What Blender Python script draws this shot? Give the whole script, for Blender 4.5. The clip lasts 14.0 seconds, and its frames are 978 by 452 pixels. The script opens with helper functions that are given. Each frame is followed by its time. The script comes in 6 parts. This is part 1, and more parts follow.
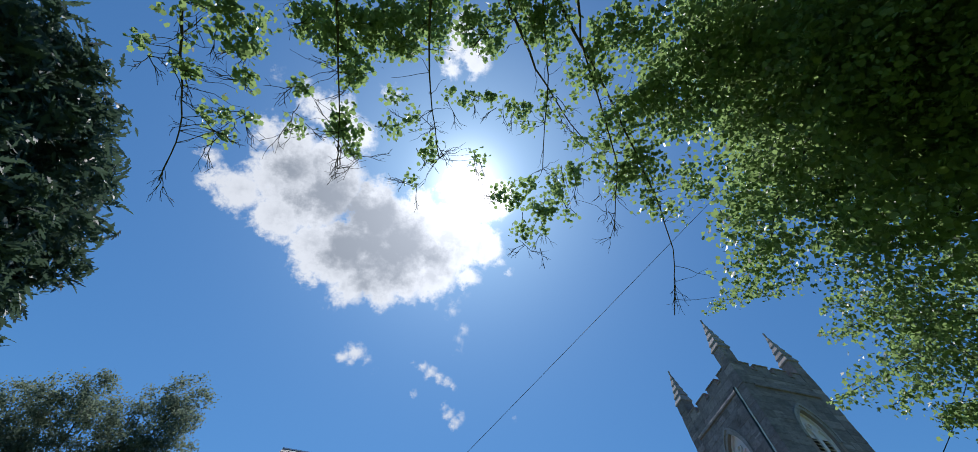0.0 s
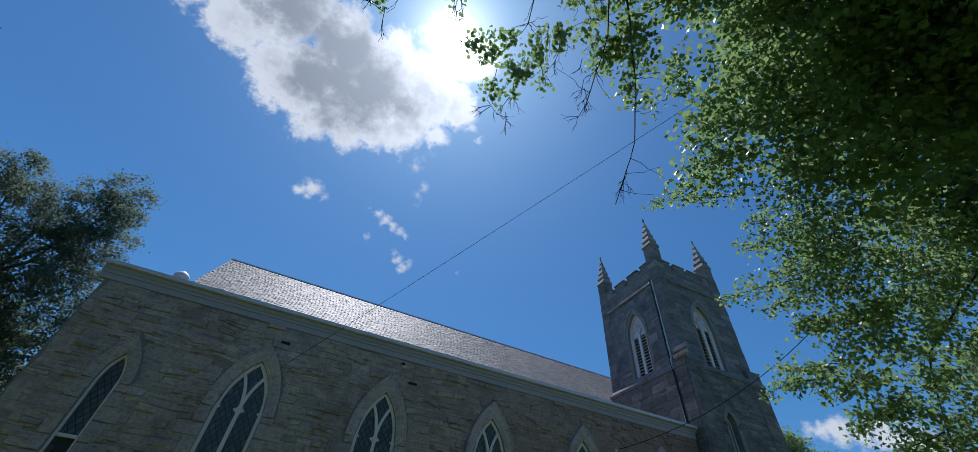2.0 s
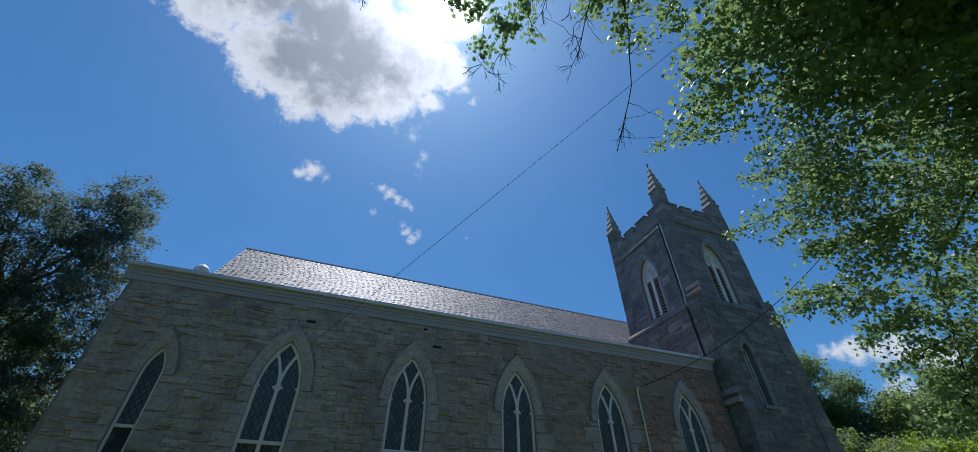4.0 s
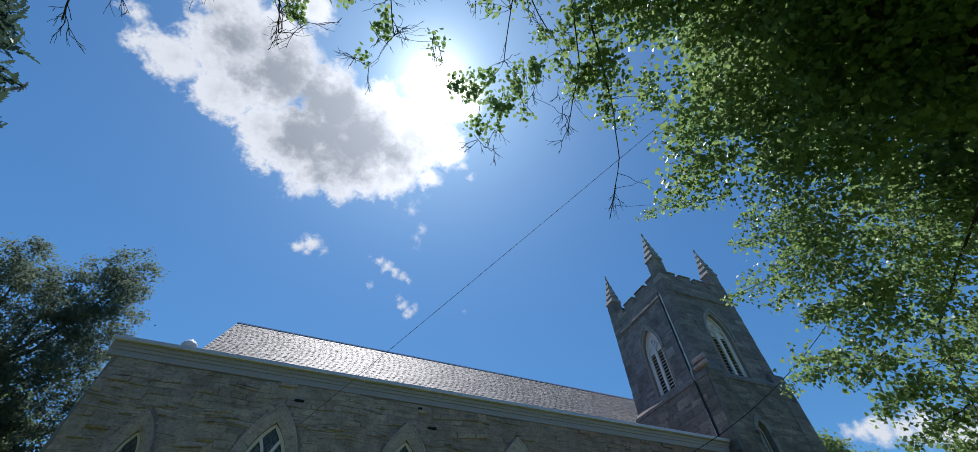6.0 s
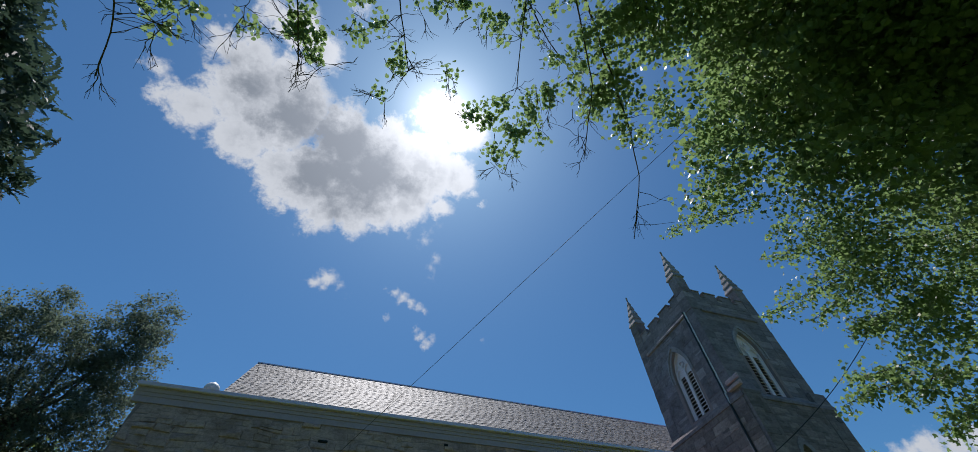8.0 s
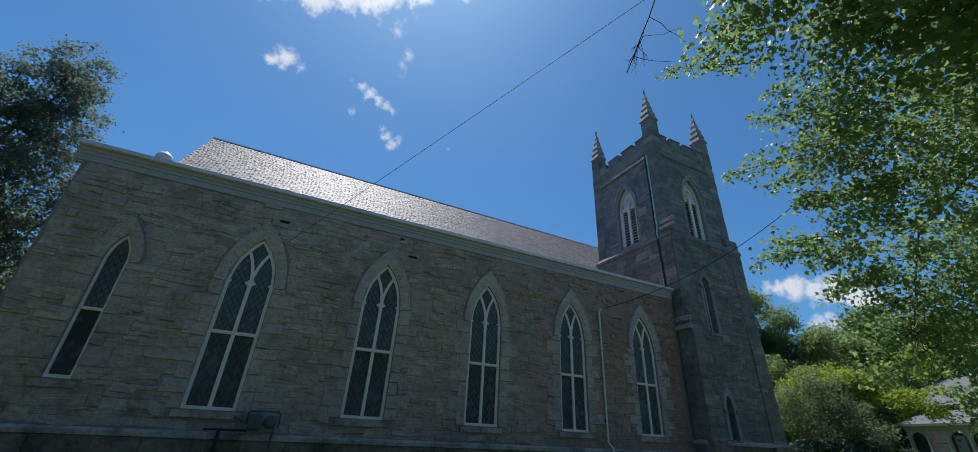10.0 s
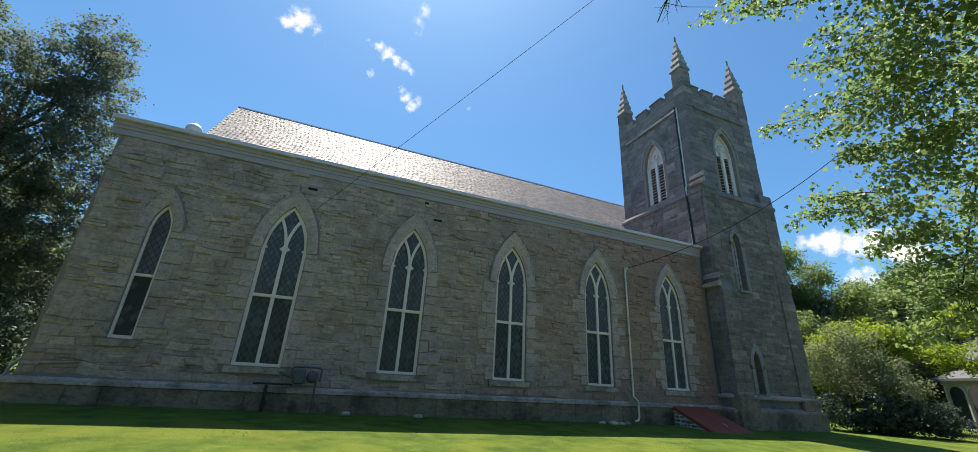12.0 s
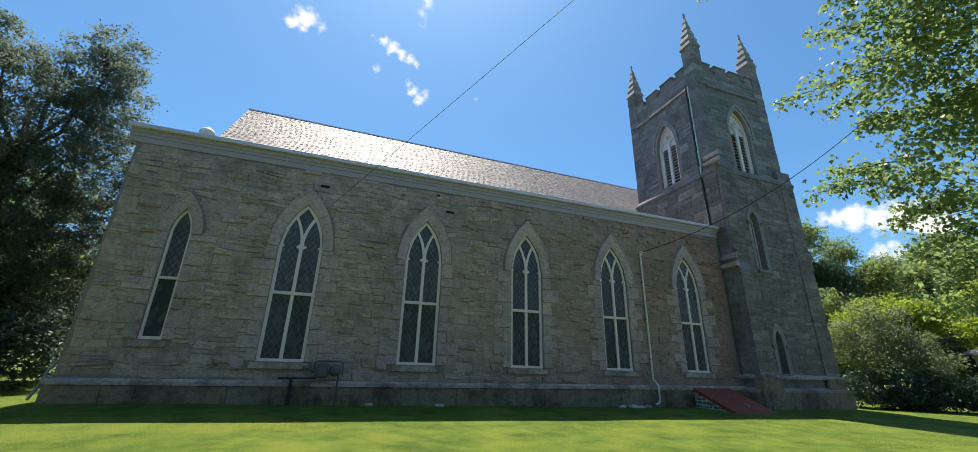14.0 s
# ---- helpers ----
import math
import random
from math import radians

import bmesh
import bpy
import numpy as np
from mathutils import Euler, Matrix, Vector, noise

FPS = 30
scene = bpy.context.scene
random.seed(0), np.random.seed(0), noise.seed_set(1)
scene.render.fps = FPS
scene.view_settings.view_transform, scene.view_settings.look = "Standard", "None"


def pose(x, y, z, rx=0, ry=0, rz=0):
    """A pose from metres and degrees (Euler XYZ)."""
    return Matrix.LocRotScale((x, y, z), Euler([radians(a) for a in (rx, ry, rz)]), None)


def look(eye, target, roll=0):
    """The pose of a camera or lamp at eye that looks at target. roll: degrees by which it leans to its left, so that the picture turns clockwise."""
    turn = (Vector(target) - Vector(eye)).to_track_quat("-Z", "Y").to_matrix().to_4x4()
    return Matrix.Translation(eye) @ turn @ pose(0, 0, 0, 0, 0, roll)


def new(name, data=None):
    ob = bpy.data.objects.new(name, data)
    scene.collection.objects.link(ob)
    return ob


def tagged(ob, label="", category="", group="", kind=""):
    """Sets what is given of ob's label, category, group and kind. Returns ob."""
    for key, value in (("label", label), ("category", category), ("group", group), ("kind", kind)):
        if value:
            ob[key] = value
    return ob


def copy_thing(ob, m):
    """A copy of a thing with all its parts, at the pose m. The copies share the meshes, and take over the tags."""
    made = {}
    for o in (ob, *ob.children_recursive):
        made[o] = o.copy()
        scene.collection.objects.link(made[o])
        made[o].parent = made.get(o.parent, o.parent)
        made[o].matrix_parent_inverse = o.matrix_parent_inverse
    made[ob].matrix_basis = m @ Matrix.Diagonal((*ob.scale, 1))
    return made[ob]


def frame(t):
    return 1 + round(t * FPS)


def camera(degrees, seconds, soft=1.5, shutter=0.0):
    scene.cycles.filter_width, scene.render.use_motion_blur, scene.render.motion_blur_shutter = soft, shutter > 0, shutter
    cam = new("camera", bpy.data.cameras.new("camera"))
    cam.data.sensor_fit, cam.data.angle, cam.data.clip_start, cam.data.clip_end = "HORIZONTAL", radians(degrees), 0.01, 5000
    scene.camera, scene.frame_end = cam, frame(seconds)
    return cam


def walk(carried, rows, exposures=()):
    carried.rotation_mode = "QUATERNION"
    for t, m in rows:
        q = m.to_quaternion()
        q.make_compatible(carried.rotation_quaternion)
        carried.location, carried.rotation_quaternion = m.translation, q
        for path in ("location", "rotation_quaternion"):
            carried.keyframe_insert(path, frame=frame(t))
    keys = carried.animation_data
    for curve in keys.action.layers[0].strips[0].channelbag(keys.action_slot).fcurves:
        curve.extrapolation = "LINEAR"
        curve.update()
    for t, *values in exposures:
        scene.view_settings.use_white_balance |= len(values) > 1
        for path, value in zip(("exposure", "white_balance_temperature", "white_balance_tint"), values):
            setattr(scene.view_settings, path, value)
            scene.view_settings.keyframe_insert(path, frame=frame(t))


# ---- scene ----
# ---------------------------------------------------------------- camera
cam = camera(101.25, 14.0, soft=0.5)
walk(cam, [
    (0.0, pose(0.091, -0.138, 1.863, 152.51, -1.13, -13.72)),
    (0.5, pose(0.317, -0.126, 1.907, 141.77, -2.67, -18.65)),
    (1.0, pose(0.340, -0.103, 1.892, 141.29, -2.48, -22.94)),
    (1.5, pose(0.345, -0.088, 1.879, 138.25, -3.94, -26.79)),
    (2.0, pose(0.345, -0.043, 1.855, 134.28, -4.17, -25.81)),
    (2.5, pose(0.319, -0.017, 1.845, 132.36, -3.79, -25.27)),
    (3.0, pose(0.329, 0.001, 1.850, 130.30, -0.64, -23.47)),
    (3.2, pose(0.317, -0.010, 1.838, 128.56, -0.34, -21.83)),
    (5.3, pose(0.308, -0.215, 1.660, 133.02, 0.74, -20.62)),
    (5.5, pose(0.312, -0.191, 1.656, 136.62, 0.64, -20.75)),
    (6.0, pose(0.333, -0.103, 1.649, 139.00, 0.56, -20.85)),
    (6.5, pose(0.259, -0.052, 1.620, 146.16, 0.98, -19.33)),
    (7.0, pose(0.180, -0.019, 1.628, 144.73, 0.73, -19.21)),
    (7.2, pose(0.162, -0.021, 1.630, 144.10, 0.73, -18.84)),
    (9.3, pose(0.339, 0.124, 1.990, 135.95, 0.94, -16.56)),
    (9.5, pose(0.351, 0.151, 2.008, 127.51, -0.17, -21.10)),
    (10.0, pose(0.287, 0.197, 2.039, 116.78, -2.96, -26.40)),
    (10.5, pose(0.265, 0.201, 2.077, 113.34, -2.53, -26.17)),
    (11.0, pose(0.272, 0.191, 2.105, 110.80, -1.55, -26.66)),
    (11.5, pose(0.273, 0.179, 2.101, 110.93, -1.90, -24.48)),
    (12.0, pose(0.254, 0.186, 2.097, 110.96, -3.08, -22.77)),
    (12.5, pose(0.275, 0.166, 2.118, 110.49, -2.20, -22.03)),
    (13.0, pose(0.267, 0.169, 2.113, 110.14, -1.49, -22.14)),
    (13.5, pose(0.256, 0.184, 2.097, 109.73, -1.38, -21.26)),
    (14.0, pose(0.274, 0.186, 2.068, 109.50, -1.37, -20.20)),
], exposures=[(0.0, 0.14, 6200, 14), (1.0, 0.0, 6000, 14), (2.0, -0.10, 5850, 14), (3.2, -0.15, 5850, 14), (5.5, 0.18, 6150, 14), (7.0, 0.0, 6300, 14), (9.4, -0.42, 6150, 14), (10.0, 0.08, 6200, 14), (10.6, 0.72, 7050, 14), (14.0, 0.84, 7150, 14)])
# ---------------------------------------------------------------- light
SUN_DIR = Vector((0.021, 0.375, 0.927)).normalized()
SUN_EL = math.asin(SUN_DIR.z)
SUN_AZ = math.atan2(SUN_DIR.x, SUN_DIR.y)

world = bpy.data.worlds.new("summer_sky")
scene.world = world
world.use_nodes = True
WT = world.node_tree
WT.nodes.clear()


def wn(kind, operation="", data_type=""):
    n = WT.nodes.new(kind)
    if operation:
        n.operation = operation
    if data_type:
        n.data_type = data_type
    return n


def wmath(op, a, b=None, clamp=False):
    n = wn("ShaderNodeMath", operation=op)
    n.use_clamp = clamp
    for i, v in enumerate((a, b)):
        if v is None:
            continue
        if isinstance(v, (int, float)):
            n.inputs[i].default_value = v
        else:
            WT.links.new(v, n.inputs[i])
    return n.outputs[0]


def wvec(op, a, b=None):
    n = wn("ShaderNodeVectorMath", operation=op)
    for i, v in enumerate((a, b)):
        if v is None:
            continue
        if isinstance(v, (tuple, Vector)):
            n.inputs[i].default_value = v
        else:
            WT.links.new(v, n.inputs[i])
    return n


def wramp(v, a, b, c=0.0, d=1.0, smooth=True):
    n = wn("ShaderNodeMapRange")
    n.interpolation_type = "SMOOTHSTEP" if smooth else "LINEAR"
    WT.links.new(v, n.inputs[0])
    for i, x in enumerate((a, b, c, d)):
        n.inputs[i + 1].default_value = x
    return n.outputs[0]


def wmix(f, a, b):
    n = wn("ShaderNodeMix", data_type="RGBA")
    for s, v in ((n.inputs[0], f), (n.inputs[6], a), (n.inputs[7], b)):
        if isinstance(v, (int, float, tuple)):
            s.default_value = v
        else:
            WT.links.new(v, s)
    return n.outputs[2]


def wnoise(vec, scale, detail, rough=0.55):
    n = wn("ShaderNodeTexNoise")
    n.inputs["Scale"].default_value, n.inputs["Detail"].default_value, n.inputs["Roughness"].default_value = scale, detail, rough
    WT.links.new(vec, n.inputs["Vector"])
    return n


SKY_STRENGTH = 0.072
sky = wn("ShaderNodeTexSky")
sky.sky_type, sky.sun_disc, sky.sun_elevation, sky.sun_rotation = "NISHITA", False, SUN_EL, SUN_AZ
sky.air_density, sky.dust_density, sky.ozone_density = 1.15, 0.5, 2.2
way = wvec("NORMALIZE", wn("ShaderNodeTexCoord").outputs["Generated"]).outputs[0]
# clouds: rounded masses in fixed headings (heading, angular radius), their edges broken up by noise
coarse = wnoise(way, 6.0, 4.0, 0.6)
fine = wnoise(way, 17.0, 10.0, 0.62)
finest = wnoise(way, 55.0, 8.0, 0.65)
CLOUD_WEST = [((-0.315, 0.472, 0.823), 0.075), ((-0.501, 0.386, 0.775), 0.0209), ((-0.480, 0.420, 0.770), 0.0333), ((-0.449, 0.440, 0.777), 0.0519), ((-0.423, 0.332, 0.843), 0.0429), ((-0.417, 0.300, 0.858), 0.0175), ((-0.377, 0.344, 0.860), 0.0593), ((-0.418, 0.391, 0.820), 0.0355), ((-0.380, 0.423, 0.823), 0.0795), ((-0.370, 0.491, 0.789), 0.0660), ((-0.355, 0.259, 0.898), 0.0339), ((-0.371, 0.227, 0.901), 0.0190), ((-0.304, 0.277, 0.911), 0.0545), ((-0.257, 0.314, 0.914), 0.0479), ((-0.304, 0.417, 0.856), 0.1010), ((-0.300, 0.538, 0.788), 0.0660), ((-0.244, 0.560, 0.792), 0.0964), ((-0.167, 0.542, 0.824), 0.1180), ((-0.207, 0.617, 0.759), 0.0592), ((-0.216, 0.650, 0.729), 0.0193), ((-0.131, 0.619, 0.775), 0.0553), ((-0.078, 0.599, 0.797), 0.0595), ((-0.020, 0.578, 0.816), 0.0696)]
CLOUD_SUNWARD = [((-0.190, 0.452, 0.871), 0.0664), ((-0.103, 0.508, 0.855), 0.1090), ((-0.095, 0.434, 0.896), 0.0426), ((0.004, 0.504, 0.864), 0.0955), ((0.012, 0.382, 0.924), 0.0649), ((0.080, 0.395, 0.915), 0.0651), ((0.085, 0.500, 0.862), 0.0619), ((0.065, 0.567, 0.821), 0.0367), ((0.136, 0.524, 0.840), 0.0185), ((0.166, 0.540, 0.825), 0.0107), ((-0.070, 0.057, 0.996), 0.0404), ((-0.026, 0.095, 0.995), 0.0417), ((-0.080, 0.131, 0.988), 0.0308), ((-0.067, 0.017, 0.998), 0.0288), ((-0.424, 0.210, 0.881), 0.0108), ((-0.194, 0.209, 0.959), 0.0209)]
CLOUD_LOW = [((0.842, 0.459, 0.282), 0.0109), ((0.855, 0.439, 0.277), 0.0160), ((0.867, 0.417, 0.273), 0.0256), ((0.878, 0.393, 0.271), 0.0322), ((0.890, 0.369, 0.268), 0.0334), ((0.902, 0.348, 0.257), 0.0321), ((0.914, 0.327, 0.240), 0.0308), ((0.880, 0.406, 0.247), 0.0125), ((0.887, 0.411, 0.204), 0.0171), ((0.897, 0.389, 0.202), 0.0235), ((0.907, 0.368, 0.197), 0.0253), ((0.917, 0.347, 0.187), 0.0307)]
CLOUD_SHADE = [((-0.365, 0.399, 0.841), 0.0452), ((-0.286, 0.445, 0.849), 0.0819), ((-0.195, 0.489, 0.850), 0.0942), ((-0.109, 0.532, 0.840), 0.0842), ((-0.031, 0.550, 0.834), 0.0457), ((-0.227, 0.543, 0.808), 0.0572), ((-0.408, 0.356, 0.841), 0.0203), ((-0.159, 0.573, 0.804), 0.0527)]
CLOUDLETS = [((-0.170, 0.735, 0.656), 0.0173), ((-0.145, 0.731, 0.666), 0.0216), ((-0.122, 0.738, 0.663), 0.0135), ((-0.154, 0.744, 0.650), 0.0120), ((-0.092, 0.752, 0.652), 0.0041), ((-0.019, 0.737, 0.676), 0.0084), ((0.007, 0.740, 0.673), 0.0112), ((0.031, 0.745, 0.666), 0.0140), ((0.053, 0.748, 0.661), 0.0111), ((0.071, 0.753, 0.655), 0.0111), ((0.087, 0.755, 0.650), 0.0083), ((0.003, 0.779, 0.627), 0.0047), ((0.074, 0.786, 0.614), 0.0094), ((0.090, 0.793, 0.603), 0.0133), ((0.106, 0.799, 0.591), 0.0145), ((0.113, 0.792, 0.600), 0.0106), ((0.233, 0.761, 0.606), 0.0053)]
WISPS = [((0.087, 0.686, 0.722), 0.0146), ((0.089, 0.668, 0.739), 0.0133), ((0.083, 0.703, 0.707), 0.0115), ((0.053, 0.638, 0.768), 0.0149), ((0.072, 0.606, 0.792), 0.0151), ((0.055, 0.617, 0.785), 0.0106), ((0.008, 0.635, 0.773), 0.0090)]


def swirl(source, amount):
    n = wvec("SCALE", wvec("SUBTRACT", source.outputs["Color"], (0.5, 0.5, 0.5)).outputs[0])
    n.inputs["Scale"].default_value = amount
    return n.outputs[0]


def centred(source, amount):
    return wmath("MULTIPLY", wmath("SUBTRACT", source.outputs["Fac"], 0.5), amount)


def masses(puffs_here, space):
    """How deep inside the nearest rounded mass a heading lies, in radians."""
    depth = None
    for heading, radius in puffs_here:
        gap = wvec("DISTANCE", space, tuple(Vector(heading).normalized())).outputs["Value"]
        inside = wmath("SUBTRACT", radius, gap)
        depth = inside if depth is None else wmath("MAXIMUM", depth, inside)
    return depth


bent = wvec("ADD", wvec("ADD", way, swirl(fine, 0.045)).outputs[0], swirl(finest, 0.012)).outputs[0]
bent_small = wvec("ADD", wvec("ADD", way, swirl(fine, 0.02)).outputs[0], swirl(finest, 0.014)).outputs[0]
great = wmath("ADD", masses(CLOUD_WEST + CLOUD_SUNWARD + CLOUD_LOW, bent), wmath("ADD", centred(fine, 0.075), centred(finest, 0.050)))
tiny = wmath("ADD", masses(CLOUDLETS, bent_small), wmath("ADD", centred(fine, 0.022), centred(finest, 0.040)))
thin = wmath("ADD", masses(WISPS, bent_small), wmath("ADD", centred(fine, 0.04), centred(finest, 0.060)))
cover = wmath("MAXIMUM", wmath("MAXIMUM", wramp(great, -0.004, 0.026), wramp(tiny, -0.004, 0.018, 0.0, 0.95)), wramp(thin, -0.002, 0.035, 0.0, 0.62))
thick = wramp(wmath("ADD", masses(CLOUD_SHADE, bent), wmath("ADD", centred(coarse, 0.12), wmath("ADD", centred(fine, 0.17), centred(finest, 0.07)))), -0.045, 0.060)
to_sun = wmath("SUBTRACT", 1.0, wvec("DOT_PRODUCT", way, tuple(SUN_DIR)).outputs["Value"])
near_sun = wmath("POWER", 2.718, wmath("MULTIPLY", to_sun, -26.0))
glare = wmath("POWER", 2.718, wmath("MULTIPLY", to_sun, -300.0))
wide_haze = wmath("POWER", 2.718, wmath("MULTIPLY", to_sun, -9.0))
core = wmath("POWER", 2.718, wmath("MULTIPLY", to_sun, -5200.0))
SUNLIT_CLOUD, SHADED_CLOUD = (9.0, 9.5, 9.9, 1), (3.35, 3.85, 4.45, 1)
body = wramp(great, 0.016, 0.06, 0.0, 0.5)
shade_in = wmath("MAXIMUM", thick, wmath("MULTIPLY", body, wramp(fine.outputs["Fac"], 0.62, 0.36)))
cloud_col = wmix(shade_in, SUNLIT_CLOUD, SHADED_CLOUD)
lift = wn("ShaderNodeVectorMath", operation="SCALE")
WT.links.new(cloud_col, lift.inputs[0])
WT.links.new(wmath("ADD", 1.0, wmath("MULTIPLY", near_sun, 0.5)), lift.inputs["Scale"])
deep_blue = wvec("MULTIPLY", sky.outputs["Color"], (0.56, 1.05, 1.34)).outputs[0]
heaven = wmix(cover, deep_blue, lift.outputs[0])
aureole = wn("ShaderNodeVectorMath", operation="SCALE")
aureole.inputs[0].default_value = (1.0, 0.98, 0.94)
WT.links.new(wmath("ADD", wmath("ADD", wmath("ADD", wmath("MULTIPLY", near_sun, 1.7), wmath("MULTIPLY", wide_haze, 0.6)), wmath("MULTIPLY", glare, 13.0)), wmath("MULTIPLY", core, 160.0)), aureole.inputs["Scale"])
total = wvec("ADD", heaven, aureole.outputs[0]).outputs[0]
back = wn("ShaderNodeBackground")
back.inputs["Strength"].default_value = SKY_STRENGTH
WT.links.new(total, back.inputs["Color"])
WT.links.new(back.outputs[0], wn("ShaderNodeOutputWorld").inputs["Surface"])

sun_data = bpy.data.lights.new("sun", "SUN")
sun_data.energy, sun_data.angle, sun_data.color = 4.6, radians(0.53), (1.0, 0.96, 0.90)
sun = new("sun", sun_data)
sun.matrix_world = look(SUN_DIR * 200, (0, 0, 0))


# ---------------------------------------------------------------- materials
def tree_of(name):
    m = bpy.data.materials.new(name)
    m.use_nodes = True
    t = m.node_tree
    return m, t, t.nodes["Principled BSDF"]


def add(t, kind, operation="", data_type="", blend_type=""):
    n = t.nodes.new(kind)
    if operation:
        n.operation = operation
    if data_type:
        n.data_type = data_type
    if blend_type:
        n.blend_type = blend_type
    return n


def noise_of(t, vec, scale, detail=5.0, rough=0.6):
    n = add(t, "ShaderNodeTexNoise")
    n.inputs["Scale"].default_value, n.inputs["Detail"].default_value, n.inputs["Roughness"].default_value = scale, detail, rough
    t.links.new(vec, n.inputs["Vector"])
    return n.outputs["Fac"]


def ramp_of(t, fac, stops):
    n = add(t, "ShaderNodeValToRGB")
    e = n.color_ramp.elements
    while len(e) < len(stops):
        e.new(0.5)
    for el, (p, c) in zip(e, stops):
        el.position, el.color = p, (*c, 1)
    t.links.new(fac, n.inputs[0])
    return n.outputs[0]


def mix_of(t, fac, a, b, blend="MIX"):
    n = add(t, "ShaderNodeMix", data_type="RGBA", blend_type=blend)
    for s, v in ((n.inputs[0], fac), (n.inputs[6], a), (n.inputs[7], b)):
        if isinstance(v, (int, float)):
            s.default_value = v
        elif isinstance(v, tuple):
            s.default_value = (*v, 1) if len(v) == 3 else v
        else:
            t.links.new(v, s)
    return n.outputs[2]


def math_of(t, op, a, b):
    n = add(t, "ShaderNodeMath", operation=op)
    for i, v in enumerate((a, b)):
        if isinstance(v, (int, float)):
            n.inputs[i].default_value = v
        else:
            t.links.new(v, n.inputs[i])
    return n.outputs[0]


def bump_of(t, b, height, strength, dist):
    n = add(t, "ShaderNodeBump")
    n.inputs["Strength"].default_value, n.inputs["Distance"].default_value = strength, dist
    t.links.new(height, n.inputs["Height"])
    t.links.new(n.outputs[0], b.inputs["Normal"])


def place(t):
    return add(t, "ShaderNodeNewGeometry").outputs["Position"]


def each_piece(t):
    a = add(t, "ShaderNodeObjectInfo").outputs["Random"]
    b = add(t, "ShaderNodeNewGeometry").outputs["Random Per Island"]
    return math_of(t, "FRACT", math_of(t, "ADD", a, b), 0.0)


def plain(name, colour, rough=0.6, metal=0.0, grain=8.0, spread=0.25, bump=0.3, depth=0.01, stain=0.8):
    """A surface with grain, stains and fine relief round one base colour."""
    m, t, b = tree_of(name)
    p = place(t)
    c = Vector(colour)
    big = noise_of(t, p, stain, 4)
    small = noise_of(t, p, grain, 8, 0.65)
    col = mix_of(t, big, tuple(c * (1 - spread)), tuple(c * (1 + spread)))
    col = mix_of(t, 0.55, col, ramp_of(t, small, [(0.3, tuple(c * (1 - spread))), (0.7, tuple(c * (1 + spread)))]))
    t.links.new(col, b.inputs["Base Color"])
    b.inputs["Roughness"].default_value, b.inputs["Metallic"].default_value = rough, metal
    bump_of(t, b, small, bump, depth)
    return m


def stone(name, palette, grain=9.0, rough=0.9, bump=0.7, depth=0.035, rust=0.0, soot=0.0):
    """Masonry: every piece takes its own tone from the palette; the grain lies in level beds."""
    m, t, b = tree_of(name)
    p = place(t)
    beds = add(t, "ShaderNodeVectorMath", operation="MULTIPLY")
    t.links.new(p, beds.inputs[0])
    beds.inputs[1].default_value = (1.0, 1.0, 1.5)
    r = each_piece(t)
    n = len(palette)
    col = ramp_of(t, r, [(i / max(1, n - 1), c) for i, c in enumerate(palette)])
    speck = noise_of(t, beds.outputs[0], grain, 8, 0.7)
    ledges = add(t, "ShaderNodeVectorMath", operation="MULTIPLY")
    t.links.new(p, ledges.inputs[0])
    ledges.inputs[1].default_value = (1.0, 1.0, 1.6)
    streak = noise_of(t, ledges.outputs[0], grain * 0.32, 6, 0.65)
    blot = noise_of(t, p, 0.9, 5, 0.6)
    col = mix_of(t, 0.8, col, ramp_of(t, speck, [(0.28, (0.50, 0.49, 0.47)), (0.5, (0.97, 0.97, 0.97)), (0.75, (1.32, 1.30, 1.26))]), "MULTIPLY")
    col = mix_of(t, 0.85, col, ramp_of(t, streak, [(0.30, (0.58, 0.56, 0.54)), (0.46, (0.98, 0.97, 0.96)), (0.72, (1.20, 1.18, 1.14))]), "MULTIPLY")
    col = mix_of(t, 0.8, col, ramp_of(t, blot, [(0.3, (0.66, 0.62, 0.58)), (0.5, (1.0, 1.0, 1.0)), (0.7, (1.18, 1.18, 1.12))]), "MULTIPLY")
    if rust:
        # iron staining, heavier towards the tower
        sep = add(t, "ShaderNodeSeparateXYZ")
        t.links.new(p, sep.inputs[0])
        drift = math_of(t, "MULTIPLY", sep.outputs[0], 0.027)
        stain = math_of(t, "ADD", drift, noise_of(t, p, 0.45, 6, 0.65))
        fac = ramp_of(t, stain, [(0.55, (0, 0, 0)), (1.0, (rust, rust, rust))])
        col = mix_of(t, fac, col, (0.77, 0.58, 0.52), "MULTIPLY")
    if soot:
        # black algae and damp in irregular patches
        patch = ramp_of(t, noise_of(t, p, 0.7, 7, 0.7), [(0.48, (0, 0, 0)), (0.62, (soot, soot, soot))])
        col = mix_of(t, patch, col, (0.42, 0.40, 0.38), "MULTIPLY")
    t.links.new(col, b.inputs["Base Color"])
    b.inputs["Roughness"].default_value = rough
    bump_of(t, b, math_of(t, "ADD", speck, streak), bump, depth)
    return m


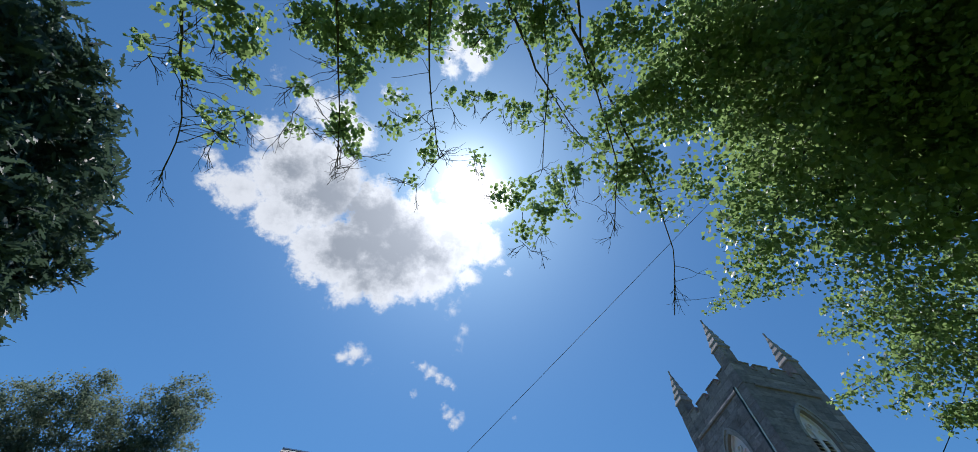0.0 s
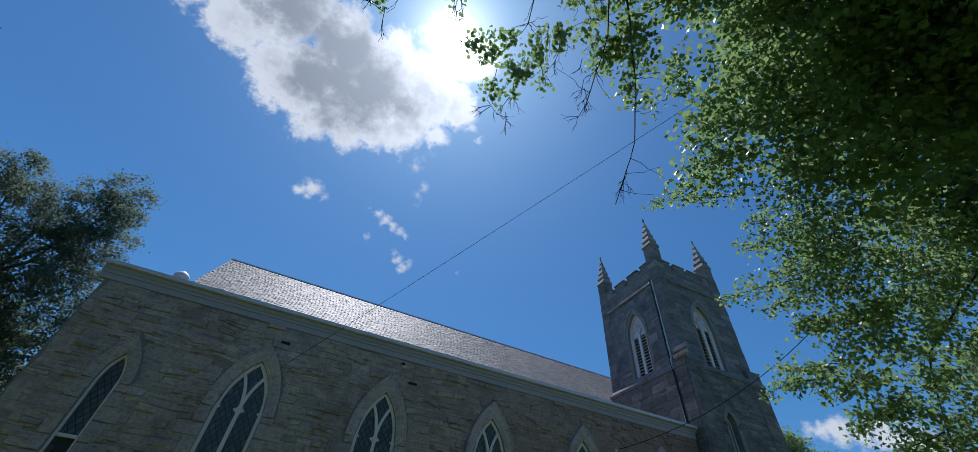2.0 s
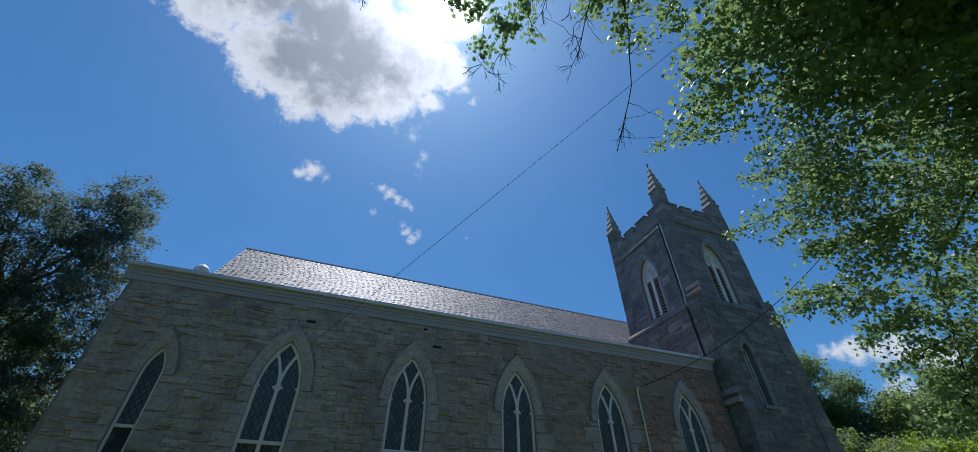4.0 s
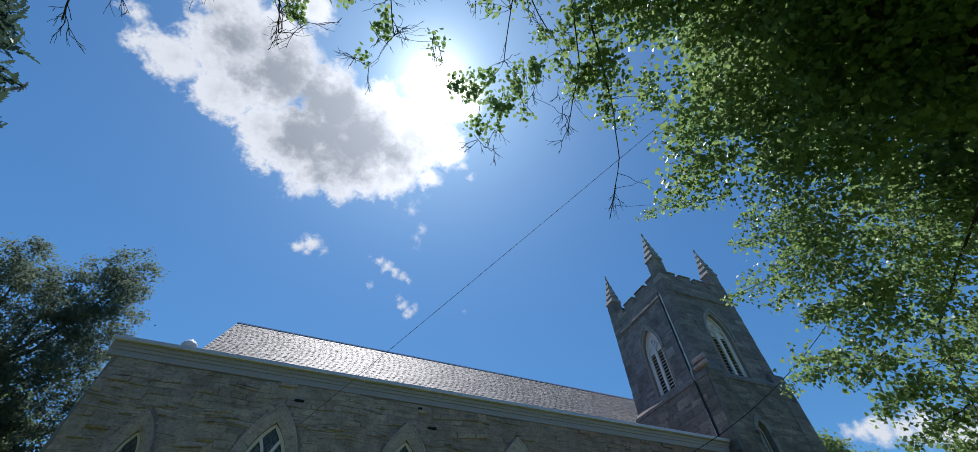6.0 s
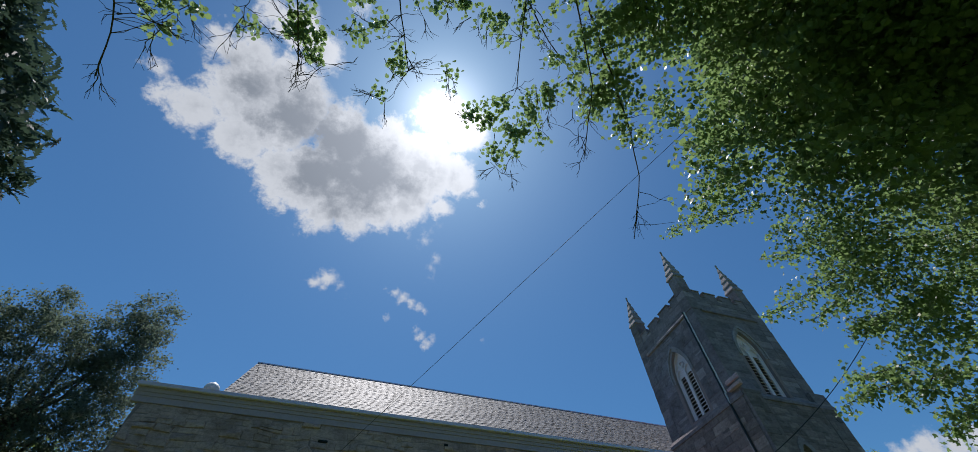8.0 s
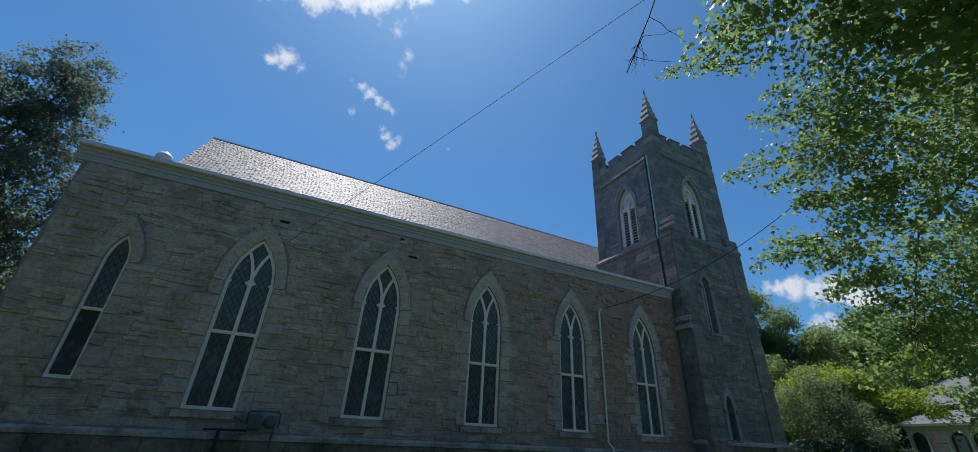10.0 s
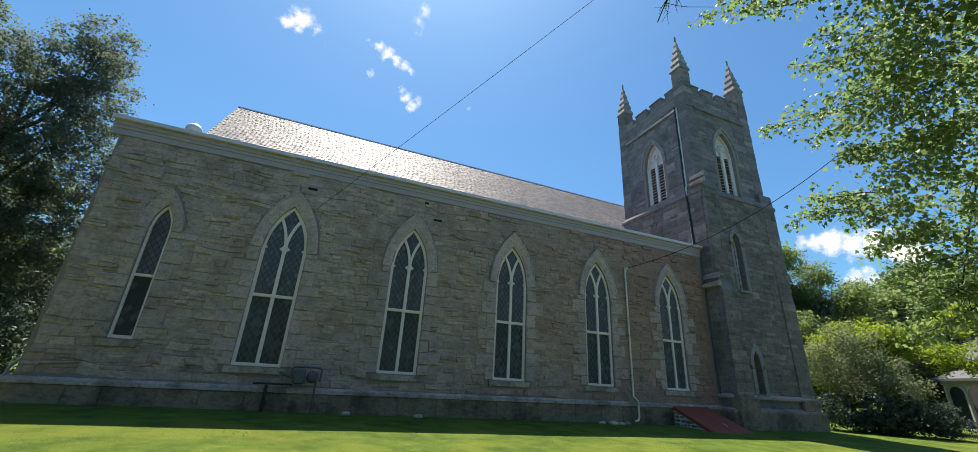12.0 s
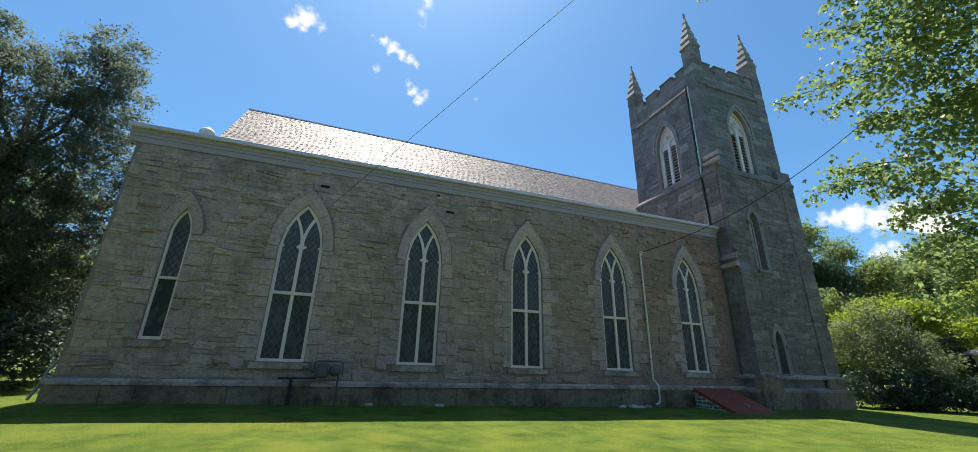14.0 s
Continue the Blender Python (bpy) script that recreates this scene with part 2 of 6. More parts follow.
def leafy(name, dark, light, glow, thin=0.45, rough=0.45, gloss=0.5):
    """Leaves: tone varies leaf by leaf; light passes through them."""
    m, t, b = tree_of(name)
    r = each_piece(t)
    col = ramp_of(t, r, [(0.0, dark), (0.6, tuple((Vector(dark) + Vector(light)) / 2)), (1.0, light)])
    patch = noise_of(t, place(t), 0.5, 3)
    col = mix_of(t, 0.5, col, ramp_of(t, patch, [(0.35, (0.7, 0.75, 0.7)), (0.7, (1.2, 1.15, 1.0))]), "MULTIPLY")
    t.links.new(col, b.inputs["Base Color"])
    b.inputs["Roughness"].default_value, b.inputs["Specular IOR Level"].default_value = rough, gloss
    tr = add(t, "ShaderNodeBsdfTranslucent")
    tr.inputs["Color"].default_value = (*glow, 1)
    mixer = add(t, "ShaderNodeMixShader")
    mixer.inputs[0].default_value = thin
    t.links.new(b.outputs[0], mixer.inputs[1])
    t.links.new(tr.outputs[0], mixer.inputs[2])
    t.links.new(mixer.outputs[0], t.nodes["Material Output"].inputs["Surface"])
    return m


M_RUBBLE = stone("rubble_schist", [(0.454, 0.328, 0.308), (0.504, 0.358, 0.327), (0.398, 0.285, 0.264), (0.521, 0.372, 0.343), (0.472, 0.338, 0.318), (0.534, 0.382, 0.350), (0.430, 0.304, 0.277), (0.493, 0.356, 0.333), (0.517, 0.358, 0.323), (0.605, 0.438, 0.406)], grain=8.0, bump=0.7, depth=0.035, rust=0.9)
M_QUOIN = stone("dressed_granite", [(0.474, 0.343, 0.335), (0.545, 0.392, 0.385), (0.439, 0.321, 0.321), (0.510, 0.367, 0.352)], grain=14.0, depth=0.012)
M_HOOD = stone("dressed_hood_granite", [(0.536, 0.392, 0.400), (0.617, 0.447, 0.459), (0.498, 0.366, 0.383), (0.578, 0.419, 0.421)], grain=14.0, depth=0.012)
M_TOWER = stone("tower_granite", [(0.169, 0.149, 0.161), (0.255, 0.219, 0.230), (0.207, 0.175, 0.182), (0.307, 0.259, 0.269), (0.184, 0.154, 0.161), (0.240, 0.208, 0.217), (0.375, 0.316, 0.320)], grain=8.0, bump=0.65, depth=0.035)
# tower granite browned for algae and for the less blue light low down
M_TOWERFOOT = stone("lower_tower_granite", [(0.171, 0.143, 0.138), (0.258, 0.209, 0.197), (0.210, 0.167, 0.156), (0.311, 0.249, 0.230), (0.186, 0.148, 0.138), (0.243, 0.199, 0.186), (0.379, 0.303, 0.274)], grain=8.0, bump=0.65, depth=0.035)
M_TOWERBODY = stone("tower_granite_face", [(0.241, 0.202, 0.207), (0.257, 0.217, 0.220)], grain=8.0, bump=0.65, depth=0.035)
M_TRIM = stone("tower_trim_granite", [(0.301, 0.270, 0.280), (0.361, 0.320, 0.329), (0.263, 0.237, 0.244)], grain=12.0, depth=0.012)
M_MORTAR = plain("lime_mortar", (0.30, 0.225, 0.212), 0.95, grain=14, bump=0.6, depth=0.02)
M_PLINTH = stone("plinth_granite", [(0.298, 0.208, 0.150), (0.352, 0.247, 0.176), (0.253, 0.178, 0.128)], grain=9.0, soot=0.9)
M_CAPPING = stone("weathered_capping_granite", [(0.492, 0.370, 0.332), (0.560, 0.419, 0.374), (0.410, 0.309, 0.282)], grain=9.0, soot=0.8)
M_WHITE = plain("cream_window_paint", (0.95, 0.745, 0.72), 0.5, grain=22, spread=0.12, bump=0.12, depth=0.004)
M_LEAD = plain("lead_came", (0.035, 0.035, 0.04), 0.6, 0.1, grain=30)
M_PALELEAD = plain("weathered_lead_came", (0.11, 0.11, 0.12), 0.6, 0.1, grain=30)
M_CORNICE = plain("grey_painted_cornice", (0.46, 0.365, 0.43), 0.65, grain=12, spread=0.15, bump=0.15)
M_GUTTER = plain("aluminium_gutter", (0.74, 0.63, 0.80), 0.35, 0.1, grain=6, spread=0.1, bump=0.05)
M_LOUVRE = plain("pale_louvre_paint", (0.80, 0.69, 0.70), 0.6, grain=15, spread=0.14, bump=0.15)
M_DARK = plain("dark_belfry_inside", (0.02, 0.02, 0.02), 0.9)
M_IRON = plain("dark_cast_iron", (0.035, 0.035, 0.037), 0.55, 0.4, grain=25)
M_METER = plain("grey_meter_paint", (0.11, 0.11, 0.115), 0.5, 0.2, grain=18)
M_CONDUIT = plain("pale_plastic_conduit", (0.86, 0.75, 0.69), 0.5, grain=12, spread=0.1)
M_SPOUT = plain("dull_zinc_spout", (0.27, 0.25, 0.25), 0.55, 0.3, grain=12, spread=0.15)
M_RED = plain("barn_red_hatch_paint", (0.32, 0.060, 0.038), 0.55, grain=9, spread=0.25, bump=0.2)
M_WIRE = plain("black_cable_sheath", (0.012, 0.012, 0.013), 0.6)
M_BARK = plain("furrowed_grey_bark", (0.10, 0.085, 0.07), 0.95, grain=16, spread=0.4, bump=0.9, depth=0.04)
M_TWIG = plain("dark_twig_bark", (0.055, 0.048, 0.04), 0.9, grain=30, spread=0.3)
M_MAPLE = leafy("maple_leaf", (0.046, 0.080, 0.040), (0.18, 0.25, 0.130), (0.335, 0.49, 0.175), 0.46, 0.46, 0.45)
M_CEDAR = leafy("dark_conifer_spray", (0.040, 0.072, 0.062), (0.085, 0.132, 0.108), (0.10, 0.16, 0.105), 0.28, 0.6, 0.35)
M_OAK = leafy("broadleaf_green", (0.055, 0.085, 0.04), (0.13, 0.17, 0.075), (0.26, 0.36, 0.10), 0.52)
M_DARKLEAF = leafy("dull_dark_leaf", (0.070, 0.098, 0.082), (0.155, 0.185, 0.145), (0.20, 0.26, 0.18), 0.46, 0.7, 0.25)
M_LIME = leafy("yellow_green_leaf", (0.09, 0.14, 0.025), (0.23, 0.31, 0.055), (0.40, 0.52, 0.06), 0.5, 0.6, 0.3)
M_SHRUB = leafy("grey_green_shrub_leaf", (0.090, 0.110, 0.068), (0.21, 0.235, 0.145), (0.27, 0.33, 0.16), 0.5, 0.65, 0.3)
# clapboard grey lowered so that it carries the shade on the house
M_CLAP = plain("shaded_grey_clapboard_paint", (0.085, 0.09, 0.095), 0.7, grain=6, spread=0.12)
M_HOUSEROOF = plain("weathered_grey_shingle", (0.125, 0.13, 0.14), 0.85, grain=5, spread=0.2)
M_PORCHWHITE = plain("white_porch_paint", (0.72, 0.72, 0.70), 0.55, grain=10, spread=0.1)
# white porch paint greyed: the porch's shade is put into the colour
M_PORCHSHADE = plain("shaded_white_porch_paint", (0.42, 0.42, 0.41), 0.6, grain=10, spread=0.12)
M_CARPAINT = plain("deep_blue_car_paint", (0.022, 0.02, 0.11), 0.18, 0.3, grain=3, spread=0.08, bump=0.0)
M_CARGLASS = plain("tinted_car_glass", (0.012, 0.014, 0.016), 0.06, grain=2, spread=0.1, bump=0.0)
M_TYRE = plain("black_tyre_rubber", (0.015, 0.015, 0.015), 0.85, grain=20)
M_RIM = plain("silver_alloy_rim", (0.5, 0.5, 0.52), 0.3, 0.9, grain=8, spread=0.1)
M_LAMPRED = plain("red_tail_lamp_plastic", (0.30, 0.01, 0.01), 0.2, grain=5)
M_ROAD = plain("worn_asphalt", (0.20, 0.197, 0.19), 0.9, grain=22, spread=0.2, bump=0.4, depth=0.008)
M_CHEEK = stone("pale_fieldstone", [(0.42, 0.40, 0.37), (0.60, 0.57, 0.52), (0.30, 0.285, 0.27), (0.52, 0.49, 0.45)], grain=10.0)
M_PALEMORTAR = plain("white_lime_mortar", (0.66, 0.63, 0.58), 0.95, grain=18, spread=0.2, bump=0.5)
M_KERB = plain("pale_granite_kerb", (0.42, 0.41, 0.39), 0.85, grain=15)


def glass_material(name, tones, rough):
    m, t, b = tree_of(name)
    r = each_piece(t)
    col = ramp_of(t, r, [(i / (len(tones) - 1), c) for i, c in enumerate(tones)])
    t.links.new(col, b.inputs["Base Color"])
    b.inputs["Roughness"].default_value, b.inputs["IOR"].default_value = rough, 1.36
    b.inputs["Transmission Weight"].default_value = 0.2
    bump_of(t, b, noise_of(t, place(t), 9.0, 3), 0.06, 0.02)
    return m


M_GLASS = glass_material("dim_storm_glass", [(0.065, 0.066, 0.076), (0.085, 0.086, 0.100), (0.072, 0.074, 0.086), (0.16, 0.158, 0.185)], 0.16)
M_STAINED = glass_material("leaded_violet_grey_glass", [(0.15, 0.145, 0.185), (0.19, 0.182, 0.225), (0.17, 0.164, 0.205), (0.24, 0.23, 0.28), (0.13, 0.127, 0.165)], 0.20)


def slate_material(name, tone, rough):
    m, t, b = tree_of(name)
    p = place(t)
    c = Vector(tone)
    col = ramp_of(t, each_piece(t), [(0.0, tuple(c * 0.66)), (0.5, tuple(c)), (0.85, tuple(c * 1.22)), (1.0, (c.x * 1.42, c.y * 1.30, c.z * 1.12))])
    blot = noise_of(t, p, 0.45, 5)
    speck = noise_of(t, p, 7.0, 6)
    col = mix_of(t, 0.6, col, ramp_of(t, blot, [(0.3, (0.7, 0.7, 0.7)), (0.7, (1.2, 1.18, 1.12))]), "MULTIPLY")
    t.links.new(col, b.inputs["Base Color"])
    b.inputs["Roughness"].default_value = rough
    bump_of(t, b, speck, 0.5, 0.03)
    return m


M_SLATE = slate_material("weathered_slate", (0.180, 0.176, 0.178), 0.62)


def lawn_material():
    m, t, b = tree_of("mown_lawn")
    p = place(t)
    fine_n = noise_of(t, p, 26.0, 6, 0.7)
    clump = noise_of(t, p, 1.3, 6, 0.7)
    wide = noise_of(t, p, 0.55, 5)
    col = ramp_of(t, clump, [(0.30, (0.042, 0.080, 0.012)), (0.5, (0.086, 0.142, 0.019)), (0.70, (0.152, 0.206, 0.030))])
    col = mix_of(t, 0.7, col, ramp_of(t, fine_n, [(0.3, (0.7, 0.72, 0.65)), (0.7, (1.2, 1.2, 1.2))]), "MULTIPLY")
    col = mix_of(t, ramp_of(t, wide, [(0.48, (0, 0, 0)), (0.64, (0.8, 0.8, 0.8))]), col, (0.155, 0.192, 0.026))
    t.links.new(col, b.inputs["Base Color"])
    b.inputs["Roughness"].default_value = 0.9
    b.inputs["Specular IOR Level"].default_value = 0.15
    bump_of(t, b, fine_n, 0.8, 0.05)
    return m


M_LAWN = lawn_material()
M_GRASS = leafy("grass_blade", (0.068, 0.120, 0.012), (0.126, 0.188, 0.020), (0.16, 0.24, 0.018), 0.4, 0.8)


# ---------------------------------------------------------------- mesh helpers
def mesh_of(name, bm, material, smooth=False):
    me = bpy.data.meshes.new(name)
    bmesh.ops.recalc_face_normals(bm, faces=bm.faces)
    bm.to_mesh(me)
    bm.free()
    me.materials.append(material)
    if smooth:
        for f in me.polygons:
            f.use_smooth = True
    return me


def thing(name, label="", category="", group="", kind="", at=(0, 0, 0), turn=0.0):
    ob = new(name)
    ob.empty_display_size = 0.2
    ob.matrix_basis = pose(*at, 0, 0, turn)
    return tagged(ob, label, category, group, kind)


def solid(name, bm, material, label="", category="", group="", kind="", smooth=False):
    return tagged(new(name, mesh_of(name, bm, material, smooth)), label, category, group, kind)


def part(name, bm, material, parent, label="", smooth=False, kind=""):
    ob = new(name, mesh_of(name, bm, material, smooth))
    ob.parent = parent
    return tagged(ob, label, kind=kind)


def shared(name, mesh, parent, m=None):
    ob = new(name, mesh)
    ob.parent = parent
    if m is not None:
        ob.matrix_basis = m
    return ob


def box(bm, x0, x1, y0, y1, z0, z1, bevel=0.0):
    vs = [bm.verts.new(p) for p in ((x0, y0, z0), (x1, y0, z0), (x1, y1, z0), (x0, y1, z0), (x0, y0, z1), (x1, y0, z1), (x1, y1, z1), (x0, y1, z1))]
    fs = [bm.faces.new([vs[i] for i in q]) for q in ((3, 2, 1, 0), (4, 5, 6, 7), (0, 1, 5, 4), (1, 2, 6, 5), (2, 3, 7, 6), (3, 0, 4, 7))]
    if bevel:
        es = {e for f in fs for e in f.edges}
        bmesh.ops.bevel(bm, geom=list(es), offset=bevel, segments=1, affect="EDGES")
    return bm


def boxed(x0, x1, y0, y1, z0, z1, bevel=0.0):
    return box(bmesh.new(), x0, x1, y0, y1, z0, z1, bevel)


def prism(bm, outline, along):
    """A closed outline (3D points) pushed along a vector, with caps."""
    a = [bm.verts.new(p) for p in outline]
    b = [bm.verts.new(Vector(p) + Vector(along)) for p in outline]
    n = len(a)
    for i in range(n):
        bm.faces.new((a[i], a[(i + 1) % n], b[(i + 1) % n], b[i]))
    bm.faces.new(a[::-1])
    bm.faces.new(b)
    return bm


def bar(bm, path, width, y0, y1, closed=False):
    """A flat bar in the x-z plane that follows a path of (x, z), from y0 to y1."""
    pts = [Vector(p) for p in path]
    n = len(pts)
    rows = []
    for i, p in enumerate(pts):
        a = pts[(i - 1) % n] if closed or i else p
        b = pts[(i + 1) % n] if closed or i < n - 1 else p
        d = (b - a).normalized()
        s = Vector((-d.y, d.x)) * width / 2
        rows.append([bm.verts.new((q.x, y, q.y)) for q in (p - s, p + s) for y in (y0, y1)])
    for i in range(n if closed else n - 1):
        r, s = rows[i], rows[(i + 1) % n]
        for u, v in ((0, 1), (1, 3), (3, 2), (2, 0)):
            bm.faces.new((r[u], r[v], s[v], s[u]))
    if not closed:
        for r in (rows[0], rows[-1]):
            bm.faces.new((r[0], r[1], r[3], r[2]))
    return bm


def tube(bm, path, radii, sides=7):
    """A round tapered tube along 3D points."""
    pts = [Vector(p) for p in path]
    rings = []
    side = Vector((1, 0, 0))
    for i, p in enumerate(pts):
        d = (pts[min(i + 1, len(pts) - 1)] - pts[max(i - 1, 0)]).normalized()
        side = (side - d * side.dot(d))
        if side.length < 1e-3:
            side = d.orthogonal()
        side.normalize()
        up = d.cross(side)
        r = radii[i] if isinstance(radii, (list, tuple)) else radii
        rings.append([bm.verts.new(p + (side * math.cos(a) + up * math.sin(a)) * r) for a in (2 * math.pi * k / sides for k in range(sides))])
    for r, s in zip(rings, rings[1:]):
        for k in range(sides):
            bm.faces.new((r[k], r[(k + 1) % sides], s[(k + 1) % sides], s[k]))
    bm.faces.new(rings[0][::-1])
    bm.faces.new(rings[-1])
    return bm


def arch_half(a, rise, h):
    """Half-width of a pointed arch at height h above its springing."""
    if h <= 0:
        return a
    if h >= rise:
        return 0.0
    r = (a * a + rise * rise) / (2 * a)
    return max(0.0, math.sqrt(max(0.0, r * r - h * h)) - (r - a))


def arch_height(a, rise, u):
    """Height above the springing of the arch at u from its middle."""
    r = (a * a + rise * rise) / (2 * a)
    return math.sqrt(max(0.0, r * r - (abs(u) + r - a) ** 2))


def arch_path(a, z0, spring, rise, n=9, legs=True):
    left = [(-arch_half(a, rise, rise * k / n), spring + rise * k / n) for k in range(n + 1)]
    right = [(-x, z) for x, z in left[-2::-1]]
    return ([(-a, z0)] if legs else []) + left + right + ([(a, z0)] if legs else [])


def block(bm, put, u0, u1, w0, w1, proud, rng, edge=0.018, back=0.03):
    """One stone with a worn, uneven face: put(u, w, n) gives the place from along, up and out."""
    j = lambda s: rng.uniform(-s, s)
    e = min(edge, (u1 - u0) * 0.2, (w1 - w0) * 0.2)
    c = [(u0, w0), (u1, w0), (u1, w1), (u0, w1)]
    jit = [(j(e * 0.9), j(e * 0.9)) for _ in c]
    a = [bm.verts.new(put(u, w, -back)) for u, w in c]
    m = [bm.verts.new(put(u + du, w + dw, proud * 0.35)) for (u, w), (du, dw) in zip(c, jit)]
    ins = [(e, e), (-e, e), (-e, -e), (e, -e)]
    f = [bm.verts.new(put(u + du + iu * 1.3, w + dw + iw * 1.3, proud + j(proud * 0.45))) for (u, w), (du, dw), (iu, iw) in zip(c, jit, ins)]
    for i in range(4):
        k = (i + 1) % 4
        bm.faces.new((a[i], a[k], m[k], m[i]))
        bm.faces.new((m[i], m[k], f[k], f[i]))
    mid = bm.verts.new(put((u0 + u1) / 2 + j((u1 - u0) * 0.22), (w0 + w1) / 2 + j((w1 - w0) * 0.22), proud * rng.uniform(0.7, 1.6)))
    for i in range(4):
        bm.faces.new((f[i], f[(i + 1) % 4], mid))


def courses(u0, u1, w0, w1, hs, ls, rng, blocked=None, joint=0.008):
    """Stones (u0, u1, w0, w1) of a coursed wall, leaving out the blocked stretches."""
    w = w0
    while w < w1 - 0.06:
        h = rng.choice(hs) * rng.uniform(0.85, 1.15)
        if w1 - w - h < 0.1:
            h = w1 - w
        gaps = sorted(blocked(w, w + h)) if blocked else []
        start, runs = u0, []
        for a, b in gaps:
            if a > start:
                runs.append((start, min(a, u1)))
            start = max(start, b)
        if start < u1:
            runs.append((start, u1))
        for a, b in runs:
            u = a
            while u < b - 0.05:
                ln = rng.uniform(*ls)
                if b - u - ln < ls[0] * 0.5:
                    ln = b - u
                if h > 0.22 and rng.random() < 0.28:
                    cut = w + h * rng.uniform(0.4, 0.6)
                    yield u + joint / 2, u + ln - joint / 2, w + joint / 2, cut - joint / 2
                    yield u + joint / 2, u + ln - joint / 2, cut + joint / 2, w + h - joint / 2
                else:
                    yield u + joint / 2, u + ln - joint / 2, w + joint / 2, w + h - joint / 2
                u += ln
        w += h


def ground_z(x, y):
    """The lawn: falls a little towards the street, and towards the viewer."""
    return 0.47 + 0.019 * max(-10.0, min(y, 30.0)) - 0.011 * max(-16.0, min(x, 31.0))


# ---------------------------------------------------------------- ground
def build_ground():
    rings = [0, 3, 6, 8, 9, 10, 11, 12, 13, 14, 16, 18, 21, 25, 30, 36, 45, 60, 90, 150, 300, 700, 1500, 3500]
    seg = 96
    bm = bmesh.new()
    centre = bm.verts.new((5, 10, ground_z(5, 10)))
    last = None
    for r in rings[1:]:
        row = []
        for k in range(seg):
            a = 2 * math.pi * k / seg
            x, y = 5 + r * math.cos(a), 10 + r * math.sin(a)
            row.append(bm.verts.new((x, y, ground_z(x, y) + 0.02 * noise.noise((x * 0.4, y * 0.4, 0)))))
        for k in range(seg):
            if last is None:
                bm.faces.new((centre, row[k], row[(k + 1) % seg]))
            else:
                bm.faces.new((last[k], row[k], row[(k + 1) % seg], last[(k + 1) % seg]))
        last = row
    return solid("ground", bm, M_LAWN, "mown green lawn falling gently to the street", "lawn", kind="structure", smooth=True)


build_ground()

# ---------------------------------------------------------------- nave: the long wall
WALL_Y, WALL_X0, WALL_X1 = 16.0, -7.2, 19.75
WALL_TOP, EAVE_TOP = 9.45, 9.80
WIN_X = [-1.42, 3.19, 7.77, 12.34, 16.90]
WIN_A, WIN_SILL, WIN_SPRING, WIN_RISE, WIN_RAIL = 0.74, 2.10, 6.08, 1.74, 4.42
LAN_X, LAN_A, LAN_SILL, LAN_SPRING, LAN_RISE, LAN_RAIL = -5.21, 0.32, 2.66, 6.15, 0.90, 4.62
OPENINGS = [(LAN_X, LAN_A, LAN_SILL, LAN_SPRING, LAN_RISE)] + [(x, WIN_A, WIN_SILL, WIN_SPRING, WIN_RISE) for x in WIN_X]
PLINTH_TOP = 1.50


def wall_with_openings():
    """The wall core, 0.7 m thick, with pointed openings right through it."""
    bm = bmesh.new()
    y0, y1, zb, zt = WALL_Y, WALL_Y + 0.7, -0.5, WALL_TOP
    xs = [WALL_X0]
    for cx, a, *_ in OPENINGS:
        xs += [cx + a * k / 6 for k in range(-6, 7)]
    xs.append(WALL_X1)

    def slab(x0, x1, zl0, zl1, zr0, zr1):
        if max(zl1 - zl0, zr1 - zr0) < 1e-4:
            return
        p = [(x0, zl0), (x1, zr0), (x1, zr1), (x0, zl1)]
        f = [bm.verts.new((x, y0, z)) for x, z in p]
        b = [bm.verts.new((x, y1, z)) for x, z in p]
        bm.faces.new(f)
        bm.faces.new(b[::-1])
        for i in range(4):
            bm.faces.new((f[i], b[i], b[(i + 1) % 4], f[(i + 1) % 4]))

    for x0, x1 in zip(xs, xs[1:]):
        hit = [o for o in OPENINGS if o[0] - o[1] - 1e-6 <= x0 and x1 <= o[0] + o[1] + 1e-6]
        if not hit:
            slab(x0, x1, zb, zt, zb, zt)
            continue
        cx, a, sill, spring, rise = hit[0]
        slab(x0, x1, zb, sill, zb, sill)
        slab(x0, x1, spring + arch_height(a, rise, x0 - cx), zt, spring + arch_height(a, rise, x1 - cx), zt)
    return bm


wall_south = solid("wall_south", wall_with_openings(), M_MORTAR, "long rubble stone nave wall with pointed windows", "wall", kind="structure")


def blocked_at(w0, w1):
    """Stretches taken by window surrounds between two heights."""
    out = []
    mid = (w0 + w1) / 2
    for cx, a, sill, spring, rise in OPENINGS:
        if mid < sill - 0.26 or mid > spring + rise + 0.76:
            continue
        band = 0.30 if a > 0.5 else 0.27
        if mid > spring:
            half = arch_half(a + band + 0.11, rise + 0.72, mid - spring)
        else:
            half = a + band + 0.02
        if half > 0.02:
            out.append((cx - half, cx + half))
    return out


def south(u, w, n):
    return Vector((u, WALL_Y - n, w))


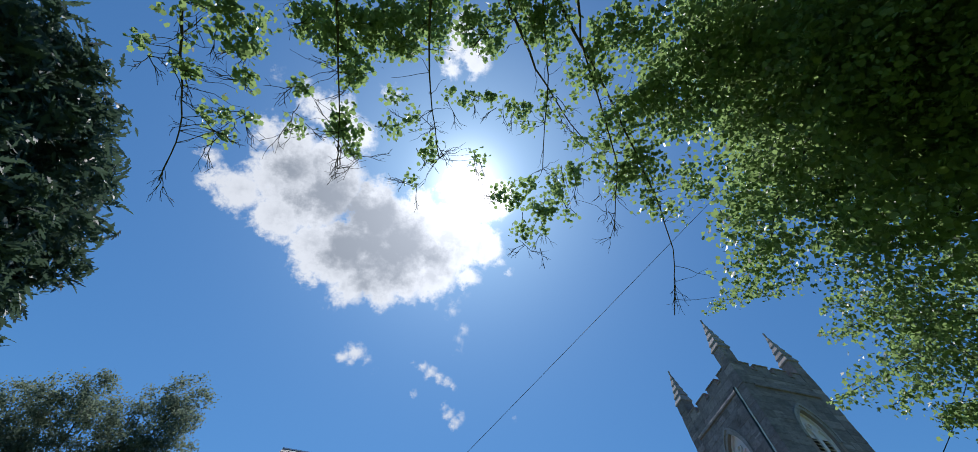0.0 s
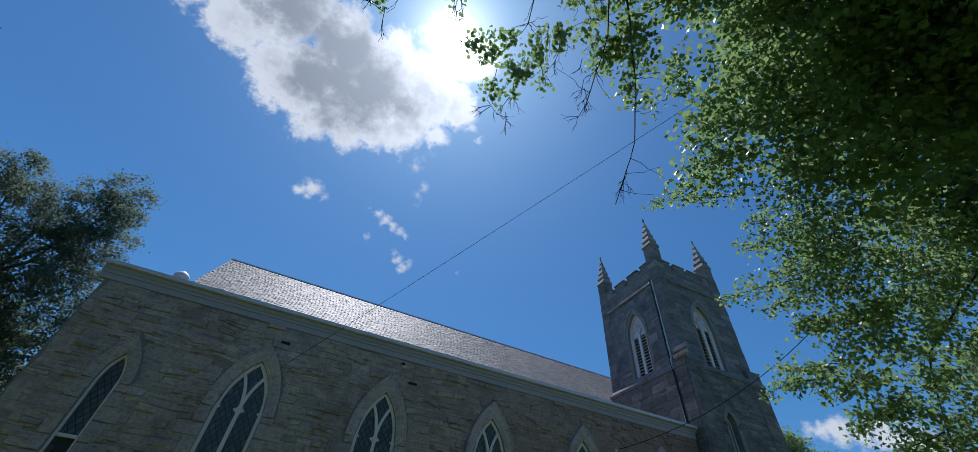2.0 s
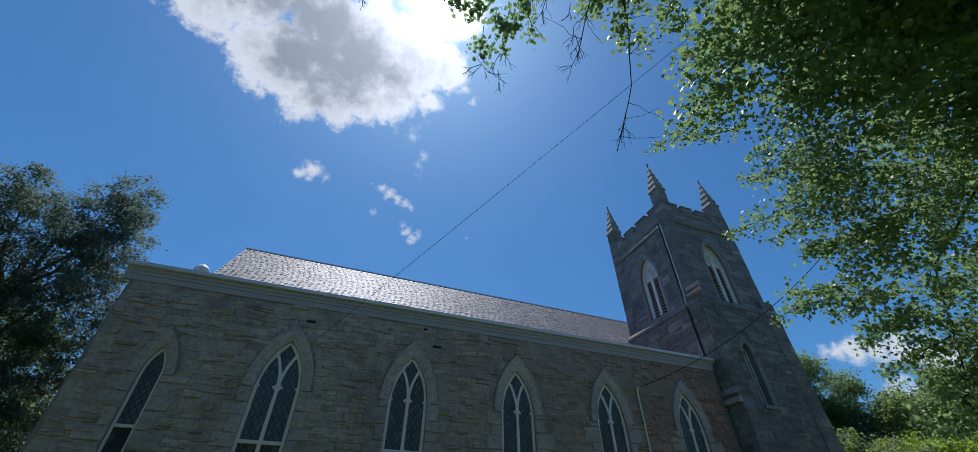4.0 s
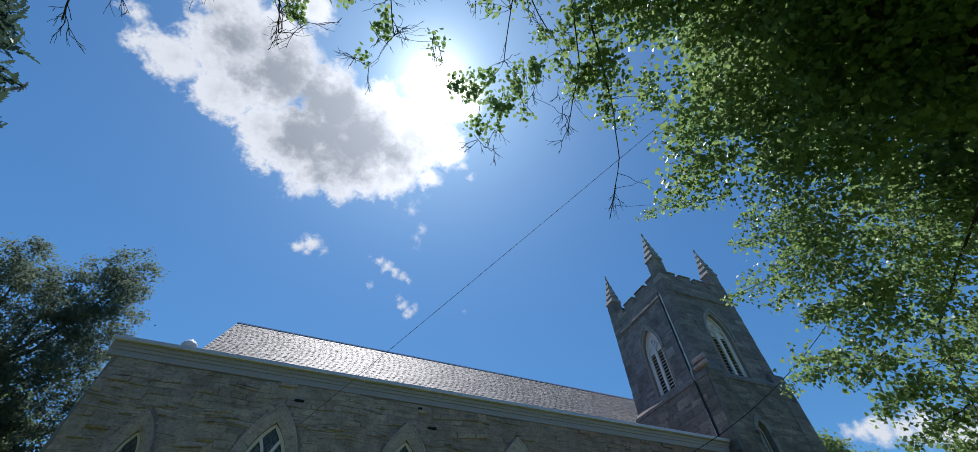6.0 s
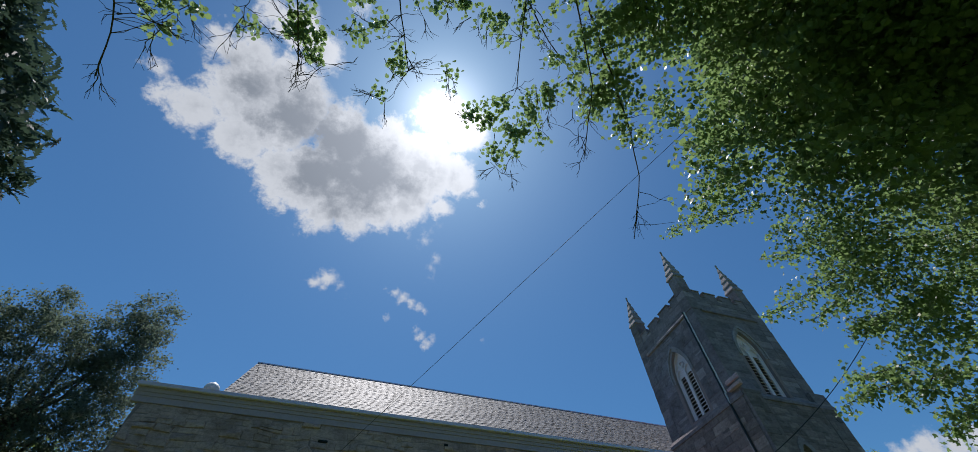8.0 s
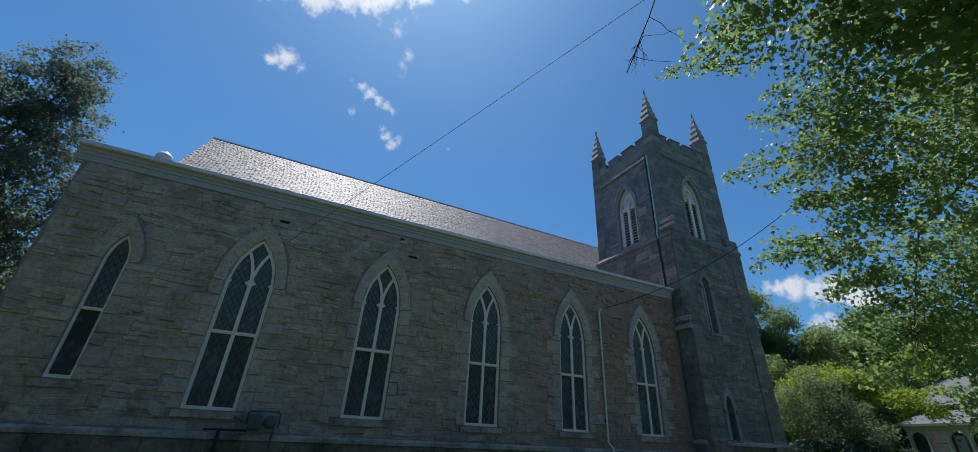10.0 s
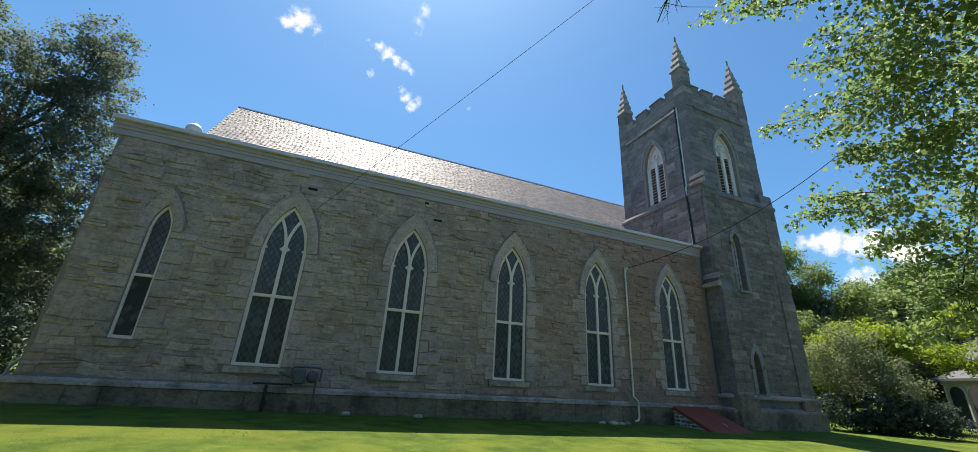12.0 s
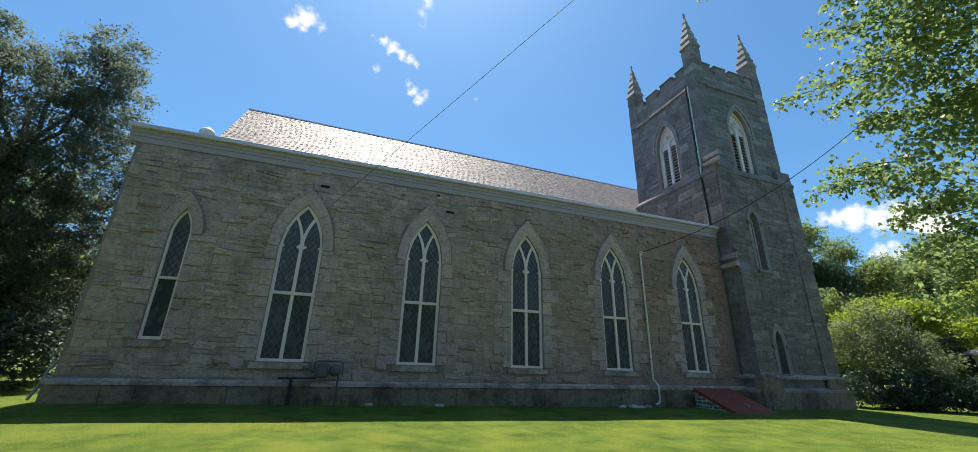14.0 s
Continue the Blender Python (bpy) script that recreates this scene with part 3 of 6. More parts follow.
def jambs(parent):
    """Dressed blocks up the sides of the windows, long and short by turns."""
    rng = random.Random(11)
    for cx, a, sill, spring, rise in OPENINGS:
        for side in (-1, 1):
            z, k = sill, 0
            while z < spring - 0.02:
                h = min(rng.uniform(0.34, 0.60), spring - z)
                if spring - z - h < 0.15:
                    h = spring - z
                wide = (0.66 if k % 2 else 0.36) * rng.uniform(0.9, 1.25)
                u = sorted((cx + side * (a + 0.004), cx + side * (a + wide)))
                bm = bmesh.new()
                block(bm, south, u[0], u[1], z + 0.005, z + h - 0.005, 0.050, rng, 0.014)
                part("quoin", bm, M_QUOIN, parent)
                z += h
                k += 1


def hood(cx, a, spring, rise, parent, big):
    """Moulded stone arch over a window: a wide flat band and a lip proud of it."""
    b = 0.30 if big else 0.26
    bm = bmesh.new()
    steps = 14
    inner = arch_path(a + 0.003, 0, spring, rise, steps, legs=False)
    mid_p = arch_path(a + b * 0.45, 0, spring, rise + b * 0.85, steps, legs=False)
    outer = arch_path(a + b, 0, spring, rise + b * 1.9, steps, legs=False)
    rim = arch_path(a + b + 0.05, 0, spring, rise + b * 1.9 + 0.08, steps, legs=False)
    layers = [(inner, 0.20), (inner, -0.005), (mid_p, -0.075), (outer, -0.11), (outer, -0.135), (rim, -0.135), (rim, 0.03)]
    rows = [[bm.verts.new((cx + x, WALL_Y + y, z)) for x, z in pts] for pts, y in layers]
    for r, s in zip(rows, rows[1:]):
        for i in range(len(r) - 1):
            bm.faces.new((r[i], r[i + 1], s[i + 1], s[i]))
    for i in (0, -1):
        bm.faces.new([r[i] for r in rows])
    part("hood_mould", bm, M_HOOD, parent, "pointed dressed-stone hood mould over a window")


def sill_stone(cx, a, sill, parent):
    bm = bmesh.new()
    w = a + 0.16
    prism(bm, [(cx - w, WALL_Y + 0.3, sill), (cx - w, WALL_Y - 0.07, sill - 0.04), (cx - w, WALL_Y - 0.07, sill - 0.22), (cx - w, WALL_Y + 0.02, sill - 0.24), (cx - w, WALL_Y + 0.3, sill - 0.30)], (2 * w, 0, 0))
    part("sill", bm, M_CAPPING, parent, "weathered dressed-stone window sill")


jambs(wall_south)
for cx, a, sill, spring, rise in OPENINGS:
    hood(cx, a, spring, rise, wall_south, a > 0.5)
    sill_stone(cx, a, sill, wall_south)


# ---------------------------------------------------------------- windows
def light_shape(x, z, half, z0, spring, rise):
    return abs(x) < (half if z < spring else arch_half(half, rise, z - spring)) and z > z0


def diamonds(bm, x0, x1, z0, z1, inside, rng, y, dw=0.19, dh=0.28):
    """Diamond quarries of leaded glass, each tilted a hair on its own."""
    nx, nz = int((x1 - x0) / (dw / 2)) + 3, int((z1 - z0) / (dh / 2)) + 3
    for i in range(-1, nx):
        for k in range(-1, nz):
            if (i + k) % 2:
                continue
            cx, cz = x0 + i * dw / 2, z0 + k * dh / 2
            pts = [(cx, cz - dh / 2), (cx + dw / 2, cz), (cx, cz + dh / 2), (cx - dw / 2, cz)]
            pts = [(min(max(px, x0), x1), min(max(pz, z0), z1)) for px, pz in pts]
            if not inside(cx, cz):
                continue
            tx, tz = rng.gauss(0, 0.010), rng.gauss(0, 0.010)
            vs = []
            for px, pz in pts:
                q = Vector((px, pz))
                if any((q - Vector((v.co.x, v.co.z))).length < 1e-4 for v in vs):
                    continue
                vs.append(bm.verts.new((px, y + (px - cx) * tx + (pz - cz) * tz, pz)))
            if len(vs) > 2:
                bm.faces.new(vs)


def cames(bm, x0, x1, z0, z1, y, dw=0.19, dh=0.28, width=0.017):
    """The lead lattice between the quarries."""
    s = dh / dw
    for sign in (-1, 1):
        c = -60
        while c < 60:
            # line z = z0 + sign * s * (x - x0) + c * dh
            pts = []
            for k in range(2):
                x = (x0, x1)[k]
                pts.append((x, z0 + dh / 2 + sign * s * (x - x0) + c * dh))
            (xa, za), (xb, zb) = pts
            c += 1
            lo, hi = 0.0, 1.0
            dz = zb - za
            ta, tb = sorted(((z0 - za) / dz, (z1 - za) / dz))
            lo, hi = max(lo, ta), min(hi, tb)
            if hi - lo < 0.02:
                continue
            bar(bm, [(xa + (xb - xa) * lo, za + dz * lo), (xa + (xb - xa) * hi, za + dz * hi)], width, y - 0.010, y + 0.004)


def nave_window(name):
    """Two-light timber window: Y tracery, cusped heads, a transom and diamond leading."""
    w = thing(name, "cream-painted two-light pointed window with diamond leaded glass", "window", "nave windows", "structure")
    rng = random.Random(5)
    a, z0, sp, rise, rail = WIN_A, WIN_SILL, WIN_SPRING, WIN_RISE, WIN_RAIL
    fy0, fy1, gy = 0.08, 0.18, 0.14
    bm = bmesh.new()
    bar(bm, arch_path(a - 0.055, z0 + 0.02, sp, rise - 0.08, 14), 0.11, fy0, fy1)
    part("window_frame", bm, M_WHITE, w)
    part("sill_board", boxed(-a + 0.005, a - 0.005, 0.03, fy1 + 0.02, z0, z0 + 0.10, 0.012), M_WHITE, w)
    part("transom", boxed(-a + 0.08, a - 0.08, fy0 - 0.02, fy1 - 0.003, rail - 0.055, rail + 0.055, 0.01), M_WHITE, w)
    part("mullion", boxed(-0.06, 0.06, fy0 - 0.012, fy1 - 0.006, z0 + 0.10, sp + 0.06, 0.012), M_WHITE, w)
    for side in (-1, 1):
        bm = bmesh.new()
        pts = []
        for k in range(11):
            h = (rise * 0.75) * k / 10
            pts.append((side * (a - arch_half(a, rise, h)), sp + h))
        bar(bm, pts, 0.10, fy0 - 0.010 + 0.002 * side, fy1 - 0.008)
        part("tracery_bar", bm, M_WHITE, w)
        # cusped head of one light
        bm = bmesh.new()
        for s2 in (-1, 1):
            base = side * a / 2 + s2 * (a / 2 - 0.06)
            prism(bm, [(base + s2 * 0.03, fy0 + 0.02, sp - 0.10), (base - s2 * 0.03, fy0 + 0.02, sp + 0.00), (base - s2 * 0.115, fy0 + 0.02, sp + 0.055), (base - s2 * 0.115, fy0 + 0.02, sp + 0.085), (base - s2 * 0.03, fy0 + 0.02, sp + 0.14), (base + s2 * 0.03, fy0 + 0.02, sp + 0.26)], (0, 0.05, 0))
        part("cusp", bm, M_WHITE, w)
        x0, x1 = sorted((0.0, side * (a - 0.05)))
        bm = bmesh.new()
        diamonds(bm, x0, x1, z0 + 0.08, rail, lambda x, z: True, rng, gy)
        part("pane", bm, M_GLASS, w, "dark leaded pane of the lower light")
        bm = bmesh.new()
        diamonds(bm, x0, x1, rail, sp + rise, lambda x, z: light_shape(x, z, a - 0.02, z0, sp, rise), rng, gy)
        part("pane", bm, M_STAINED, w, "violet-grey leaded pane of the upper light")
        bm = bmesh.new()
        cames(bm, x0, x1, rail, sp + rise - 0.1, gy)
        part("lead_lattice", bm, M_LEAD, w)
        bm = bmesh.new()
        cames(bm, x0, x1, z0 + 0.08, rail, gy, width=0.015)
        part("lead_lattice", bm, M_PALELEAD, w)
    return w


def lancet_window(name):
    w = thing(name, "narrow cream-painted lancet window with diamond leaded glass", "window", "", "structure")
    rng = random.Random(8)
    a, z0, sp, rise, rail = LAN_A, LAN_SILL, LAN_SPRING, LAN_RISE, LAN_RAIL
    bm = bmesh.new()
    bar(bm, arch_path(a - 0.04, z0 + 0.02, sp, rise - 0.06, 12), 0.075, 0.08, 0.18)
    part("window_frame", bm, M_WHITE, w)
    part("sill_board", boxed(-a + 0.005, a - 0.005, 0.03, 0.20, z0, z0 + 0.10, 0.012), M_WHITE, w)
    part("transom", boxed(-a + 0.07, a - 0.07, 0.06, 0.177, rail - 0.045, rail + 0.045, 0.01), M_WHITE, w)
    for lo, hi in ((z0 + 0.08, rail), (rail, sp + rise)):
        bm = bmesh.new()
        diamonds(bm, -a + 0.05, a - 0.05, lo, hi, lambda x, z: light_shape(x, z, a - 0.02, z0, sp, rise), rng, 0.14)
        part("pane", bm, M_STAINED if lo > 4 else M_GLASS, w)
    bm = bmesh.new()
    cames(bm, -a + 0.05, a - 0.05, rail, sp + rise - 0.1, 0.14)
    cames(bm, -a + 0.05, a - 0.05, z0 + 0.08, rail, 0.152)
    part("lead_lattice", bm, M_LEAD, w)
    return w


lancet_window("window_1").matrix_basis = pose(LAN_X, WALL_Y, 0)
first = nave_window("window_2")
first.matrix_basis = pose(WIN_X[0], WALL_Y, 0)
for i, x in enumerate(WIN_X[1:]):
    copy_thing(first, pose(x, WALL_Y, 0)).name = "window_%d" % (i + 3)


# ---------------------------------------------------------------- plinth, cornice, roofs, other walls
def plinth():
    bm = bmesh.new()
    prism(bm, [(WALL_X0 - 0.12, WALL_Y + 0.02, -0.4), (WALL_X0 - 0.12, WALL_Y - 0.13, -0.4), (WALL_X0 - 0.12, WALL_Y - 0.13, PLINTH_TOP - 0.16), (WALL_X0 - 0.12, WALL_Y + 0.02, PLINTH_TOP - 0.16)], (WALL_X1 - WALL_X0 + 0.1, 0, 0))
    ob = solid("plinth", bm, M_PLINTH, "projecting granite plinth along the nave wall foot", "plinth", kind="structure")
    rng = random.Random(3)
    x = WALL_X0 - 0.14
    while x < WALL_X1 - 0.1:
        ln = min(rng.uniform(0.8, 1.7), WALL_X1 - 0.02 - x)
        bm = bmesh.new()
        x1 = x + ln - 0.012
        prism(bm, [(x, WALL_Y - 0.001, PLINTH_TOP - 0.16), (x, WALL_Y - 0.20, PLINTH_TOP - 0.16), (x, WALL_Y - 0.19, PLINTH_TOP - 0.05), (x, WALL_Y - 0.06, PLINTH_TOP + 0.02), (x, WALL_Y - 0.001, PLINTH_TOP + 0.02)], (x1 - x, 0, 0))
        part("capping_stone", bm, M_CAPPING, ob)
        x += ln
    x = WALL_X0 - 0.12
    while x < WALL_X1 - 0.1:
        ln = min(rng.uniform(0.7, 1.6), WALL_X1 - 0.03 - x)
        bm = bmesh.new()
        block(bm, lambda u, w, n: Vector((u, WALL_Y - 0.135 - n, w)), x + 0.003, x + ln - 0.003, 0.2, PLINTH_TOP - 0.17, 0.035, rng, 0.022)
        part("plinth_stone", bm, M_PLINTH, ob)
        x += ln


plinth()

profile = [(0.10, 9.24), (-0.05, 9.24), (-0.06, 9.44), (-0.09, 9.455), (-0.10, 9.56), (-0.13, 9.575), (-0.15, 9.69), (-0.18, 9.70), (-0.18, 9.72), (0.10, 9.72)]
bm = bmesh.new()
prism(bm, [(WALL_X0 - 0.25, WALL_Y + y, z) for y, z in profile], (WALL_X1 - WALL_X0 + 0.22, 0, 0))
cornice = solid("cornice", bm, M_CORNICE, "grey moulded cornice along the nave eaves", "cornice", kind="structure")
bm = bmesh.new()
prism(bm, [(WALL_X0 - 0.3, WALL_Y + y, z) for y, z in ((-0.16, 9.724), (-0.25, 9.724), (-0.27, 9.745), (-0.28, 9.86), (-0.25, 9.86), (-0.24, 9.77), (-0.16, 9.76))], (WALL_X1 - WALL_X0 + 0.2, 0, 0))
tagged(part("gutter", bm, M_GUTTER, cornice, "bright metal gutter lip"))

RIDGE_Y, RIDGE_Z, NAVE_FOOT_Y, NAVE_FOOT_Z = 27.0, 17.90, 21.6, 11.77
ROOF_X0, ROOF_X1, ROOF_FALL = -7.25, 25.4, -0.24
bm = bmesh.new()
prism(bm, [(ROOF_X0, 15.80, 9.775), (ROOF_X0, NAVE_FOOT_Y, NAVE_FOOT_Z - 0.1), (ROOF_X0, NAVE_FOOT_Y, NAVE_FOOT_Z - 0.35), (ROOF_X0, 15.90, 9.73)], (19.6 - ROOF_X0, 0, 0))
solid("roof_aisle", bm, M_SLATE, "low grey aisle roof behind the cornice", "roof", kind="structure")
bm = bmesh.new()
far_y = 2 * RIDGE_Y - NAVE_FOOT_Y
prism(bm, [(ROOF_X0, NAVE_FOOT_Y, NAVE_FOOT_Z), (ROOF_X0, RIDGE_Y, RIDGE_Z), (ROOF_X0, far_y, NAVE_FOOT_Z), (ROOF_X0, far_y, NAVE_FOOT_Z - 0.3), (ROOF_X0, RIDGE_Y, RIDGE_Z - 0.4), (ROOF_X0, NAVE_FOOT_Y, NAVE_FOOT_Z - 0.3)], (ROOF_X1 - ROOF_X0, 0, ROOF_FALL))
roof_nave = solid("roof_nave", bm, M_SLATE, "steep weathered grey slate nave roof shining in the sun", "roof", kind="structure")
bm = bmesh.new()
tube(bm, [(ROOF_X0 - 0.02, RIDGE_Y, RIDGE_Z + 0.01), (ROOF_X1, RIDGE_Y, RIDGE_Z + 0.01 + ROOF_FALL)], 0.07, 6)
part("ridge_cap", bm, M_GUTTER, roof_nave)


def slates(parent):
    """Overlapping slates on the slope towards the lawn, each lying a little unevenly."""
    g = np.random.default_rng(14)
    foot, top = np.array((NAVE_FOOT_Y, NAVE_FOOT_Z)), np.array((RIDGE_Y, RIDGE_Z))
    length = np.linalg.norm(top - foot)
    up = (top - foot) / length
    out = np.array((-up[1], up[0]))
    verts = []
    row_h, wide = 0.19, 0.25
    for r in range(int(length / row_h)):
        s0 = r * row_h
        n = int((ROOF_X1 - ROOF_X0) / wide)
        edges = ROOF_X0 + wide * (np.arange(n + 1) + 0.5 * (r % 2)) + g.uniform(-0.04, 0.04, n + 1)
        edges = np.clip(edges, ROOF_X0, ROOF_X1)
        for a, b in zip(edges, edges[1:]):
            if b - a < 0.05:
                continue
            lift = g.uniform(0.010, 0.032, 2)
            drop = g.uniform(-0.025, 0.025)
            s1 = min(s0 + row_h * 1.12, length)
            for x, s, o in ((a + 0.004, s0 + drop, lift[0]), (b - 0.004, s0 + drop, lift[1]), (b - 0.004, s1, 0.006), (a + 0.004, s1, 0.006)):
                y, z = foot + up * s + out * o
                verts.append((x, y, z + ROOF_FALL * (x - ROOF_X0) / (ROOF_X1 - ROOF_X0)))
    n = len(verts) // 4
    me = bpy.data.meshes.new("slate_courses")
    me.from_pydata(verts, [], [(4 * i, 4 * i + 1, 4 * i + 2, 4 * i + 3) for i in range(n)])
    me.materials.append(M_SLATE)
    ob = new("slate_courses", me)
    ob.parent = parent
    tagged(ob, "overlapping weathered grey slates", kind="stuff")


slates(roof_nave)
bm = bmesh.new()
prism(bm, [(WALL_X0, WALL_Y + 0.7, -0.5), (WALL_X0, far_y + 5.4, -0.5), (WALL_X0, far_y + 5.4, 9.5), (WALL_X0, far_y, NAVE_FOOT_Z - 0.4), (WALL_X0, RIDGE_Y, RIDGE_Z - 0.45), (WALL_X0, NAVE_FOOT_Y, NAVE_FOOT_Z - 0.4), (WALL_X0, WALL_Y + 0.7, 9.5)], (0.7, 0, 0))
wall_east = solid("wall_east", bm, M_RUBBLE, "plain stone gable wall behind the trees", "wall", kind="structure")
solid("wall_west", boxed(24.6, 25.3, 21.7, far_y + 5.4, -0.5, 11.3), M_RUBBLE, "plain stone wall beside the tower", "wall", kind="structure")
solid("wall_north", boxed(WALL_X0 + 0.7, 24.6, far_y + 4.7, far_y + 5.4, -0.5, 9.5), M_RUBBLE, "plain stone far nave wall", "wall", kind="structure")
bm = bmesh.new()
prism(bm, [(ROOF_X0, far_y + 5.9, 9.775), (ROOF_X0, far_y, NAVE_FOOT_Z - 0.1), (ROOF_X0, far_y, NAVE_FOOT_Z - 0.35), (ROOF_X0, far_y + 5.7, 9.6)], (25.3 - ROOF_X0, 0, 0))
solid("roof_far_aisle", bm, M_SLATE, "low grey far aisle roof", "roof", kind="structure")
solid("floor", boxed(WALL_X0 + 0.7, 24.6, WALL_Y + 0.7, far_y + 4.7, 0.8, 1.1), M_DARK, "dim stone floor inside the church", "floor", kind="structure")


# ---------------------------------------------------------------- tower
TX0, TX1, TY0, TY1 = 19.70, 25.66, 15.62, 21.92     # belfry stage
LX0, LX1, LY0, LY1 = 19.60, 25.95, 15.34, 22.05     # lower stage
STEP_Z, PARAPET_Z, TOWER_TOP = 13.55, 19.75, 21.45
tower = thing("church_tower", "square grey granite church tower with battlements and pinnacles", "tower")
B_A, B_SILL, B_SPRING, B_RISE = 0.84, 13.80, 16.70, 1.62
TCX, TCY = (TX0 + TX1) / 2, (TY0 + TY1) / 2
part("lower_stage", boxed(LX0, LX1, LY0 + 0.6, LY1, -0.5, STEP_Z), M_MORTAR, tower)


def pierced_face(bm, put, u0, u1, w0, w1, c, a, sill, spring, rise, deep):
    """One wall face, deep metres thick, with a pointed opening."""
    us = [u0] + [c + a * k / 6 for k in range(-6, 7)] + [u1]

    def slab(p):
        f = [bm.verts.new(put(u, w, 0)) for u, w in p]
        b = [bm.verts.new(put(u, w, -deep)) for u, w in p]
        bm.faces.new(f)
        bm.faces.new(b[::-1])
        for i in range(4):
            bm.faces.new((f[i], b[i], b[(i + 1) % 4], f[(i + 1) % 4]))

    for k, (p, q) in enumerate(zip(us, us[1:])):
        if k in (0, len(us) - 2):
            slab([(p, w0), (q, w0), (q, w1), (p, w1)])
        else:
            slab([(p, w0), (q, w0), (q, sill), (p, sill)])
            slab([(p, spring + arch_height(a, rise, p - c)), (q, spring + arch_height(a, rise, q - c)), (q, w1), (p, w1)])


def t_south(u, w, n):
    return Vector((u, TY0 - n, w))


def t_east(u, w, n):
    return Vector((TX0 - n, u, w))


def l_south(u, w, n):
    return Vector((u, LY0 - n, w))


def l_east(u, w, n):
    return Vector((LX0 - n, u, w))


SLITS = [(21.88, 0.33, 7.55, 10.35, 0.62), (21.88, 0.28, 2.15, 3.55, 0.75)]
bm = bmesh.new()
for (cx, a, sill, spring, rise), w0, w1 in zip(SLITS, (5.5, -0.5), (STEP_Z, 5.5)):
    pierced_face(bm, l_south, LX0, LX1, w0, w1, cx, a, sill, spring, rise, 0.597)
part("front_wall", bm, M_TOWERBODY, tower)
bm = bmesh.new()
pierced_face(bm, t_south, TX0, TX1, STEP_Z, TOWER_TOP - 0.65, TCX, B_A, B_SILL, B_SPRING, B_RISE, 0.6)
pierced_face(bm, t_east, TY0 + 0.6, TY1, STEP_Z, TOWER_TOP - 0.65, TCY, B_A, B_SILL, B_SPRING, B_RISE, 0.6)
box(bm, TX1 - 0.6, TX1, TY0 + 0.6, TY1, STEP_Z, TOWER_TOP - 0.65)
box(bm, TX0 + 0.6, TX1 - 0.6, TY1 - 0.6, TY1, STEP_Z, TOWER_TOP - 0.65)
part("belfry_stage", bm, M_MORTAR, tower)
part("belfry_floor", boxed(TX0 + 0.6, TX1 - 0.6, TY0 + 0.6, TY1 - 0.6, STEP_Z, STEP_Z + 0.2), M_DARK, tower)
part("belfry_roof", boxed(TX0 + 0.6, TX1 - 0.6, TY0 + 0.6, TY1 - 0.6, TOWER_TOP - 0.9, TOWER_TOP - 0.7), M_DARK, tower)


def louvre_window(put):
    """Pale timber louvres under pierced tracery, in a pointed belfry opening."""
    win = part("louvre_window", bar(bmesh.new(), arch_path(B_A - 0.05, B_SILL + 0.03, B_SPRING, B_RISE - 0.07, 10), 0.10, 0.10, 0.24), M_LOUVRE, tower, "pale timber louvred belfry window with pierced tracery")
    part("mullion", boxed(-0.11, 0.11, 0.09, 0.22, B_SILL + 0.05, B_SPRING + 0.3, 0.015), M_LOUVRE, win)
    part("stile", boxed(-0.755, -0.58, 0.115, 0.21, B_SILL + 0.05, B_SPRING - 0.05, 0.01), M_LOUVRE, win)
    part("stile", boxed(0.58, 0.755, 0.115, 0.21, B_SILL + 0.05, B_SPRING - 0.05, 0.01), M_LOUVRE, win)
    slat = None
    for col in (-1, 1):
        for k in range(13):
            z = B_SILL + 0.12 + k * 0.215
            if slat is None:
                b2 = bmesh.new()
                prism(b2, [(-0.235, 0.10, -0.05), (-0.235, 0.13, -0.065), (-0.235, 0.27, 0.055), (-0.235, 0.24, 0.07)], (0.47, 0, 0))
                slat = mesh_of("slat", b2, M_LOUVRE)
            shared("slat", slat, win, pose(col * 0.345, 0, z))
    for col in (-1, 1):
        b2 = bmesh.new()
        bar(b2, arch_path(0.35, B_SPRING - 0.05, B_SPRING, 0.52, 6), 0.07, 0.105, 0.2)
        for v in b2.verts:
            v.co.x += col * 0.40
        part("tracery_arch", b2, M_LOUVRE, win)
    b2 = bmesh.new()
    ring = [(0.17 * math.cos(q), B_SPRING + 0.72 + 0.17 * math.sin(q)) for q in (2 * math.pi * k / 10 for k in range(10))]
    bar(b2, ring, 0.07, 0.105, 0.2, closed=True)
    part("tracery_ring", b2, M_LOUVRE, win)
    b2 = bmesh.new()
    out = arch_path(B_A - 0.08, B_SPRING - 0.02, B_SPRING, B_RISE - 0.12, 8)
    prism(b2, [(x, 0.235, z) for x, z in out], (0, 0.03, 0))
    part("tracery_back", b2, M_LOUVRE, win)
    win.matrix_basis = put
    return win


louvre_window(pose(TCX, TY0 + 0.10, 0))
louvre_window(pose(TX0 + 0.10, TCY, 0, 0, 0, -90))


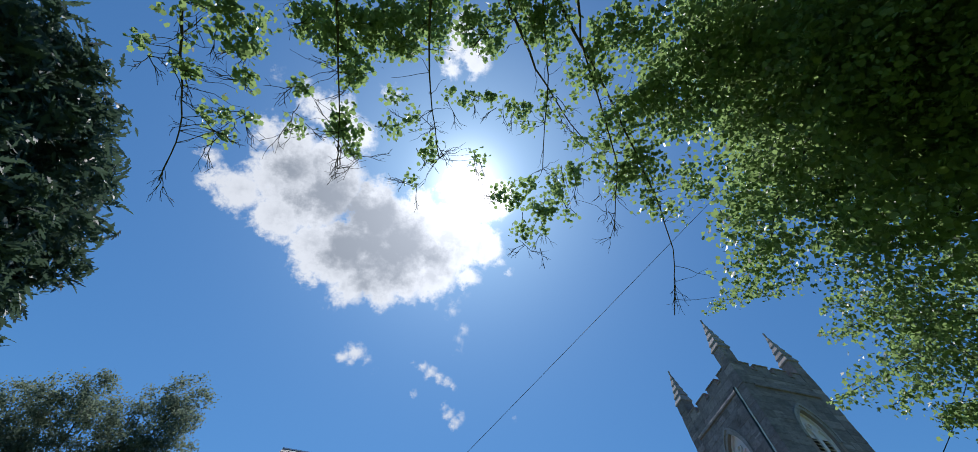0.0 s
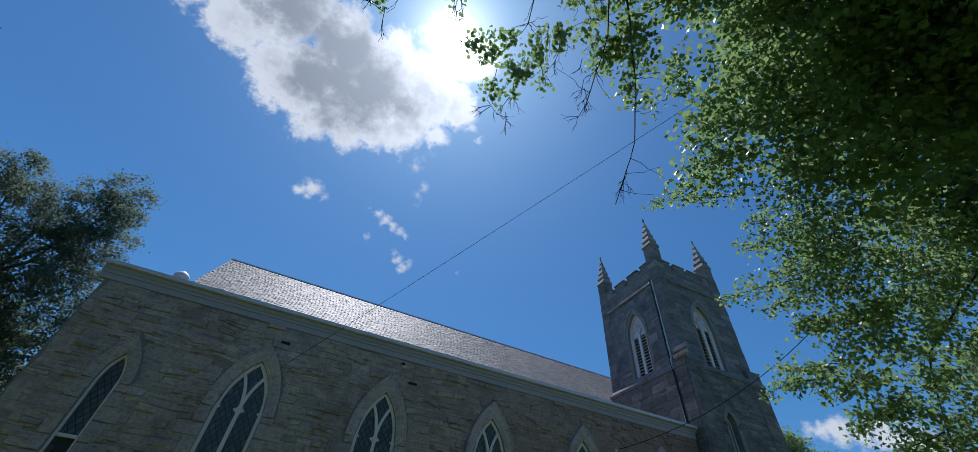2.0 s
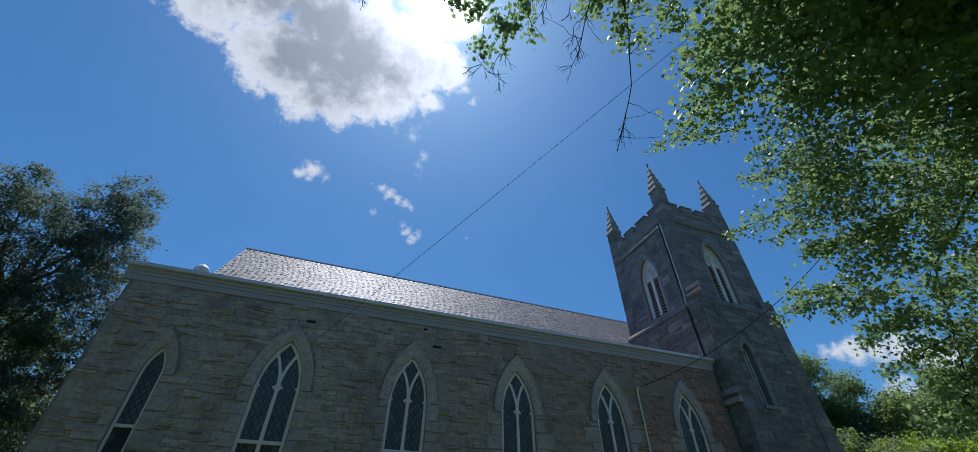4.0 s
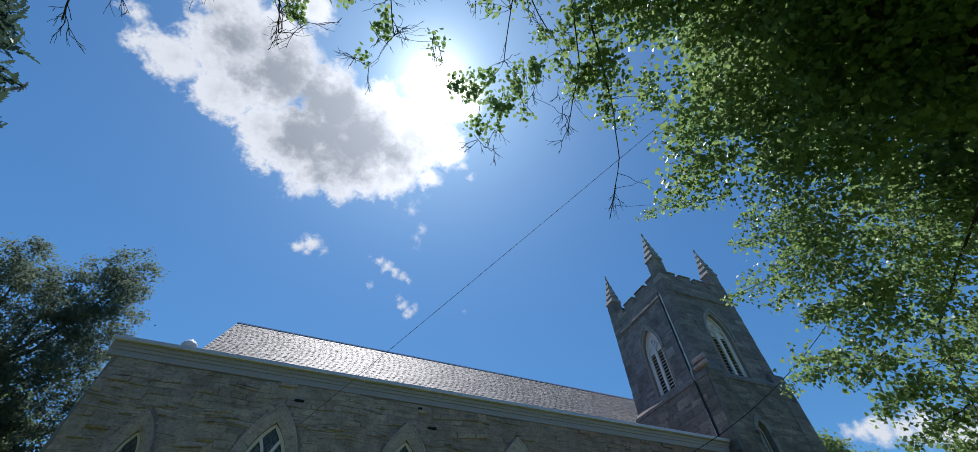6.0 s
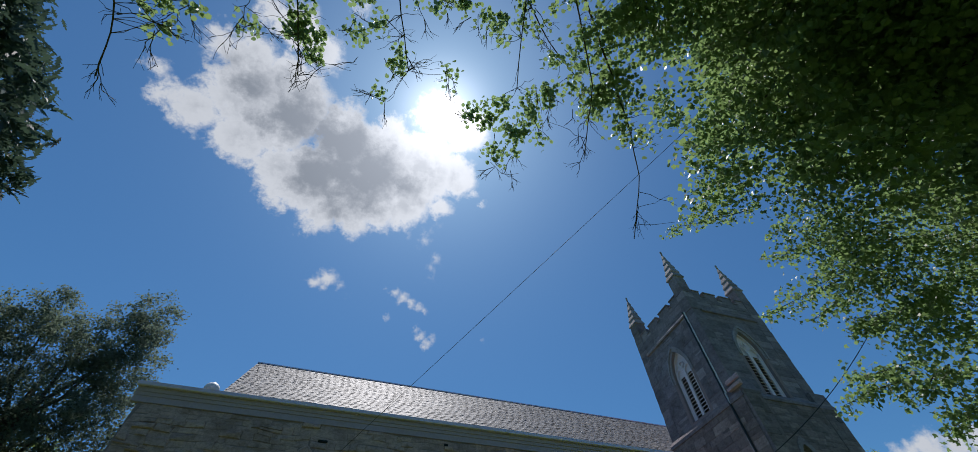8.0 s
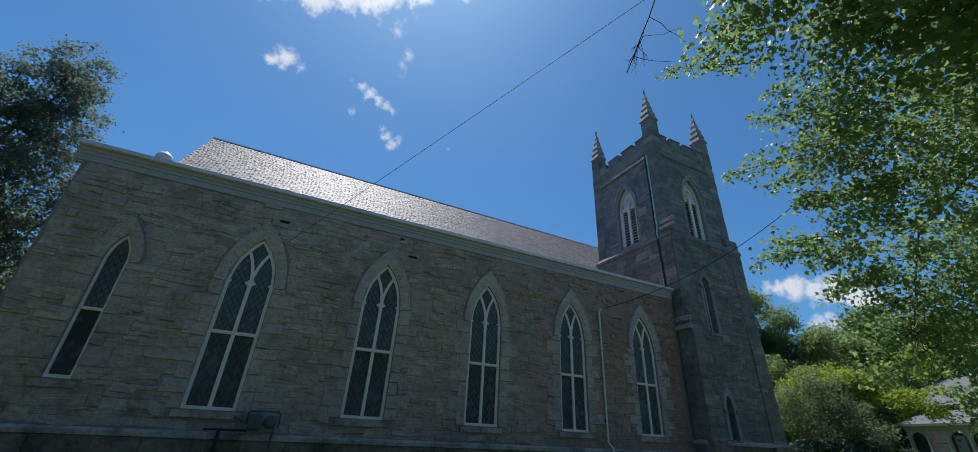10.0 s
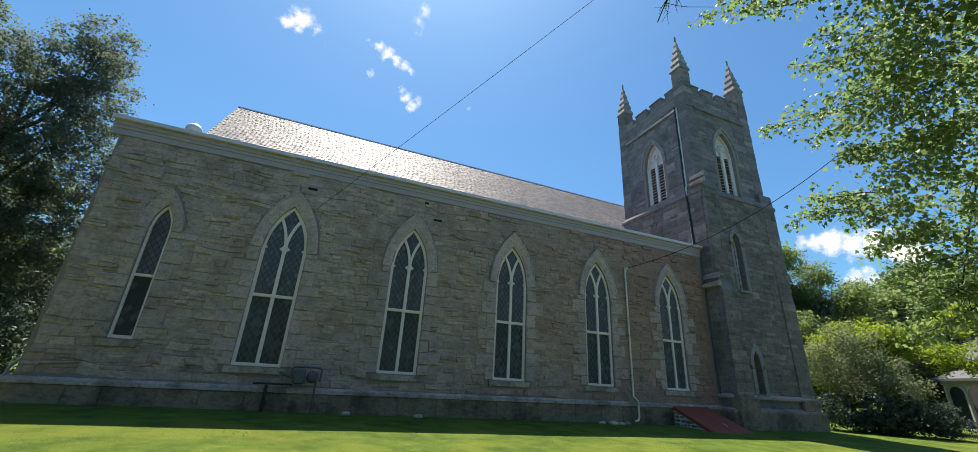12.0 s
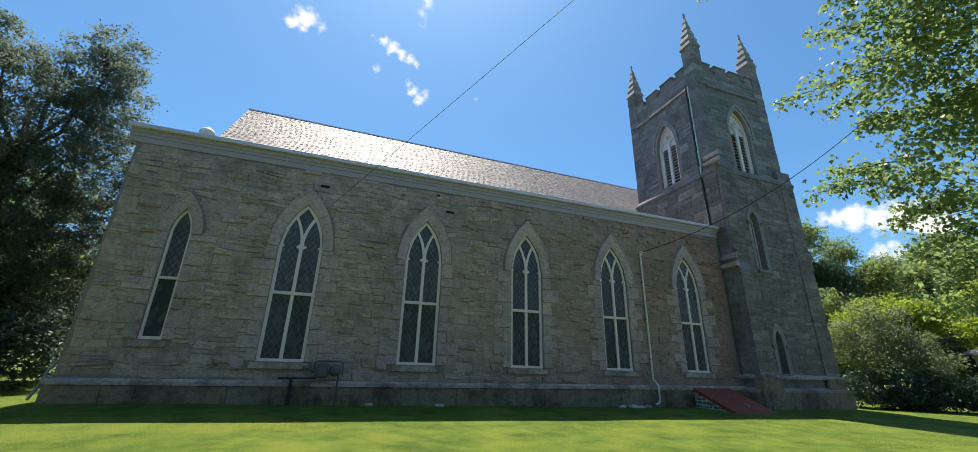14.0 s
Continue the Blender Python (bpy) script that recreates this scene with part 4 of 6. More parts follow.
def tower_hood(put, a, spring, rise, b=0.28, foot=None, lip=0.11):
    foot = spring - 0.3 if foot is None else foot
    bm = bmesh.new()
    inner = arch_path(a + 0.003, foot, spring, rise, 12)
    mid_p = arch_path(a + b * 0.6, foot, spring, rise + b * 0.9, 12)
    rim = arch_path(a + b, foot, spring, rise + b * 1.6, 12)
    layers = [(inner, -0.4), (inner, 0.03), (mid_p, 0.04), (mid_p, lip), (rim, lip), (rim, -0.02)]
    rows = [[bm.verts.new(put(x, z, n)) for x, z in pts] for pts, n in layers]
    for r, s in zip(rows, rows[1:]):
        for i in range(len(r) - 1):
            bm.faces.new((r[i], r[i + 1], s[i + 1], s[i]))
    for i in (0, -1):
        bm.faces.new([r[i] for r in rows])
    part("hood_mould", bm, M_TRIM, tower)


tower_hood(lambda x, z, n: Vector((TCX + x, TY0 - n, z)), B_A, B_SPRING, B_RISE)
tower_hood(lambda x, z, n: Vector((TX0 - n, TCY + x, z)), B_A, B_SPRING, B_RISE)

# narrow windows of the lower stage, set deep in the wall
for cx, a, sill, spring, rise in SLITS:
    # the lower frame takes the darker trim colour for the shade of its niche
    slit = part("slit_window", bar(bmesh.new(), arch_path(a - 0.04, sill + 0.03, spring, rise - 0.05, 8), 0.075, -0.045, 0.03), M_WHITE if sill > 5 else M_TRIM, tower, "narrow pointed tower window with a pale frame")
    slit.matrix_basis = pose(cx, LY0 + 0.36, 0)
    b2 = bmesh.new()
    prism(b2, [(x, -0.012, z) for x, z in arch_path(a - 0.05, sill + 0.03, spring, rise - 0.08, 8)], (0, 0.01, 0))
    part("pane", b2, M_GLASS, slit)
    part("rail", boxed(-a + 0.07, a - 0.07, -0.05, 0.02, (sill + spring) / 2 + 0.05, (sill + spring) / 2 + 0.10), M_WHITE if sill > 5 else M_TRIM, slit)
    tower_hood(lambda x, z, n, c=cx: Vector((c + x, LY0 - n, z)), a, spring, rise, 0.24, sill, 0.045)
    for side in (-1, 1):
        u = cx + side * (a + 0.20)
        part("label_stop", boxed(u - 0.10, u + 0.10, LY0 - 0.11, LY0 + 0.05, spring - 0.20, spring + 0.02, 0.03), M_PLINTH, tower, "dark weathered label stop")
    part("sill", boxed(cx - a - 0.12, cx + a + 0.12, LY0 - 0.10, LY0 + 0.35, sill - 0.17, sill - 0.01, 0.015), M_TRIM, tower)


def band(z0, z1, out, x0, x1, y0, y1, name, material=M_TOWERBODY):
    """A string course round the tower, weathered on top."""
    bm = bmesh.new()
    lo = [(x0 - out, y0 - out), (x1 + out, y0 - out), (x1 + out, y1 + out), (x0 - out, y1 + out)]
    hi = [(x0, y0), (x1, y0), (x1, y1), (x0, y1)]
    a = [bm.verts.new((x, y, z0)) for x, y in lo]
    b = [bm.verts.new((x, y, z0 + (z1 - z0) * 0.45)) for x, y in lo]
    c = [bm.verts.new((x, y, z1)) for x, y in hi]
    for r, s in ((a, b), (b, c)):
        for i in range(4):
            bm.faces.new((r[i], r[(i + 1) % 4], s[(i + 1) % 4], s[i]))
    bm.faces.new(a[::-1])
    bm.faces.new(c)
    part(name, bm, material, tower)


band(STEP_Z - 0.34, STEP_Z + 0.06, 0.10, LX0 + 0.02, LX1 - 0.02, LY0 + 0.02, LY1 - 0.02, "string_course")
for face in range(4):
    # string course under the parapet, stopping at the corner pilasters
    half, deep = ((TX1 - TX0) / 2, (TY1 - TY0) / 2) if face % 2 == 0 else ((TY1 - TY0) / 2, (TX1 - TX0) / 2)
    w = half - 0.72
    bm = bmesh.new()
    prism(bm, [(-w, -deep + 0.02, PARAPET_Z - 0.24), (-w, -deep - 0.12, PARAPET_Z - 0.20), (-w, -deep - 0.12, PARAPET_Z - 0.08), (-w, -deep - 0.03, PARAPET_Z + 0.08), (-w, -deep + 0.02, PARAPET_Z + 0.08)], (2 * w, 0, 0))
    part("string_course", bm, M_TOWERBODY, tower).matrix_basis = pose(TCX, TCY, 0, 0, 0, 90 * face)
band(1.90, 2.12, 0.16, LX0, LX1, LY0, LY1, "base_course", M_CAPPING)
bm = bmesh.new()
box(bm, LX0 - 0.30, LX1 + 0.30, LY0 - 0.30, LY1 + 0.3, -0.5, 1.30)
part("base_block", bm, M_PLINTH, tower)
band(1.28, 1.50, 0.30, LX0 - 0.02, LX1 + 0.02, LY0 - 0.02, LY1 + 0.02, "base_course", M_CAPPING)

# battlements: broad merlons, narrow gaps
for face in range(4):
    half = ((TX1 - TX0) if face % 2 == 0 else (TY1 - TY0)) / 2
    deep = ((TY1 - TY0) if face % 2 == 0 else (TX1 - TX0)) / 2
    u = -half + 0.42
    wide = (2 * half - 0.84 - 3 * 0.34) / 4
    for k in range(7):
        w = wide if k % 2 == 0 else 0.34
        top = TOWER_TOP if k % 2 == 0 else TOWER_TOP - 0.45
        bm = bmesh.new()
        box(bm, u + 0.003, u + w - 0.003, -deep, -deep + 0.38, TOWER_TOP - 0.65, top)
        box(bm, u - 0.02, u + w + 0.02, -deep - 0.05, -deep + 0.42, top, top + 0.09)
        part("merlon" if k % 2 == 0 else "crenel", bm, M_TOWER, tower).matrix_basis = pose(TCX, TCY, 0, 0, 0, 90 * face)
        u += w


def pinnacle(x, y):
    """Corner pilaster of long stones, rising into a shaft with a stepped, tapering cap."""
    s = 0.40
    p = part("pinnacle", boxed(x - s + 0.02, x + s - 0.02, y - s + 0.02, y + s - 0.02, STEP_Z - 0.1, 22.75, 0.02), M_TOWERBODY, tower, "square stone pinnacle with a stepped spirelet")
    q = random.Random(int(x * 10) + int(y * 7))
    z = STEP_Z
    while z < 22.74:
        h = q.uniform(0.34, 0.58)
        h = 22.75 - z if 22.75 - z - h < 0.2 else h
        e = q.uniform(-0.008, 0.012)
        part("quoin", boxed(x - s - e, x + s + e, y - s - e, y + s + e, z + 0.002, z + h - 0.002, 0.012), M_TOWER, p)
        z += h
    z, n, h = 22.75, 5, 0.56
    for k in range(n):
        r0 = 0.46 * (1 - k / (n + 0.35))
        r1 = 0.46 * (1 - (k + 1) / (n + 0.35)) * 0.86
        b2 = bmesh.new()
        rows = []
        for r, zz in ((r0 * 0.9, z + k * h - 0.04), (r0, z + k * h), (r0, z + k * h + 0.08), (r1, z + (k + 1) * h)):
            rows.append([b2.verts.new((x + sx * r, y + sy * r, zz)) for sx, sy in ((-1, -1), (1, -1), (1, 1), (-1, 1))])
        for q, r in zip(rows, rows[1:]):
            for i in range(4):
                b2.faces.new((q[i], q[(i + 1) % 4], r[(i + 1) % 4], r[i]))
        b2.faces.new(rows[0][::-1])
        b2.faces.new(rows[-1])
        part("cap_tier", b2, M_TRIM, p)
    part("finial", boxed(x - 0.06, x + 0.06, y - 0.06, y + 0.06, z + n * h - 0.05, z + n * h + 0.36, 0.03), M_TRIM, p)


for x in (TX0 + 0.37, TX1 - 0.37):
    for y in (TY0 + 0.37, TY1 - 0.37):
        pinnacle(x, y)


def buttress(x0, x1, out, z_top, z_mid):
    """Stepped buttress on the tower's front."""
    y = LY0
    b2 = bmesh.new()
    prism(b2, [(x0, y + 0.3, -0.4), (x0, y - out, -0.4), (x0, y - out, z_mid - 0.45), (x0, y - out * 0.5, z_mid), (x0, y - out * 0.5, z_top - 0.6), (x0, y, z_top), (x0, y + 0.3, z_top)], (x1 - x0, 0, 0))
    b = part("buttress", b2, M_TOWERBODY, tower, "stepped corner buttress of grey granite")
    part("base_stone", boxed(x0 - 0.12, x1 + 0.12, y - out - 0.16, y - 0.05, -0.4, 1.95, 0.03), M_PLINTH, b)


buttress(LX0 + 0.02, LX0 + 1.15, 0.36, 14.2, 7.75)
# offset stones on the side towards the nave
for z1, reach in ((14.42, 0.14), (14.02, 0.24), (8.22, 0.14), (7.76, 0.24)):
    b2 = bmesh.new()
    prism(b2, [(LX0 - reach, 14.94, z1 - 0.31), (LX0 - reach, 14.94, z1 - 0.15), (LX0 - 0.003, 14.94, z1), (LX0 - 0.003, 14.94, z1 - 0.31)], (0, 0.98, 0))
    part("offset_stone", b2, M_QUOIN, tower, "sloping weathered offset stone")
buttress(LX1 - 1.13, LX1 - 0.02, 0.06, 14.2, 7.75)
b2 = bmesh.new()
prism(b2, [(LX1 - 0.1, LY0 + 0.4, -0.4), (LX1 + 0.62, LY0 + 0.4, -0.4), (LX1 + 0.62, LY0 + 0.4, 7.4), (LX1 + 0.26, LY0 + 0.4, 7.9), (LX1 + 0.26, LY0 + 0.4, 13.1), (LX1 - 0.1, LY0 + 0.4, 13.6)], (0, 1.1, 0))
part("buttress", b2, M_TOWERBODY, tower)
b2 = bmesh.new()
tube(b2, [(TX0 - 0.08, 16.42, 19.9), (TX0 - 0.08, 16.42, STEP_Z + 0.4), (LX0 - 0.08, 16.30, STEP_Z - 0.5), (LX0 - 0.08, 16.22, 9.95)], 0.06, 7)
part("downpipe", b2, M_IRON, tower, "dark iron pipe down the tower corner")
b2 = bmesh.new()
tube(b2, [(LX0 - 0.07, 15.90, 9.6), (LX0 - 0.07, 15.86, 1.9)], 0.035, 7)
part("downpipe", b2, M_METER, tower, "thin grey pipe in the corner by the nave")
rng = random.Random(41)
z = 9.75
while z < 19.7:
    h = rng.uniform(0.22, 0.42)
    xe = TX0 if z > STEP_Z else LX0
    w = rng.uniform(0.02, 0.07)
    part("corner_flashing", boxed(xe - 0.085, xe + 0.01, 16.27, 16.29 + w, z, z + h - 0.02), M_PORCHWHITE, tower, "pale uneven strip beside the corner pipe")
    z += h


# ---------------------------------------------------------------- foliage tools
LOBED = [(0, -0.5), (0.30, -0.34), (0.50, 0.06), (0.22, 0.10), (0, 0.62), (-0.22, 0.10), (-0.50, 0.06), (-0.30, -0.34)]
BROAD = [(0, -0.5), (0.35, -0.36), (0.54, 0.06), (0.33, 0.14), (0.27, 0.34), (0, 0.56), (-0.27, 0.34), (-0.33, 0.14), (-0.54, 0.06), (-0.35, -0.36)]
PALMATE = [(0, -0.5), (0.20, -0.44), (0.42, -0.30), (0.34, -0.12), (0.56, 0.08), (0.36, 0.16), (0.30, 0.38), (0.14, 0.32), (0, 0.56), (-0.14, 0.32), (-0.30, 0.38), (-0.36, 0.16), (-0.56, 0.08), (-0.34, -0.12), (-0.42, -0.30), (-0.20, -0.44)]
OVAL = [(0, -0.5), (0.30, 0.0), (0, 0.55), (-0.30, 0.0)]
SPRAY = [(0, -0.5), (0.06, -0.36), (0.17, -0.22), (0.07, -0.20), (0.20, 0.02), (0.07, 0.02), (0.16, 0.24), (0.05, 0.24), (0.08, 0.44), (0, 0.62), (-0.08, 0.44), (-0.05, 0.24), (-0.16, 0.24), (-0.07, 0.02), (-0.20, 0.02), (-0.07, -0.20), (-0.17, -0.22), (-0.06, -0.36)]


def leaf_mesh(name, centres, sizes, shape, material, rng, droop=0.35, outward=None, flat=0.8):
    """One mesh of many small leaves, each turned its own way."""
    n, k = len(centres), len(shape)
    normal = rng.normal(size=(n, 3)) * 0.75
    normal[:, 2] += flat
    normal /= np.linalg.norm(normal, axis=1)[:, None]
    axis = rng.normal(size=(n, 3))
    axis[:, 2] -= droop
    if outward is not None:
        axis += outward * 1.2
    axis -= normal * (axis * normal).sum(1)[:, None]
    axis /= np.linalg.norm(axis, axis=1)[:, None]
    side = np.cross(axis, normal)
    sh = np.array(shape)
    fold = np.abs(sh[:, 0]) * 0.35
    v = centres[:, None, :] + sizes[:, None, None] * (sh[None, :, :1] * side[:, None, :] + sh[None, :, 1:] * axis[:, None, :] + fold[None, :, None] * normal[:, None, :])
    me = bpy.data.meshes.new(name)
    me.vertices.add(n * k)
    me.vertices.foreach_set("co", v.astype(np.float32).ravel())
    me.loops.add(n * k)
    me.loops.foreach_set("vertex_index", np.arange(n * k, dtype=np.int32))
    me.polygons.add(n)
    me.polygons.foreach_set("loop_start", np.arange(0, n * k, k, dtype=np.int32))
    me.update(calc_edges=True)
    me.validate()
    me.materials.append(material)
    return me


def clumped(puffs, density, spread, rng, least=12, per=26):
    """Leaf places: sprays of leaves gathered round twig ends inside rounded masses."""
    out = []
    for x, y, z, rx, ry, rz in puffs:
        n = max(least, int(density * rx * ry * rz * 4.2))
        m = max(3, n // per)
        d = rng.normal(size=(m, 3))
        d /= np.linalg.norm(d, axis=1)[:, None]
        ends = d * (rng.random(m) ** 0.42)[:, None] * np.array((rx, ry, rz)) + np.array((x, y, z))
        pick = rng.integers(0, m, n)
        off = rng.normal(size=(n, 3)) * spread
        off[:, 2] *= 0.7
        out.append(ends[pick] + off)
    return np.concatenate(out)


def crown(name, parent, centres, size, shape, material, seed, label, droop=0.35, flat=0.8, fan=False):
    rng = np.random.default_rng(seed)
    sizes = size * rng.uniform(0.65, 1.25, len(centres))
    away = None
    if fan:
        away = centres * np.array((1.0, 1.0, 0.0))
        away /= np.linalg.norm(away, axis=1)[:, None] + 1e-6
    ob = new(name, leaf_mesh(name, centres, sizes, shape, material, rng, droop, away, flat))
    ob.parent = parent
    return tagged(ob, label, kind="stuff")


def wander(a, b, n, sway, rng):
    a, b = Vector(a), Vector(b)
    pts = []
    for i in range(n + 1):
        f = i / n
        s = sway * math.sin(math.pi * f)
        pts.append(a.lerp(b, f) + Vector((rng.uniform(-s, s), rng.uniform(-s, s), rng.uniform(-s, s) * 0.6)))
    return pts


def broadleaf(name, label, at, height, puffs, material, seed, leaf=0.2, density=60, shape=OVAL, spread=0.35, trunk_r=0.3, group="", category="tree", per=26, droop=0.35, fan=False):
    """A tree: tapered trunk, limbs into each leaf mass, and a crown of many leaves."""
    x, y = at
    z = ground_z(x, y)
    rng = random.Random(seed)
    t = thing(name, label, category, group, at=(x, y, z - 0.05))
    bm = bmesh.new()
    tops = wander((0, 0, 0), (rng.uniform(-0.3, 0.3), rng.uniform(-0.3, 0.3), height * 0.75), 6, 0.25, rng)
    tube(bm, tops, [trunk_r * (1.25 - 1.05 * i / 6) for i in range(7)], 9)
    part("trunk", bm, M_BARK, t, smooth=True)
    for px, py, pz, rx, ry, rz in puffs:
        start = tops[min(5, 2 + int(3 * max(0, pz) / height))]
        bm = bmesh.new()
        limb = wander(start, (px, py, pz), 5, 0.3, rng)
        tube(bm, limb, [trunk_r * 0.38 * (1 - 0.85 * i / 5) for i in range(6)], 6)
        part("limb", bm, M_BARK, t, smooth=True)
    g = np.random.default_rng(seed)
    c = clumped(puffs, density, spread, g, per=per)
    crown("crown", t, c, leaf, shape, material, seed + 1, "", droop, 0.8, fan)
    return t


# ---------------------------------------------------------------- maple over the viewer
maple = thing("maple_tree", "large maple with drooping boughs of sunlit green leaves", "tree", at=(0, 0, 0))
MAPLE_CROWN = [(5.2, -0.3, 8.6, 1.69), (6.1, 0.6, 7.1, 1.29), (4.0, -0.2, 9.4, 1.20), (5.5, 1.5, 8.2, 1.07), (3.4, 0.6, 9.6, 0.82), (5.4, 2.5, 7.9, 0.55), (3.1, -0.6, 9.3, 0.82), (5.2, -1.1, 7.9, 1.42), (3.3, 1.8, 9.5, 0.55), (4.3, 1.8, 9.0, 0.53), (6.8, -0.8, 7.8, 1.74)]
MAPLE_OVER = [(-3.89, 0.74, 8.08, 0.39), (-3.48, 1.10, 8.38, 0.36), (-4.08, 1.54, 7.74, 0.25), (-3.44, 1.62, 8.28, 0.23), (-3.72, 2.18, 7.84, 0.24), (-3.36, 2.07, 8.19, 0.16), (-4.34, 1.36, 7.60, 0.13), (-3.64, 2.39, 7.82, 0.14), (-2.69, 0.57, 9.00, 0.47), (-1.98, 0.64, 9.35, 0.53), (-1.43, 0.36, 9.59, 0.54), (-2.16, 1.12, 9.19, 0.39), (-2.82, 1.75, 8.69, 0.23), (-2.75, 2.26, 8.55, 0.20), (-2.19, 2.15, 8.90, 0.36), (-1.92, 2.59, 8.85, 0.22), (-0.03, 0.23, 9.93, 0.44)]
MAPLE_AIRY = [(-1.19, 1.79, 9.41, 0.49), (-0.65, 2.20, 9.42, 0.39), (-0.32, 1.28, 9.73, 0.38), (0.72, 1.28, 9.81, 0.50), (1.80, 2.95, 9.15, 0.71), (1.70, 3.56, 8.89, 0.31), (1.04, 2.99, 9.28, 0.41), (2.17, 2.24, 9.32, 0.51), (2.42, 1.45, 9.46, 0.53), (1.64, 1.03, 9.73, 0.44), (0.23, 2.33, 9.52, 0.28), (-0.72, 2.95, 9.11, 0.21)]
MAPLE_EDGE = [(1.02, -0.18, 9.91, 0.51), (1.98, 0.26, 9.73, 0.46), (2.95, 2.03, 9.13, 0.32), (0.43, -0.24, 9.96, 0.47), (-0.89, 0.43, 9.74, 0.39), (-0.78, -0.10, 9.80, 0.41), (2.31, -0.35, 9.65, 0.56), (2.80, 0.69, 9.45, 0.52), (3.33, 1.65, 9.07, 0.47), (3.70, 2.19, 8.73, 0.31), (-3.30, 0.67, 8.59, 0.15), (-4.01, 1.12, 7.89, 0.15)]
MAPLE_RIGHT = [(6.4, 2.2, 5.9, 0.54), (7.3, 2.3, 5.2, 0.64), (6.4, 2.5, 5.7, 0.33), (6.0, 3.0, 6.0, 0.16), (6.0, 2.5, 6.3, 0.21), (6.3, 1.8, 6.2, 0.52), (6.8, 2.7, 4.8, 0.28), (6.6, 3.3, 4.7, 0.14), (8.0, 2.9, 4.4, 0.52), (8.7, 3.0, 3.7, 0.49), (7.2, 2.0, 5.7, 0.62), (6.7, 3.0, 4.7, 0.17)]
MAPLE_LOW = [(6.1, 1.8, 5.9, 0.70), (6.0, 1.7, 6.9, 0.75), (7.0, 1.8, 6.2, 0.69), (7.5, 1.7, 5.3, 0.92), (7.0, 2.4, 5.9, 0.46), (6.3, 2.7, 5.8, 0.23), (7.9, 2.7, 4.9, 0.58), (8.6, 2.4, 4.7, 0.86), (8.9, 2.2, 3.9, 0.72), (8.7, 2.7, 3.9, 0.44), (6.6, 3.3, 4.8, 0.19), (9.4, 2.6, 3.2, 0.43), (5.1, 2.7, 7.2, 0.32), (6.7, 1.4, 6.7, 0.74)]
MAPLE_SKIRT = [(7.3, 1.4, 6.4, 0.92), (8.1, 1.8, 5.4, 0.97), (8.8, 2.2, 4.2, 0.83), (7.4, 2.0, 5.6, 0.71), (7.9, 2.5, 4.9, 0.56), (9.1, 2.4, 3.2, 0.50), (6.7, 2.2, 6.5, 0.50), (6.1, 2.1, 6.9, 0.44), (6.3, 2.6, 6.0, 0.23), (6.0, 2.5, 6.5, 0.20), (6.2, 2.9, 5.9, 0.15)]
MAPLE_TIPS = [(7.0, 2.6, 5.3, 0.27), (6.7, 3.3, 4.8, 0.13), (6.9, 2.9, 4.8, 0.20), (8.5, 2.7, 3.9, 0.43), (8.8, 2.7, 3.5, 0.33), (5.0, 2.9, 7.4, 0.28), (5.4, 2.5, 7.2, 0.32), (7.4, 3.0, 4.3, 0.24), (8.0, 2.8, 4.2, 0.28), (9.2, 1.8, 5.0, 0.94), (8.6, 1.3, 6.5, 1.10)]
MAPLE_FRINGE = [(8.8, 2.1, 4.0, 0.54), (9.2, 2.3, 3.5, 0.51), (9.4, 2.7, 2.9, 0.33), (9.0, 2.6, 3.9, 0.43), (9.5, 2.5, 2.7, 0.37), (9.1, 2.6, 3.4, 0.33), (8.6, 2.7, 4.4, 0.39), (9.0, 1.9, 4.7, 0.64), (8.6, 3.3, 3.2, 0.36), (8.5, 3.4, 3.7, 0.37), (9.11, 2.76, 3.44, 0.34), (9.16, 2.44, 3.68, 0.4), (9.44, 2.49, 3.06, 0.42), (9.46, 2.84, 2.9, 0.3), (9.72, 2.75, 2.63, 0.34), (9.84, 2.6, 2.4, 0.3)]
SPRAYS = [((6.28, 2.62, 7.84), (5.18, 3.61, 8.00)), ((6.93, 2.31, 6.84), (6.34, 2.96, 6.88)), ((7.11, 2.60, 6.24), (6.32, 3.72, 6.18)), ((7.32, 2.69, 6.04), (6.80, 3.37, 5.91)), ((7.60, 2.78, 5.66), (7.16, 3.20, 5.62)), ((7.49, 3.05, 4.86), (6.90, 3.83, 4.73)), ((7.69, 2.98, 5.04), (7.11, 3.62, 5.07)), ((7.91, 2.79, 4.93), (7.52, 3.34, 4.64)), ((8.20, 2.65, 4.55), (7.75, 3.39, 4.20)), ((8.53, 2.66, 4.16), (8.05, 3.43, 3.82)), ((8.81, 2.74, 3.78), (8.33, 3.53, 3.27)), ((9.07, 2.74, 3.53), (8.58, 3.54, 3.00)), ((9.23, 2.37, 3.07), (8.90, 2.73, 2.44)), ((7.00, 2.02, 7.05), (6.33, 2.68, 7.20)), ((7.42, 2.13, 6.38), (6.81, 2.94, 6.42)), ((7.78, 2.31, 5.60), (7.22, 2.94, 5.72))]
